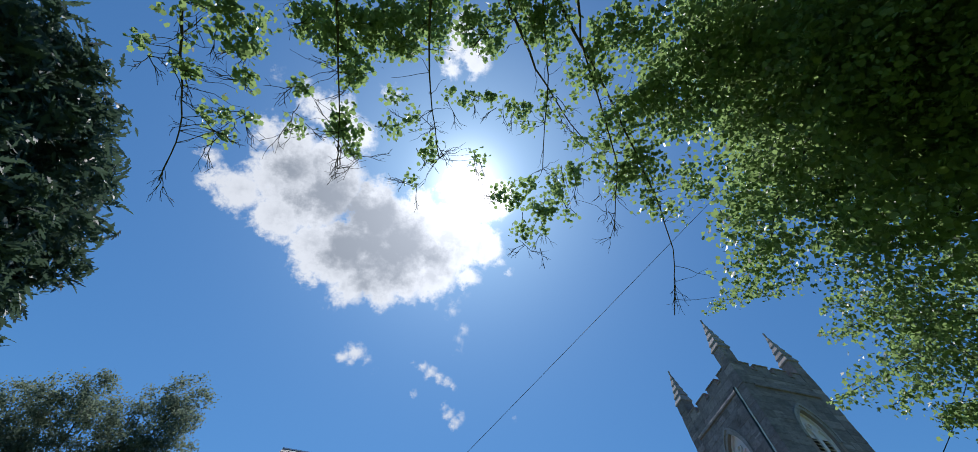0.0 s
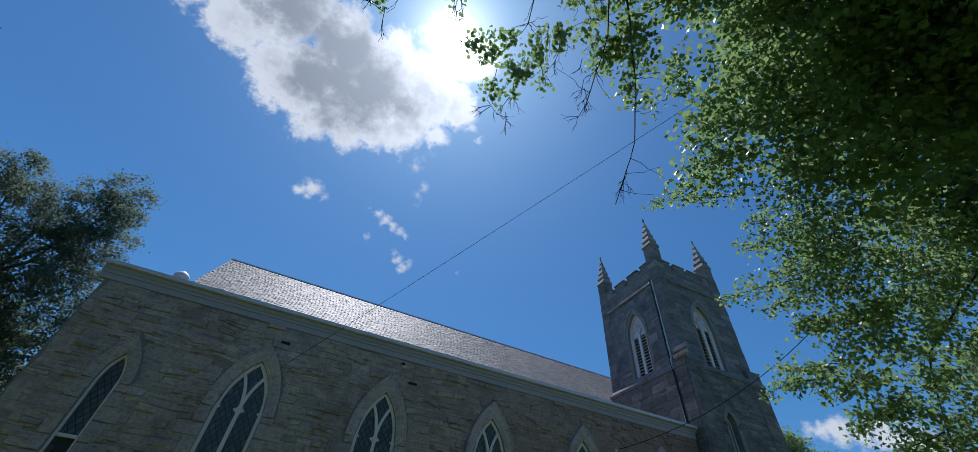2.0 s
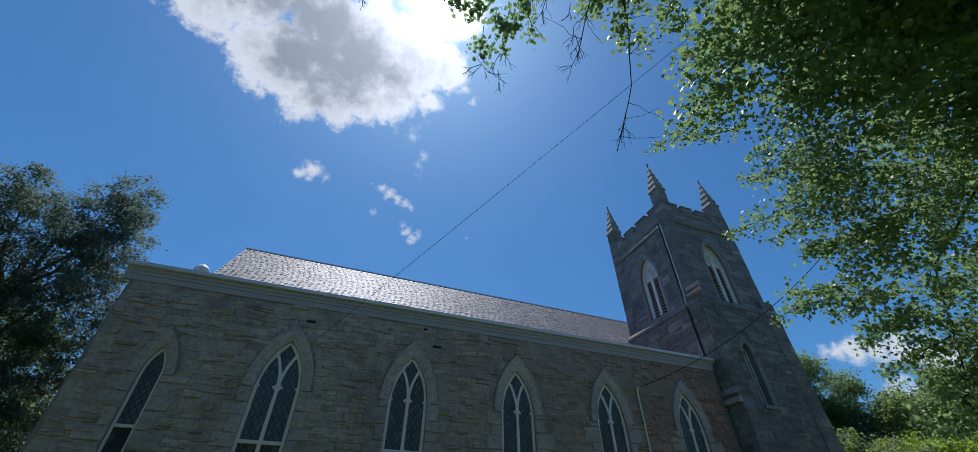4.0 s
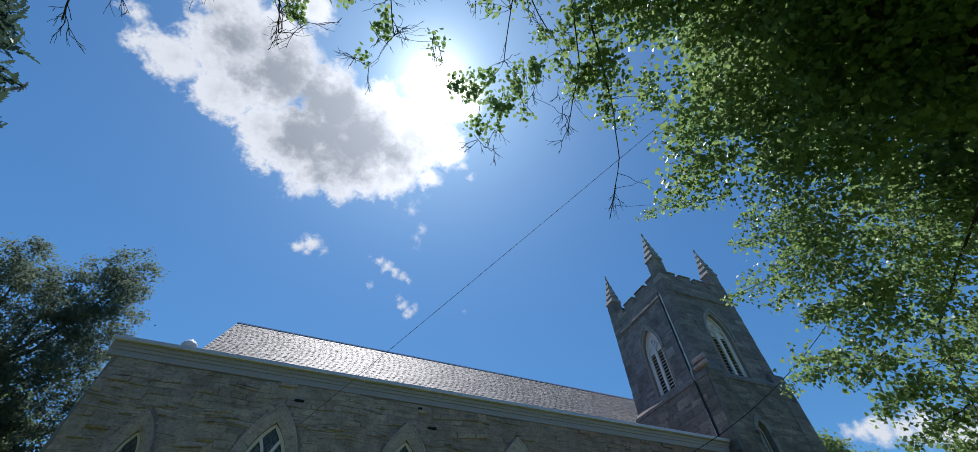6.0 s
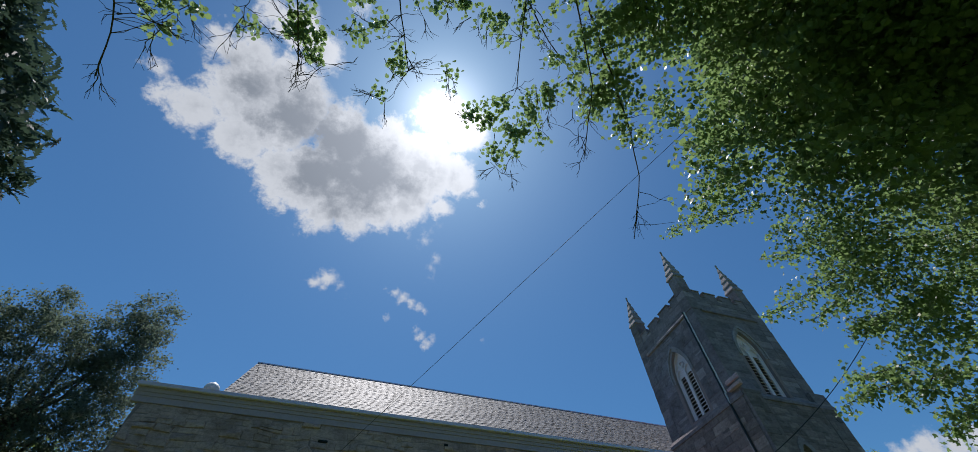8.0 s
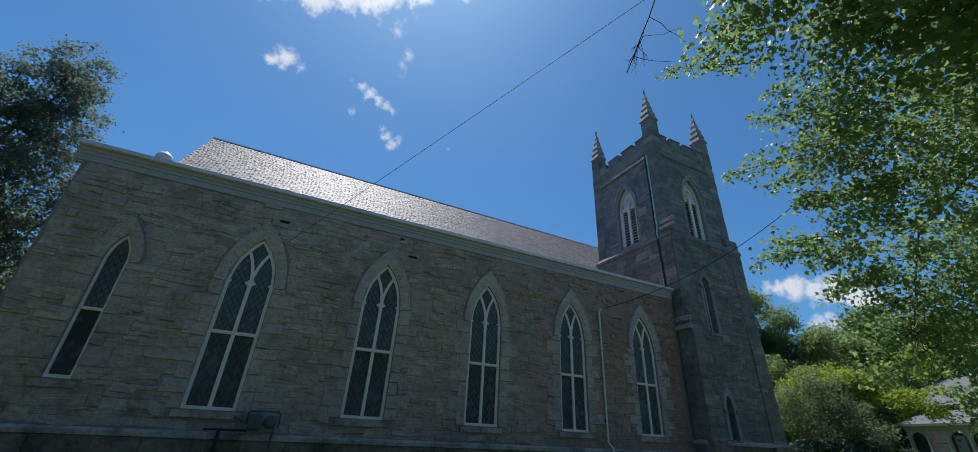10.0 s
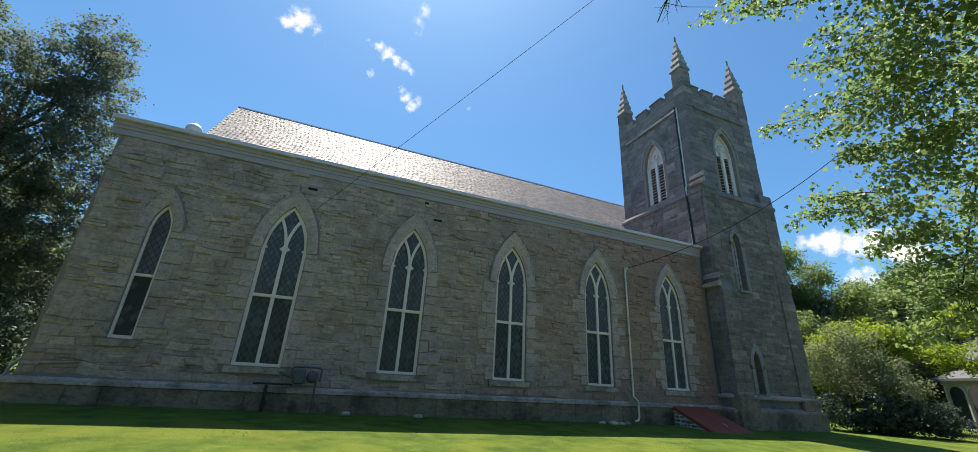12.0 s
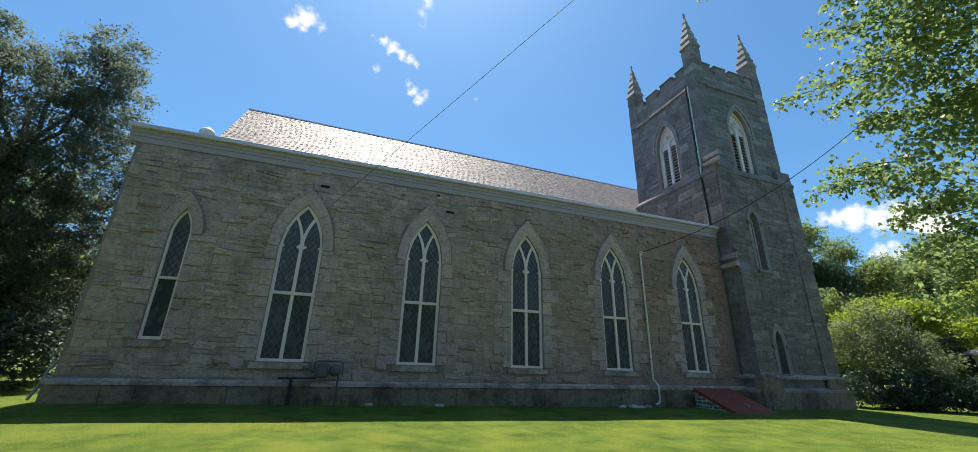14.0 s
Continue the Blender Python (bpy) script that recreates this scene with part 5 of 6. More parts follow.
# extra leaf layers above and behind the crown, added to block the sun
MAPLE_SCREEN = [(6.8, 1.0, 10.7, 1.3), (8.3, 0.9, 9.5, 1.4), (6.3, -0.8, 11.2, 1.9), (8.2, -1.4, 9.8, 2.2), (9.8, -1.0, 8.0, 2.1), (4.8, -0.9, 11.6, 1.2), (9.9, 0.2, 7.0, 1.5), (7.2, -2.2, 8.6, 2.0)]
TRUNK = (7.5, -6.0)
rng = random.Random(21)
tz = ground_z(*TRUNK)
trunk_path = [(TRUNK[0], TRUNK[1], tz - 0.1), (TRUNK[0] - 0.05, TRUNK[1] + 0.05, tz + 1.5), (TRUNK[0] - 0.1, TRUNK[1] + 0.2, tz + 3.2), (TRUNK[0] - 0.3, TRUNK[1] + 0.4, tz + 6.0), (TRUNK[0] - 0.5, TRUNK[1] + 0.6, tz + 9.5), (TRUNK[0] - 0.4, TRUNK[1] + 0.9, tz + 13.0)]
bm = bmesh.new()
tube(bm, trunk_path, [0.52, 0.42, 0.38, 0.32, 0.22, 0.08], 14)
part("trunk", bm, M_BARK, maple, smooth=True)
BOUGHS = [
    [(7.2, -5.6, 6.6), (2.6, -4.0, 10.4), (0.75, -1.8, 10.0), (1.03, -0.63, 9.79), (2.58, 0.78, 9.62), (3.69, 2.02, 8.91), (4.2, 2.8, 8.33), (4.4, 3.76, 7.65)],
    [(7.1, -5.5, 8.2), (0.5, -3.2, 10.2), (-3.6, -0.9, 8.4), (-4.13, 0.68, 8.01), (-4.1, 1.55, 7.85), (-4.03, 2.39, 7.6), (-4.13, 3.04, 7.19)],
    [(7.2, -5.6, 7.4), (3.0, -3.0, 10.0), (0.2, -0.43, 9.86), (0.99, 0.51, 9.79), (1.92, 1.33, 9.72), (3.14, 2.0, 9.17)],
    [(7.1, -5.5, 7.8), (3.2, -2.9, 10.1), (0.78, -0.57, 9.82), (1.22, 0.56, 9.75), (1.59, 2.2, 9.36)],
    [(7.2, -5.6, 7.0), (2.4, -3.4, 10.3), (1.15, -1.3, 9.9), (1.58, -0.17, 9.72), (2.87, 1.67, 9.14), (3.13, 2.83, 8.64)],
    [(7.1, -5.4, 8.6), (1.0, -3.0, 10.3), (-2.39, 0.23, 8.93), (-2.2, 1.59, 8.79), (-2.04, 2.78, 8.43)],
    [(7.1, -5.4, 8.4), (1.6, -2.8, 10.2), (-1.03, -0.11, 9.28), (-0.77, 1.3, 9.17), (-0.4, 2.4, 9.1)],
    [(7.3, -5.6, 5.8), (6.6, -3.0, 8.2), (5.6, -0.4, 8.6), (5.45, 1.4, 8.3), (5.5, 2.0, 8.0)],
    [(7.4, -5.6, 5.2), (7.4, -3.0, 7.2), (7.0, -0.2, 7.4), (6.8, 1.5, 6.7), (6.75, 2.1, 6.2)],
    [(7.4, -5.7, 4.6), (8.0, -2.8, 6.4), (8.0, 0.4, 6.2), (8.2, 2.2, 5.0), (8.8, 2.9, 3.7)],
]
bough_points = []
for path in BOUGHS:
    bm = bmesh.new()
    smooth_path = []
    for p, q in zip(path, path[1:]):
        for k in range(4):
            c = Vector(p).lerp(Vector(q), k / 4)
            smooth_path.append(c + Vector((rng.uniform(-1, 1), rng.uniform(-1, 1), rng.uniform(-1, 1))) * 0.016)
    smooth_path.append(Vector(path[-1]))
    m = len(smooth_path) - 1
    tube(bm, smooth_path, [0.009 + 0.085 * (1 - i / m) ** 2.4 for i in range(m + 1)], 7)
    part("bough", bm, M_TWIG, maple, smooth=True)
    bough_points += smooth_path[m // 3:]


def twig_fan(bm, at, heading, length, depth, rng):
    """Bare twigs that fork two or three times."""
    end = at + heading * length
    mid = at.lerp(end, 0.5) + Vector((rng.uniform(-1, 1), rng.uniform(-1, 1), rng.uniform(-1, 1))) * length * 0.08
    tube(bm, [at, mid, end], [0.0035 + 0.0018 * depth, 0.003 + 0.0016 * depth, 0.0028 + 0.001 * depth], 4)
    if depth:
        for _ in range(3 if depth > 1 else 2):
            turn = (heading + Vector((rng.uniform(-1, 1), rng.uniform(-1, 1), rng.uniform(-1, 1))) * 0.75).normalized()
            twig_fan(bm, mid.lerp(end, rng.uniform(0.1, 1.0)), turn, length * rng.uniform(0.5, 0.8), depth - 1, rng)


bm = bmesh.new()
for tip, back_at in (((4.4, 3.76, 7.65), (4.2, 2.8, 8.33)), ((-4.13, 3.04, 7.19), (-4.03, 2.39, 7.6)), ((3.13, 2.83, 8.64), (2.87, 1.67, 9.14)), ((-2.04, 2.78, 8.43), (-2.2, 1.59, 8.79)), ((1.9, 3.6, 8.7), (1.59, 2.2, 9.36)), ((3.0, 2.6, 8.9), (2.4, 1.8, 9.4))):
    for _ in range(3):
        h = (Vector(tip) - Vector(back_at)).normalized()
        start = Vector(back_at).lerp(Vector(tip), rng.uniform(0.35, 1.0))
        twig_fan(bm, start, (h + Vector((rng.uniform(-1, 1), rng.uniform(-1, 1), rng.uniform(-1, 1))) * 0.45).normalized(), rng.uniform(0.2, 0.36), 2, rng)
for x, y, z, r in MAPLE_OVER + MAPLE_AIRY:
    for _ in range(3):
        at = Vector((x + rng.uniform(-1, 1) * r * 0.6, y + rng.uniform(-1, 1) * r * 0.6, z + rng.uniform(-0.5, 0.5) * r))
        twig_fan(bm, at, Vector((rng.uniform(-0.9, 0.9), rng.uniform(-0.2, 1.0), rng.uniform(-0.6, 0.1))).normalized(), rng.uniform(0.22, 0.40), 2, rng)
part("bare_twigwork", bm, M_TWIG, maple, "bare dark twigs at the bough ends", kind="stuff")
bm = bmesh.new()
for x, y, z, r in MAPLE_CROWN + MAPLE_OVER + MAPLE_AIRY + MAPLE_EDGE + MAPLE_RIGHT + MAPLE_LOW + MAPLE_SKIRT + MAPLE_TIPS:
    c = Vector((x, y, z))
    for _ in range(4 + int(8 * r)):
        e = c + Vector((rng.uniform(-1, 1), rng.uniform(-1, 1), rng.uniform(-1, 1))) * r * 1.1
        near = min(bough_points, key=lambda p: (p - e).length + rng.random() * 0.3)
        if (near - e).length < 0.8:
            tube(bm, wander(near, e, 4, 0.06, rng), [0.006, 0.005, 0.004, 0.0035, 0.003], 4)
part("twigwork", bm, M_TWIG, maple, "thin leafy twigs", kind="stuff")
g = np.random.default_rng(4)
for puffs, dens, spread, nm, leaf, flat, shape in (
        (MAPLE_CROWN, 430, 0.14, "upper_leaves", 0.086, 0.45, BROAD), (MAPLE_OVER, 1250, 0.085, "hanging_leaves", 0.086, 0.9, PALMATE), (MAPLE_AIRY, 330, 0.09, "airy_leaves", 0.084, 0.8, PALMATE), (MAPLE_EDGE, 900, 0.10, "edge_leaves", 0.086, 0.7, PALMATE),
        (MAPLE_RIGHT, 660, 0.09, "side_leaves", 0.064, 0.35, LOBED), (MAPLE_LOW, 290, 0.09, "low_leaves", 0.060, 0.35, LOBED), (MAPLE_SKIRT, 300, 0.09, "skirt_leaves", 0.060, 0.35, LOBED),
        (MAPLE_FRINGE, 780, 0.09, "fringe_leaves", 0.055, 0.35, LOBED), (MAPLE_TIPS, 620, 0.10, "tip_leaves", 0.060, 0.35, LOBED), (MAPLE_SCREEN, 230, 0.20, "canopy_leaves", 0.105, 0.8, BROAD)):
    c = clumped([(x, y, z, r, r, r) for x, y, z, r in puffs], dens, spread, g, least=26, per=22)
    crown(nm, maple, c, leaf, shape, M_MAPLE, 40 + len(puffs) + len(nm), "lobed green maple leaves", 0.9, flat)


def leafy_spray(bm, a, b, rng):
    """A side shoot hung with leaves: the twig, its forks, and where the leaves sit."""
    path = wander(a, b, 6, 0.05, rng)
    tube(bm, path, [0.011, 0.009, 0.008, 0.006, 0.005, 0.004, 0.003], 5)
    spots = []
    for p, q in zip(path, path[1:]):
        for _ in range(8):
            c = p.lerp(q, rng.random())
            out = Vector((rng.uniform(-1, 1), rng.uniform(-1, 1), rng.uniform(-0.9, 0.35))).normalized() * rng.uniform(0.05, 0.20)
            tube(bm, [c, c + out * 0.8], [0.0025, 0.0015], 3)
            spots += [c + out + Vector((rng.gauss(0, 0.05), rng.gauss(0, 0.05), rng.gauss(0, 0.04))) for _ in range(6)]
    return spots


bm = bmesh.new()
spots = []
for a, b in SPRAYS:
    spots += leafy_spray(bm, a, b, rng)
part("spray_twigwork", bm, M_TWIG, maple, "thin twigs of the outer sprays", kind="stuff")
crown("spray_leaves", maple, np.array([tuple(p) for p in spots]), 0.064, LOBED, M_MAPLE, 91, "lobed green maple leaves", 1.1, 0.3)
rest = [(8.5, -3.5, 9.5, 3.6, 3.0, 3.2), (5.5, -4.5, 11.5, 4.0, 3.0, 2.5), (10.0, -6.5, 9.0, 4.0, 3.5, 4.0), (2.0, -5.5, 12.0, 3.5, 3.0, 2.0), (9.5, -0.5, 7.5, 2.2, 2.2, 2.6)]
c = clumped(rest, 50, 0.3, g)
crown("back_leaves", maple, c, 0.2, LOBED, M_MAPLE, 77, "lobed green maple leaves")

# ---------------------------------------------------------------- other trees
broadleaf("cedar_tree", "dense dark cedar with feathery hanging sprays", (-12.0, 4.9), 13.0,
          [(0, 0, 4.0, 3.6, 4.2, 2.8), (0.2, 0, 7.5, 3.7, 4.4, 3.0), (0.4, 0.2, 10.2, 3.2, 3.6, 2.6), (1.4, 1.8, 9.2, 2.2, 2.2, 2.0), (1.2, -1.6, 10.6, 2.2, 2.2, 1.6), (1.6, 3.0, 7.2, 1.6, 1.6, 1.6)],
          M_CEDAR, 31, leaf=0.34, density=150, shape=SPRAY, spread=0.20, trunk_r=0.35, per=30, droop=0.8, fan=True)
broadleaf("dark_tree", "tall dark broadleaf tree behind the church corner", (-13.5, 21.5), 15.0,
          [(2.5, -1.2, 14.1, 1.4, 1.5, 1.5), (2.3, -1.2, 12.4, 1.9, 2.2, 1.9), (-0.9, -1.5, 12.7, 2.0, 2.2, 1.9), (0.9, -1.3, 14.0, 0.5, 0.5, 0.7), (-3.6, -1.5, 11.5, 2.3, 2.4, 2.2), (1.6, 0, 9.6, 2.8, 2.8, 2.6), (-2.6, -0.5, 9.2, 3.2, 3.0, 2.8), (0.6, 0.8, 6.0, 3.4, 3.0, 2.8), (-4.0, 0, 5.4, 3.2, 3.0, 2.8), (1.6, 1.5, 3.0, 3.0, 2.8, 2.2), (-3.0, 0.5, 2.4, 3.2, 2.8, 2.0)],
          M_DARKLEAF, 32, leaf=0.125, density=260, spread=0.19, trunk_r=0.4, per=70)
for k, (tx, ty, h) in enumerate(((-22.0, 24.0, 13.0), (-20.0, 33.0, 12.0), (-28.0, 30.0, 15.0), (-13.0, 33.0, 9.0), (-31.0, 20.0, 14.0))):
    q = random.Random(90 + k)
    puffs = [(q.uniform(-2.6, 2.6), q.uniform(-2.6, 2.6), h * (0.12 + 0.82 * i / 9), q.uniform(1.8, 2.8), q.uniform(1.8, 2.8), q.uniform(1.5, 2.2)) for i in range(10)]
    broadleaf("boundary_tree", "dark leafy tree round the churchyard, added mostly out of view", (tx, ty), h, puffs, M_OAK, 90 + k, leaf=0.34, density=40, spread=0.4, group="trees along the churchyard edge")
for k, (tx, ty) in enumerate(((-10.6, 19.2), (-14.0, 18.4), (-17.6, 18.0), (-21.5, 18.6))):
    broadleaf("shrub", "dark green shrub under the trees", (tx, ty), 2.6,
              [(0, 0, 1.2, 1.9, 1.5, 1.3), (0.8, 0.1, 2.0, 1.2, 1.2, 0.9), (-0.9, 0, 1.9, 1.2, 1.2, 0.9)], M_CEDAR, 130 + k, leaf=0.16, density=240, spread=0.16, trunk_r=0.06, group="shrubs under the trees", category="shrub")
# unseen trees behind and beside the viewer, added for dark reflections
for k, (tx, ty, h) in enumerate(((-22.0, -14.0, 15.0), (-13.0, -19.0, 17.0), (-4.0, -17.0, 14.0), (6.0, -21.0, 17.0), (15.0, -18.0, 15.0), (24.0, -17.0, 16.0), (33.0, -12.0, 14.0), (40.0, -3.0, 14.0), (47.0, -9.0, 16.0), (-30.0, -4.0, 15.0), (-27.0, 8.0, 14.0))):
    q = random.Random(160 + k)
    puffs = [(q.uniform(-3.2, 3.2), q.uniform(-3.2, 3.2), h * (0.10 + 0.84 * i / 9), q.uniform(2.2, 3.4), q.uniform(2.2, 3.4), q.uniform(1.6, 2.3)) for i in range(10)]
    broadleaf("boundary_tree", "dark leafy tree round the churchyard, added mostly out of view", (tx, ty), h, puffs, M_OAK, 160 + k, leaf=0.5, density=16, spread=0.5, group="trees along the churchyard edge")
broadleaf("shrub", "large loose grey-green shrub beside the tower", (31.3, 15.6), 6.0,
          [(-1.7, 0.9, 3.2, 1.3, 1.3, 1.2), (0, 0, 3.5, 1.5, 1.5, 1.3), (1.3, -0.8, 2.9, 1.2, 1.2, 1.1), (-0.2, 0.2, 5.0, 1.0, 1.0, 0.8), (-1.5, 1.0, 4.7, 0.8, 0.8, 0.7), (2.3, -1.5, 2.5, 0.8, 0.8, 0.8), (0.8, -0.6, 4.4, 0.7, 0.7, 0.6), (0.3, -1.2, 2.4, 1.3, 1.0, 0.8), (-1.2, -0.2, 2.3, 1.2, 1.0, 0.8), (0.9, -0.6, 5.3, 0.6, 0.6, 0.6), (-2.5, 1.5, 4.0, 0.7, 0.7, 0.7), (0.2, 0.2, 5.9, 0.5, 0.5, 0.5), (1.9, -1.2, 3.7, 0.6, 0.6, 0.6), (-0.9, 0.6, 5.7, 0.45, 0.45, 0.5)],
          M_SHRUB, 33, leaf=0.14, density=300, spread=0.22, trunk_r=0.1, category="shrub", per=34)
# the large shrub's self-shaded foot, made as a separate bush of darker leaves
broadleaf("shrub", "low dark leaves standing in for the large shrub's shaded base", (31.0, 14.6), 2.6,
          [(-2.2, 1.3, 1.1, 1.2, 1.1, 1.1), (-0.9, 0.5, 1.2, 1.3, 1.2, 1.2), (0.5, -0.3, 1.3, 1.3, 1.2, 1.2), (1.9, -1.1, 1.1, 1.2, 1.1, 1.1), (0.0, 0.2, 0.5, 2.2, 1.2, 0.6), (2.6, -1.5, 0.8, 0.8, 0.8, 0.8)],
          M_CEDAR, 36, leaf=0.17, density=330, spread=0.16, trunk_r=0.1, category="shrub")
q = random.Random(71)
broadleaf("street_tree", "bright yellow-green young tree by the street", (39.8, 18.6), 9.0,
          [(q.uniform(-1.6, 1.6), u * 6.0 - 0.4, q.uniform(4.6, 8.4) - abs(u) * 0.8 - (1.2 if u > 0.3 else 0.0), r, r, r * q.uniform(0.45, 0.7)) for u, r in ((-1 + 2 * (k + q.random()) / 34, q.uniform(0.8, 1.6)) for k in range(34))],
          M_LIME, 34, leaf=0.19, density=150, spread=0.24, trunk_r=0.2, per=36)
for k, (tx, ty, h, r, mt) in enumerate(((48.5, 25.6, 17.6, 4.2, M_OAK), (46.0, 30.0, 15.5, 4.5, M_OAK), (57.0, 24.5, 15.5, 5.2, M_OAK), (66.0, 25.0, 15.0, 6.0, M_OAK), (41.0, 28.0, 9.5, 4.2, M_OAK), (74.0, 20.0, 16.0, 6.5, M_OAK), (36.5, 25.0, 7.5, 3.4, M_OAK), (80.0, 10.0, 15.0, 7.0, M_OAK))):
    q = random.Random(60 + k)
    puffs = [(q.uniform(-0.6, 0.6) * r, q.uniform(-0.6, 0.6) * r, h * q.uniform(0.15, 0.93), r * q.uniform(0.35, 0.6), r * q.uniform(0.35, 0.6), r * q.uniform(0.3, 0.5)) for _ in range(13)]
    broadleaf("background_tree", "green broadleaf tree beyond the street", (tx, ty), h, puffs, mt, 60 + k, leaf=0.26, density=105, spread=0.42, group="trees beyond the street")


# ---------------------------------------------------------------- things on the wall
def cellar_hatch():
    h = thing("cellar_hatch", "sloping red-painted cellar hatch against the wall", "hatch")
    x0, x1, ya, yb = 16.25, 18.40, WALL_Y - 0.14, 13.55
    za, zb = 1.44, 0.50
    for x, w in ((x0, 0.22), (x1 - 0.22, 0.22)):
        b2 = bmesh.new()
        prism(b2, [(x, ya, 0.1), (x, yb + 0.15, 0.1), (x, yb + 0.15, zb - 0.03), (x, ya, za - 0.07)], (w, 0, 0))
        part("cheek_wall", b2, M_PALEMORTAR, h, "mortared fieldstone cheek wall")
    rg = random.Random(9)
    b2 = bmesh.new()
    for u0, u1, w0, w1 in courses(yb + 0.25, ya - 0.05, 0.45, za - 0.1, (0.12, 0.15, 0.18), (0.16, 0.34), rg, joint=0.045):
        if w1 < zb - 0.08 + (za - zb) * (u0 - yb) / (ya - yb):
            block(b2, lambda u, w, n: Vector((x0 - n, u, w)), u0, u1, w0, w1, 0.035, rg, 0.03)
    part("cheek_stonework", b2, M_TOWER, h, "grey fieldstones in white mortar", kind="stuff")
    xa, xb = x0 - 0.06, x1 + 0.06
    doors = []
    for q0, q1 in ((xa, (xa + xb) / 2 - 0.008), ((xa + xb) / 2 + 0.008, xb)):
        b2 = bmesh.new()
        prism(b2, [(q0, ya, za - 0.15), (q0, yb, zb - 0.15), (q0, yb, zb), (q0, ya, za)], (q1 - q0, 0, 0))
        bmesh.ops.bevel(b2, geom=list(b2.edges), offset=0.012, segments=1, affect="EDGES")
        doors.append(part("hatch_door", b2, M_RED, h))
    d = doors[1]
    xm, ym = (xa + xb) / 2 + 0.14, 14.2
    zm = zb + (za - zb) * (ym - yb) / (ya - yb)
    b2 = bmesh.new()
    tube(b2, [(xm, ym + 0.10, zm + 0.03), (xm, ym + 0.09, zm + 0.09), (xm, ym - 0.09, zm + 0.02), (xm, ym - 0.10, zm - 0.05)], 0.018, 6)
    part("handle", b2, M_RIM, d, "bright metal handle")


def gas_meter():
    m = thing("gas_meter", "grey gas meter set with pipes at the wall foot", "gas meter")
    y = WALL_Y - 0.32
    b2 = bmesh.new()
    tube(b2, [(0.50, y, 0.6), (0.50, y, 1.30), (0.50, y, 1.72)], 0.03, 8)
    part("riser_pipe", b2, M_METER, m)
    b2 = bmesh.new()
    tube(b2, [(0.62, y, 1.72), (0.62, y, 2.10), (0.55, y, 2.16), (-0.20, y, 2.16), (-0.28, y, 2.10), (-0.28, y, 1.9), (-0.28, WALL_Y - 0.02, 1.85)], 0.03, 8)
    part("upper_pipe", b2, M_METER, m)
    part("meter_body", boxed(-0.22, 0.14, y - 0.13, y + 0.13, 1.62, 2.10, 0.05), M_METER, m)
    b2 = bmesh.new()
    bmesh.ops.create_uvsphere(b2, u_segments=14, v_segments=8, radius=0.19)
    for v in b2.verts:
        v.co = Vector((v.co.x + 0.36, v.co.y * 0.55 + y, v.co.z + 1.86))
    part("regulator", b2, M_METER, m, smooth=True)
    b2 = bmesh.new()
    tube(b2, [(-0.95, WALL_Y - 0.26, 0.5), (-0.95, WALL_Y - 0.26, 1.56)], 0.05, 8)
    part("vent_pipe", b2, M_IRON, m)
    b2 = bmesh.new()
    tube(b2, [(-1.35, WALL_Y - 0.26, 1.60), (-0.2, WALL_Y - 0.26, 1.60)], 0.03, 8)
    part("cross_pipe", b2, M_IRON, m)
    b2 = bmesh.new()
    tube(b2, [(-0.65, WALL_Y - 0.22, 1.95), (-0.45, WALL_Y - 0.3, 1.90), (-0.25, WALL_Y - 0.3, 1.80)], 0.045, 8)
    part("valve", b2, M_METER, m)


cellar_hatch()
gas_meter()

service = thing("service_conduit", "pale electrical conduit fixed down the nave wall", "conduit")
b2 = bmesh.new()
tube(b2, [(14.02, WALL_Y - 0.09, 7.60), (14.02, WALL_Y - 0.09, 1.75), (14.10, WALL_Y - 0.28, 1.55), (14.10, WALL_Y - 0.28, 0.90), (14.02, WALL_Y - 0.30, 0.78), (13.85, WALL_Y - 0.30, 0.74)], 0.042, 8)
part("pipe", b2, M_CONDUIT, service)
b2 = bmesh.new()
tube(b2, [(14.02, WALL_Y - 0.10, 7.56), (14.02, WALL_Y - 0.14, 7.74), (14.02, WALL_Y - 0.30, 7.70)], [0.05, 0.07, 0.05], 8)
part("weather_head", b2, M_CONDUIT, service)
for z in (2.6, 4.4, 6.2):
    part("clip", boxed(13.95, 14.09, WALL_Y - 0.10, WALL_Y - 0.045, z, z + 0.05), M_IRON, service)


def cable(name, a, b, sag, radius, label):
    b2 = bmesh.new()
    pts = []
    for k in range(25):
        f = k / 24
        p = Vector(a).lerp(Vector(b), f)
        p.z -= sag * 4 * f * (1 - f)
        pts.append(p)
    tube(b2, pts, radius, 5)
    solid(name, b2, M_WIRE, label, "cable")


cable("overhead_cable", (-0.74, WALL_Y - 0.15, 7.71), (10.1, 0.43, 15.28), 0.03, 0.008, "thin black overhead cable from the nave wall")
cable("service_cable", (14.02, WALL_Y - 0.3, 7.72), (22.02, 7.51, 14.2), 0.97, 0.016, "black service cable slung past the tower")

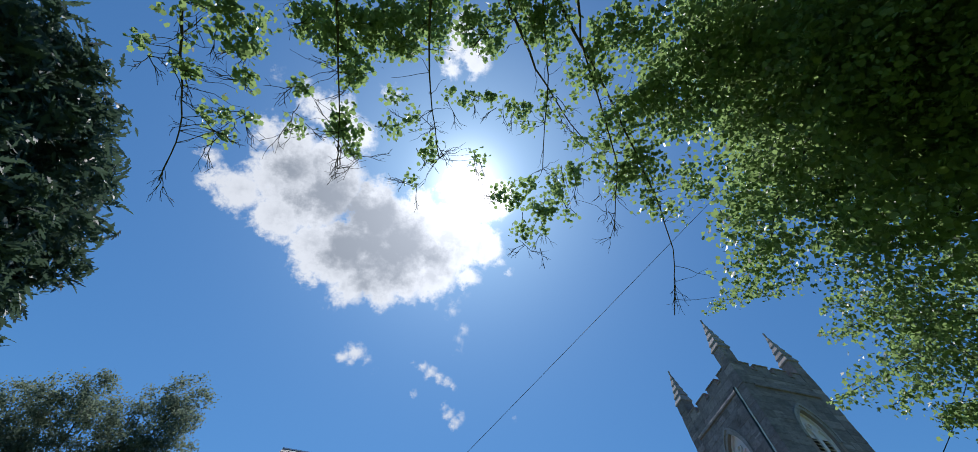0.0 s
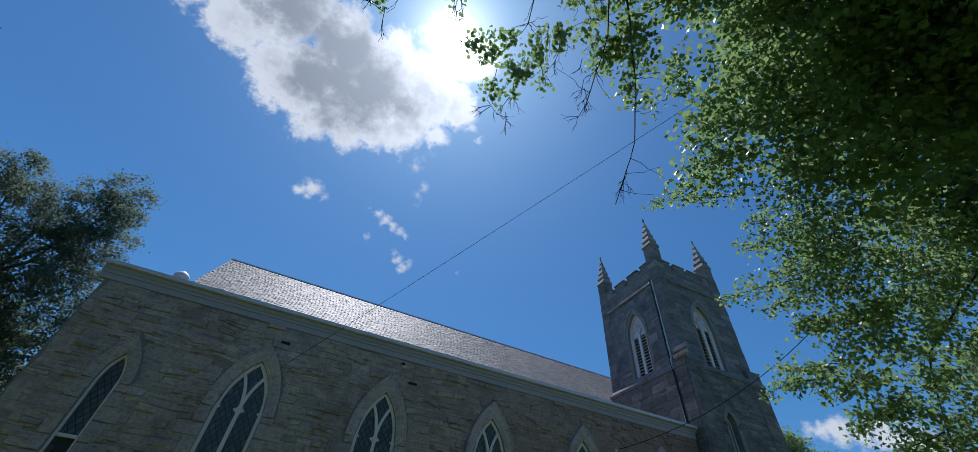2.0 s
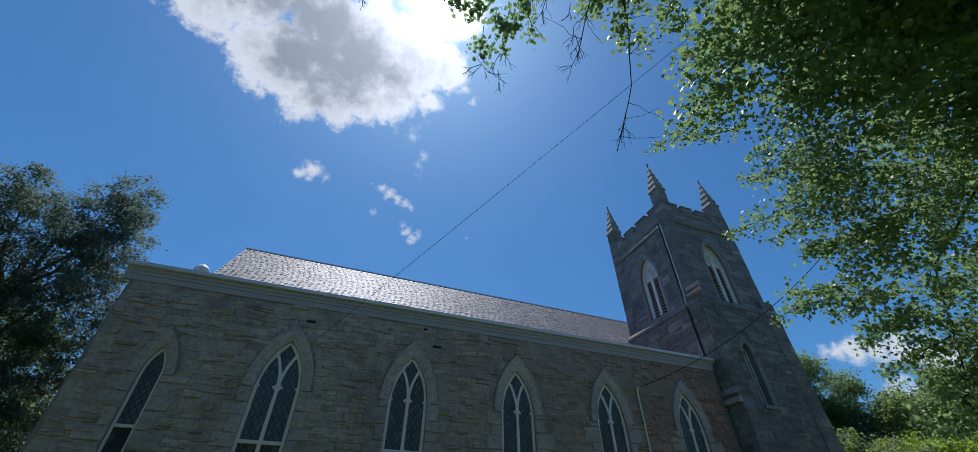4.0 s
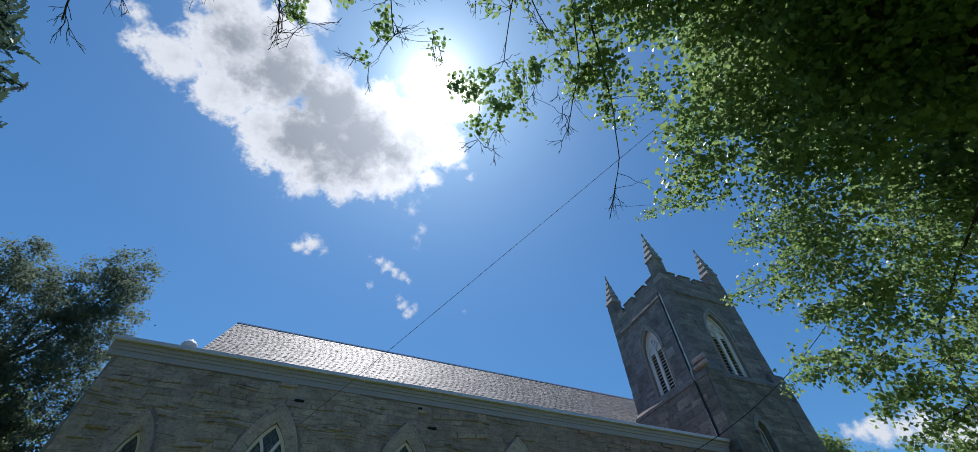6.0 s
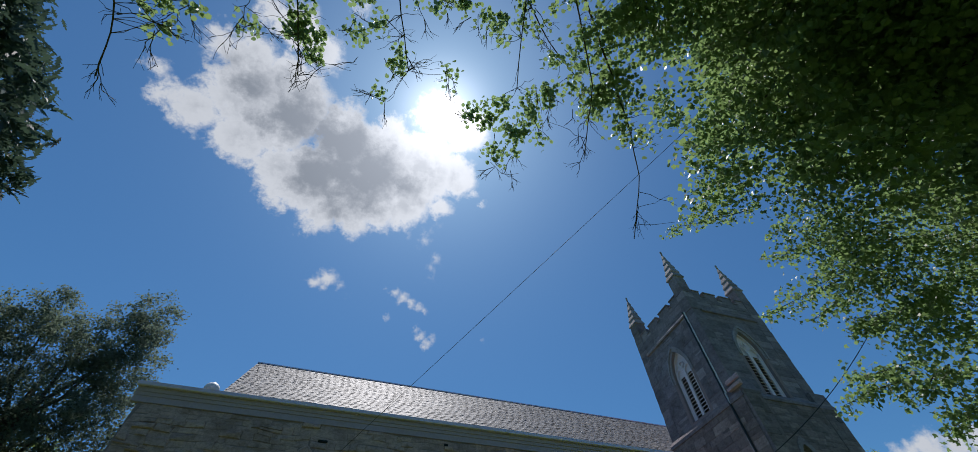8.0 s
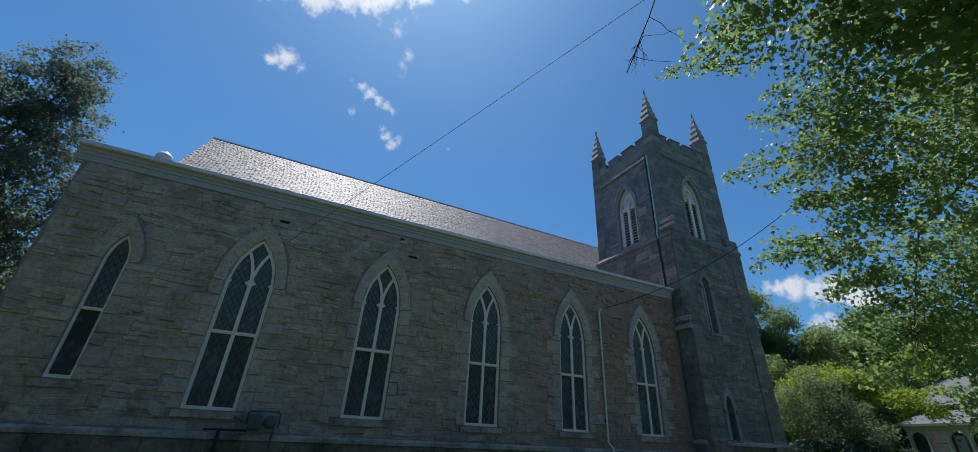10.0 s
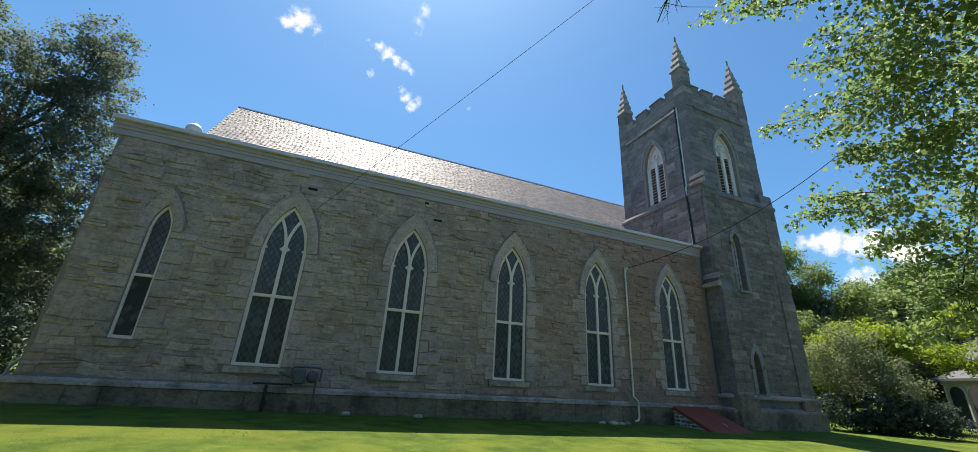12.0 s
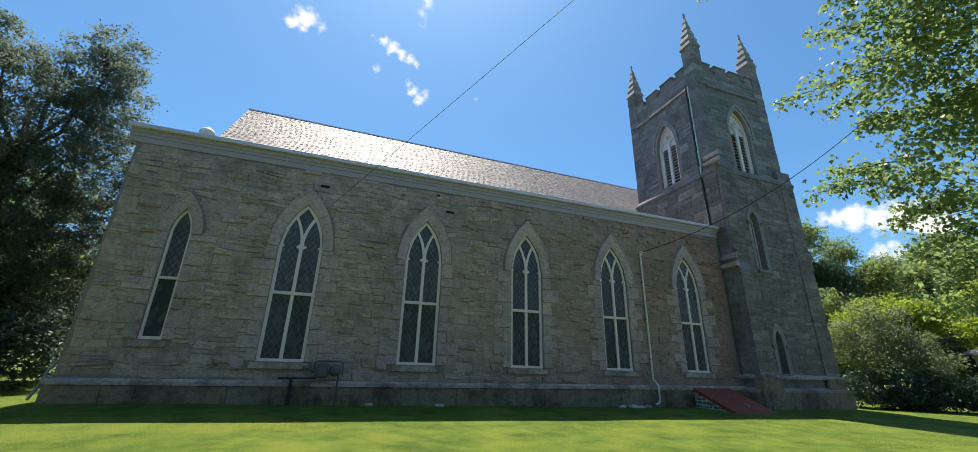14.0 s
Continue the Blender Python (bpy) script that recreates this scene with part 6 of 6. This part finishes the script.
downspout = thing("downspout", "dull grey metal downspout at the nave corner", "downspout")
b2 = bmesh.new()
tube(b2, [(WALL_X0 - 0.12, WALL_Y + 0.30, 9.5), (WALL_X0 - 0.10, WALL_Y + 0.30, 2.0), (WALL_X0 - 0.16, WALL_Y + 0.05, 1.75), (WALL_X0 - 0.20, WALL_Y - 0.12, 1.25), (WALL_X0 - 0.24, WALL_Y - 0.28, 0.95)], 0.038, 8)
part("pipe", b2, M_SPOUT, downspout)
for z in (3.0, 6.0, 8.5):
    part("bracket", boxed(WALL_X0 - 0.18, WALL_X0 - 0.01, WALL_Y + 0.24, WALL_Y + 0.36, z, z + 0.05), M_IRON, downspout)
# solid dark blocks whose colour gives the shade inside small wall slots
for x, z, w in ((-0.95, 8.62, 0.34), (3.57, 9.02, 0.16), (4.13, 8.33, 0.36)):
    part("putlog_hole", boxed(x - w / 2, x + w / 2, WALL_Y - 0.062, WALL_Y + 0.1, z, z + 0.085, 0.02), M_DARK, wall_south, "dark block standing in for a shaded slot in the masonry")
for k, (x, y, r) in enumerate(((12.5, 15.5, 0.16), (12.9, 15.45, 0.12), (13.25, 15.52, 0.13), (11.95, 15.55, 0.10), (4.1, 15.6, 0.12), (1.6, 15.62, 0.10))):
    b2 = bmesh.new()
    bmesh.ops.create_icosphere(b2, subdivisions=2, radius=r)
    for v in b2.verts:
        v.co *= 1 + 0.35 * noise.noise(v.co * 5 + Vector((k, 0, 0)))
        v.co = Vector((x + v.co.x * 1.5, y + v.co.y, ground_z(x, y) + 0.03 + v.co.z * 0.7))
    solid("fieldstone", b2, M_CHEEK, "pale fieldstone lying at the wall foot", "stone", "fieldstones at the wall foot")

vent = thing("roof_vent", "white domed metal ventilator on the aisle roof", "vent", at=(-5.75, 17.35, 10.2))
b2 = bmesh.new()
tube(b2, [(0, 0, -0.15), (0, 0, 0.45)], 0.12, 12)
part("neck", b2, M_GUTTER, vent)
b2 = bmesh.new()
bmesh.ops.create_uvsphere(b2, u_segments=16, v_segments=9, radius=0.29)
for v in b2.verts:
    v.co.z = v.co.z * 0.9 + 0.50 + (0.07 if v.co.z > 0.28 else 0.0)
part("dome", b2, M_PORCHWHITE, vent, smooth=True)


# ---------------------------------------------------------------- street, fence, car, house
def along(s, off):
    """A place s metres along the street and off metres beyond the fence."""
    return Vector((34.8 + 0.6 * s + 0.8 * off, 12.0 + 0.8 * s - 0.6 * off, 0))


STREET_Z = ground_z(36, 12) - 0.03
b2 = bmesh.new()
for off0, off1 in ((2.2, 7.4),):
    q = [along(s, o) for s, o in ((-90, off0), (150, off0), (150, off1), (-90, off1))]
    prism(b2, [(p.x, p.y, STREET_Z + 0.05) for p in q], (0, 0, 0.03))
solid("road", b2, M_ROAD, "pale worn asphalt street", "road", kind="structure")
for off in (2.0, 7.4):
    b2 = bmesh.new()
    q = [along(s, o) for s, o in ((-90, off), (150, off), (150, off + 0.2), (-90, off + 0.2))]
    prism(b2, [(p.x, p.y, STREET_Z + 0.02) for p in q], (0, 0, 0.18))
    solid("kerb", b2, M_KERB, "pale granite kerb along the street", "kerb", kind="structure")

fence = thing("iron_fence", "low black iron picket fence along the street", "fence")
b2 = bmesh.new()
tube(b2, [(0, 0, -0.5), (0, 0, 0.42), (0, 0, 0.5)], [0.012, 0.012, 0.002], 5)
picket = mesh_of("picket", b2, M_IRON)
b2 = bmesh.new()
box(b2, -0.035, 0.035, -0.035, 0.035, -0.55, 0.55, 0.01)
post = mesh_of("post", b2, M_IRON)
for k in range(-70, 70):
    p = along(k * 0.15, 0)
    shared("post" if k % 14 == 0 else "picket", post if k % 14 == 0 else picket, fence, pose(p.x, p.y, ground_z(p.x, p.y) + 0.5))
for h in (0.25, 0.82):
    b2 = bmesh.new()
    a, b = along(-10.5, 0), along(10.5, 0)
    tube(b2, [(a.x, a.y, ground_z(a.x, a.y) + h), (b.x, b.y, ground_z(b.x, b.y) + h)], 0.016, 5)
    part("rail", b2, M_IRON, fence)


def car(at, turn):
    c = thing("parked_car", "dark blue estate car parked at the kerb", "car", at=at, turn=turn)
    side = [(-2.25, 0.35), (-2.28, 0.62), (-2.15, 0.98), (-1.85, 1.08), (-1.55, 1.42), (-1.2, 1.56), (0.0, 1.60), (0.45, 1.50), (1.05, 1.06), (1.95, 0.92), (2.25, 0.70), (2.28, 0.38)]
    b2 = bmesh.new()
    prism(b2, [(x, -0.88, z) for x, z in side], (0, 1.76, 0))
    bmesh.ops.bevel(b2, geom=list(b2.edges), offset=0.06, segments=2, affect="EDGES")
    body = part("body", b2, M_CARPAINT, c, smooth=False)
    for s in (-1, 1):
        b2 = bmesh.new()
        prism(b2, [(x, s * 0.882, z) for x, z in ((-1.70, 1.10), (-1.42, 1.42), (-0.95, 1.48), (0.05, 1.50), (0.38, 1.42), (0.85, 1.08))], (0, s * 0.012, 0))
        part("side_glass", b2, M_CARGLASS, c)
        for x in (-1.42, 1.38):
            b2 = bmesh.new()
            tube(b2, [(x, s * 0.70, 0.33), (x, s * 0.90, 0.33)], 0.33, 18)
            w = part("wheel", b2, M_TYRE, c)
            b2 = bmesh.new()
            tube(b2, [(x, s * 0.88, 0.33), (x, s * 0.915, 0.33)], 0.21, 14)
            part("rim", b2, M_RIM, w)
        part("tail_lamp", boxed(-2.30, -2.14, s * 0.66 - 0.14, s * 0.66 + 0.14, 0.78, 0.98, 0.02), M_LAMPRED, c)
        part("headlamp", boxed(2.06, 2.24, s * 0.62 - 0.17, s * 0.62 + 0.17, 0.66, 0.80, 0.02), M_RIM, c)
    b2 = bmesh.new()
    prism(b2, [(-1.80, -0.72, 1.12), (-1.80, 0.72, 1.12), (-1.54, 0.66, 1.44), (-1.54, -0.66, 1.44)], (-0.03, 0, 0.02))
    part("rear_glass", b2, M_CARGLASS, c)
    b2 = bmesh.new()
    prism(b2, [(1.04, -0.74, 1.10), (1.04, 0.74, 1.10), (0.50, 0.66, 1.47), (0.50, -0.66, 1.47)], (0.03, 0, 0.03))
    part("windscreen", b2, M_CARGLASS, c)


p = along(1.6, 4.7)
car((p.x, p.y, STREET_Z + 0.08), math.degrees(math.atan2(0.8, 0.6)) + 180)


def porch_house():
    h = thing("house", "grey clapboard house with a white columned porch", "house", at=(46.0, 13.6, -0.15), turn=math.degrees(math.atan2(0.8, 0.6)) - 90)
    h.scale = (1.2, 1.2, 1.2)
    # x runs away from the street, y along it; the porch faces -x
    part("wall", boxed(2.4, 10.0, -6.0, 10.5, -0.5, 5.0), M_CLAP, h, "grey clapboard walls")
    for k in range(15):
        part("clapboard", boxed(2.35, 2.41, -6.0, 10.5, 0.6 + k * 0.28, 0.6 + k * 0.28 + 0.26), M_CLAP, h)
    b2 = bmesh.new()
    prism(b2, [(2.0, -6.5, 4.95), (6.2, -6.5, 7.3), (10.4, -6.5, 4.95)], (0, 17.5, 0))
    part("roof", b2, M_HOUSEROOF, h, "grey shingle roof")
    part("porch_floor", boxed(0.0, 2.4, -6.0, 6.0, -0.4, 1.0), M_CLAP, h)
    b2 = bmesh.new()
    prism(b2, [(-0.3, -6.3, 3.65), (2.4, -6.3, 4.75), (2.4, -6.3, 4.6), (-0.3, -6.3, 3.5)], (0, 12.6, 0))
    part("porch_roof", b2, M_HOUSEROOF, h, "low grey porch roof")
    part("beam", boxed(0.0, 0.25, -6.0, 6.0, 3.25, 3.52), M_PORCHSHADE, h)
    for k in range(8):
        y = -5.8 + k * 1.657
        c = part("column", boxed(0.03, 0.21, y - 0.09, y + 0.09, 1.0, 3.25, 0.01), M_PORCHSHADE, h, "white square porch column")
        if k < 7:
            # arched spandrel across to the next column
            ya, yb = y + 0.09, y + 1.567
            arc = [(0.05, ya + (yb - ya) * q / 10, 2.72 + 0.44 * math.sin(math.pi * q / 10) ** 0.5) for q in range(11)]
            b2 = bmesh.new()
            prism(b2, arc + [(0.05, yb, 3.247), (0.05, ya, 3.247)], (0.12, 0, 0))
            part("spandrel", b2, M_PORCHSHADE, c)
    for k in range(5):
        y = -4.64 + k * 2.32
        w = part("window", boxed(2.30, 2.36, y - 0.5, y + 0.5, 1.6, 3.1, 0.01), M_PORCHSHADE, h)
        part("pane", boxed(2.28, 2.30, y - 0.42, y + 0.42, 1.68, 3.02), M_CARGLASS, w)


porch_house()
for k, (s, off, w) in enumerate(((4.2, 9.0, 1.0), (1.4, 9.1, 1.2), (-1.6, 9.0, 1.1), (7.0, 9.2, 1.3), (9.6, 9.4, 1.2))):
    q = along(s, off)
    broadleaf("shrub", "dark rounded shrub in front of the porch", (q.x, q.y), 1.5,
              [(0, 0, 0.7, w, w, 0.7), (0.4, 0.5, 1.1, w * 0.6, w * 0.6, 0.5), (-0.5, -0.3, 1.0, w * 0.6, w * 0.6, 0.5)], M_CEDAR, 210 + k, leaf=0.16, density=150, spread=0.15, trunk_r=0.05, group="shrubs before the porch", category="shrub")


# ---------------------------------------------------------------- grass
def grass():
    g = np.random.default_rng(12)
    n = 60000
    x = g.uniform(-13, 26, n)
    y = 7.0 + 9.0 * g.random(n) ** 1.25
    keep = (y < 15.75) & ~((x > 16.1) & (x < 18.9) & (y > 13.5)) & ~((x > 18.8) & (y > 14.4))
    x, y = x[keep], y[keep]
    n = len(x)
    z = 0.47 + 0.019 * y - 0.011 * np.clip(x, -16, 31) + 0.0
    h = g.uniform(0.006, 0.018, n)
    a = g.uniform(0, 2 * np.pi, n)
    lean = g.normal(size=(n, 2)) * 0.03
    w = g.uniform(0.006, 0.012, n)
    v = np.empty((n, 3, 3))
    v[:, 0] = np.stack([x - w * np.cos(a), y - w * np.sin(a), z - 0.02], 1)
    v[:, 1] = np.stack([x + w * np.cos(a), y + w * np.sin(a), z - 0.02], 1)
    v[:, 2] = np.stack([x + lean[:, 0], y + lean[:, 1], z + h], 1)
    me = bpy.data.meshes.new("grass")
    me.vertices.add(n * 3)
    me.vertices.foreach_set("co", v.astype(np.float32).ravel())
    me.loops.add(n * 3)
    me.loops.foreach_set("vertex_index", np.arange(n * 3, dtype=np.int32))
    me.polygons.add(n)
    me.polygons.foreach_set("loop_start", np.arange(0, n * 3, 3, dtype=np.int32))
    me.update(calc_edges=True)
    me.materials.append(M_GRASS)
    tagged(new("grass", me), "short mown grass blades on the lawn", "grass", kind="stuff")


grass()


# ---------------------------------------------------------------- masonry, piece by piece
def rubble_put(u, w, n):
    """The wall face, with the courses wavering as hand-laid rubble does."""
    return south(u + 0.16 * noise.noise((u * 0.9, w * 1.6, 7.0)), w + 0.13 * noise.noise((u * 0.6, w * 0.9, 3.0)) + 0.06 * noise.noise((u * 2.0, w * 2.0, 5.0)), n)


def nave_stones():
    rg = random.Random(17)
    stones = list(courses(WALL_X0 + 0.06, WALL_X1 - 0.45, PLINTH_TOP + 0.05, 9.22, (0.08, 0.11, 0.14, 0.18, 0.24, 0.30), (0.20, 0.74), rg, blocked_at, joint=0.003))
    rest = bmesh.new()
    singles = 0
    for u0, u1, w0, w1 in stones:
        proud = rg.uniform(0.003, 0.012) if rg.random() < 0.72 else rg.uniform(0.020, 0.060)
        w0, w1 = w0 + rg.uniform(-0.018, 0.018), w1 + rg.uniform(-0.018, 0.018)
        near_by = -3.6 < (u0 + u1) / 2 < 5.4 and 1.6 < w0 < 8.8
        if near_by and singles < 300:
            singles += 1
            b2 = bmesh.new()
            block(b2, rubble_put, u0, u1, w0, w1, proud, rg, 0.013)
            part("stone", b2, M_RUBBLE, wall_south)
        else:
            block(rest, rubble_put, u0, u1, w0, w1, proud, rg, 0.013)
    part("stonework", rest, M_RUBBLE, wall_south, kind="stuff")


def tower_stones():
    rg = random.Random(19)

    def l_rough(u, w, n):
        return l_south(u, w + 0.07 * noise.noise((u * 0.9, w * 0.9, 1.0)) + 0.03 * noise.noise((u * 2.4, w * 2.2, 2.0)), n)

    def hole(c, a, sill, spring, rise, b):
        def blocked(w0, w1):
            mid = (w0 + w1) / 2
            if mid < sill - 0.1 or mid > spring + rise + b * 1.5:
                return []
            half = a + b if mid < spring else arch_half(a + b, rise + b * 1.5, mid - spring)
            return [(c - half, c + half)] if half > 0.03 else []
        return blocked

    b2 = bmesh.new()
    hs, ls = (0.28, 0.36, 0.44, 0.52), (0.5, 1.5)
    for put, lo, hi, c in ((t_south, TX0 + 0.74, TX1 - 0.74, TCX), (t_east, TY0 + 0.74, TY1 - 0.74, TCY)):
        for s in courses(lo, hi, STEP_Z + 0.1, TOWER_TOP - 0.66, hs, ls, rg, hole(c, B_A, B_SILL, B_SPRING, B_RISE, 0.24), joint=0.003):
            block(b2, put, *s, rg.uniform(0.008, 0.024), rg, 0.009)
    part("belfry_stonework", b2, M_TOWER, tower, kind="stuff")
    b2 = bmesh.new()
    lower = [hole(c, a, sill, spring, rise, 0.22) for c, a, sill, spring, rise in SLITS]
    singles = 0
    for s in courses(LX0 + 1.15, LX1 - 1.13, 2.12, STEP_Z - 0.3, (0.13, 0.18, 0.24, 0.32), (0.3, 1.1), rg, lambda w0, w1: [q for f in lower for q in f(w0, w1)], joint=0.003):
        proud = rg.uniform(0.008, 0.024)
        if singles < 300:
            singles += 1
            b4 = bmesh.new()
            block(b4, l_rough, *s, proud, rg, 0.009)
            part("stone", b4, M_TOWERFOOT, tower)
        else:
            block(b2, l_rough, *s, proud, rg, 0.009)
    for s in courses(LY0, LY1, 2.12, STEP_Z - 0.3, hs, ls, rg, joint=0.003):
        block(b2, l_east, *s, rg.uniform(0.012, 0.03), rg, 0.009)
    for x0, out in ((LX0 + 0.02, 0.36), (LX1 - 1.13, 0.06)):
        for s in courses(x0 + 0.01, x0 + 1.12, 1.96, 7.2, hs, (0.5, 1.2), rg, joint=0.003):
            block(b2, lambda u, w, n: Vector((u, LY0 - out - n, w)), *s, rg.uniform(0.012, 0.03), rg, 0.009)
        for s in courses(x0 + 0.01, x0 + 1.12, 7.8, 13.55, hs, (0.5, 1.2), rg, joint=0.003):
            block(b2, lambda u, w, n: Vector((u, LY0 - out / 2 - n, w)), *s, rg.uniform(0.012, 0.03), rg, 0.009)
    part("lower_stonework", b2, M_TOWERFOOT, tower, kind="stuff")


nave_stones()
tower_stones()
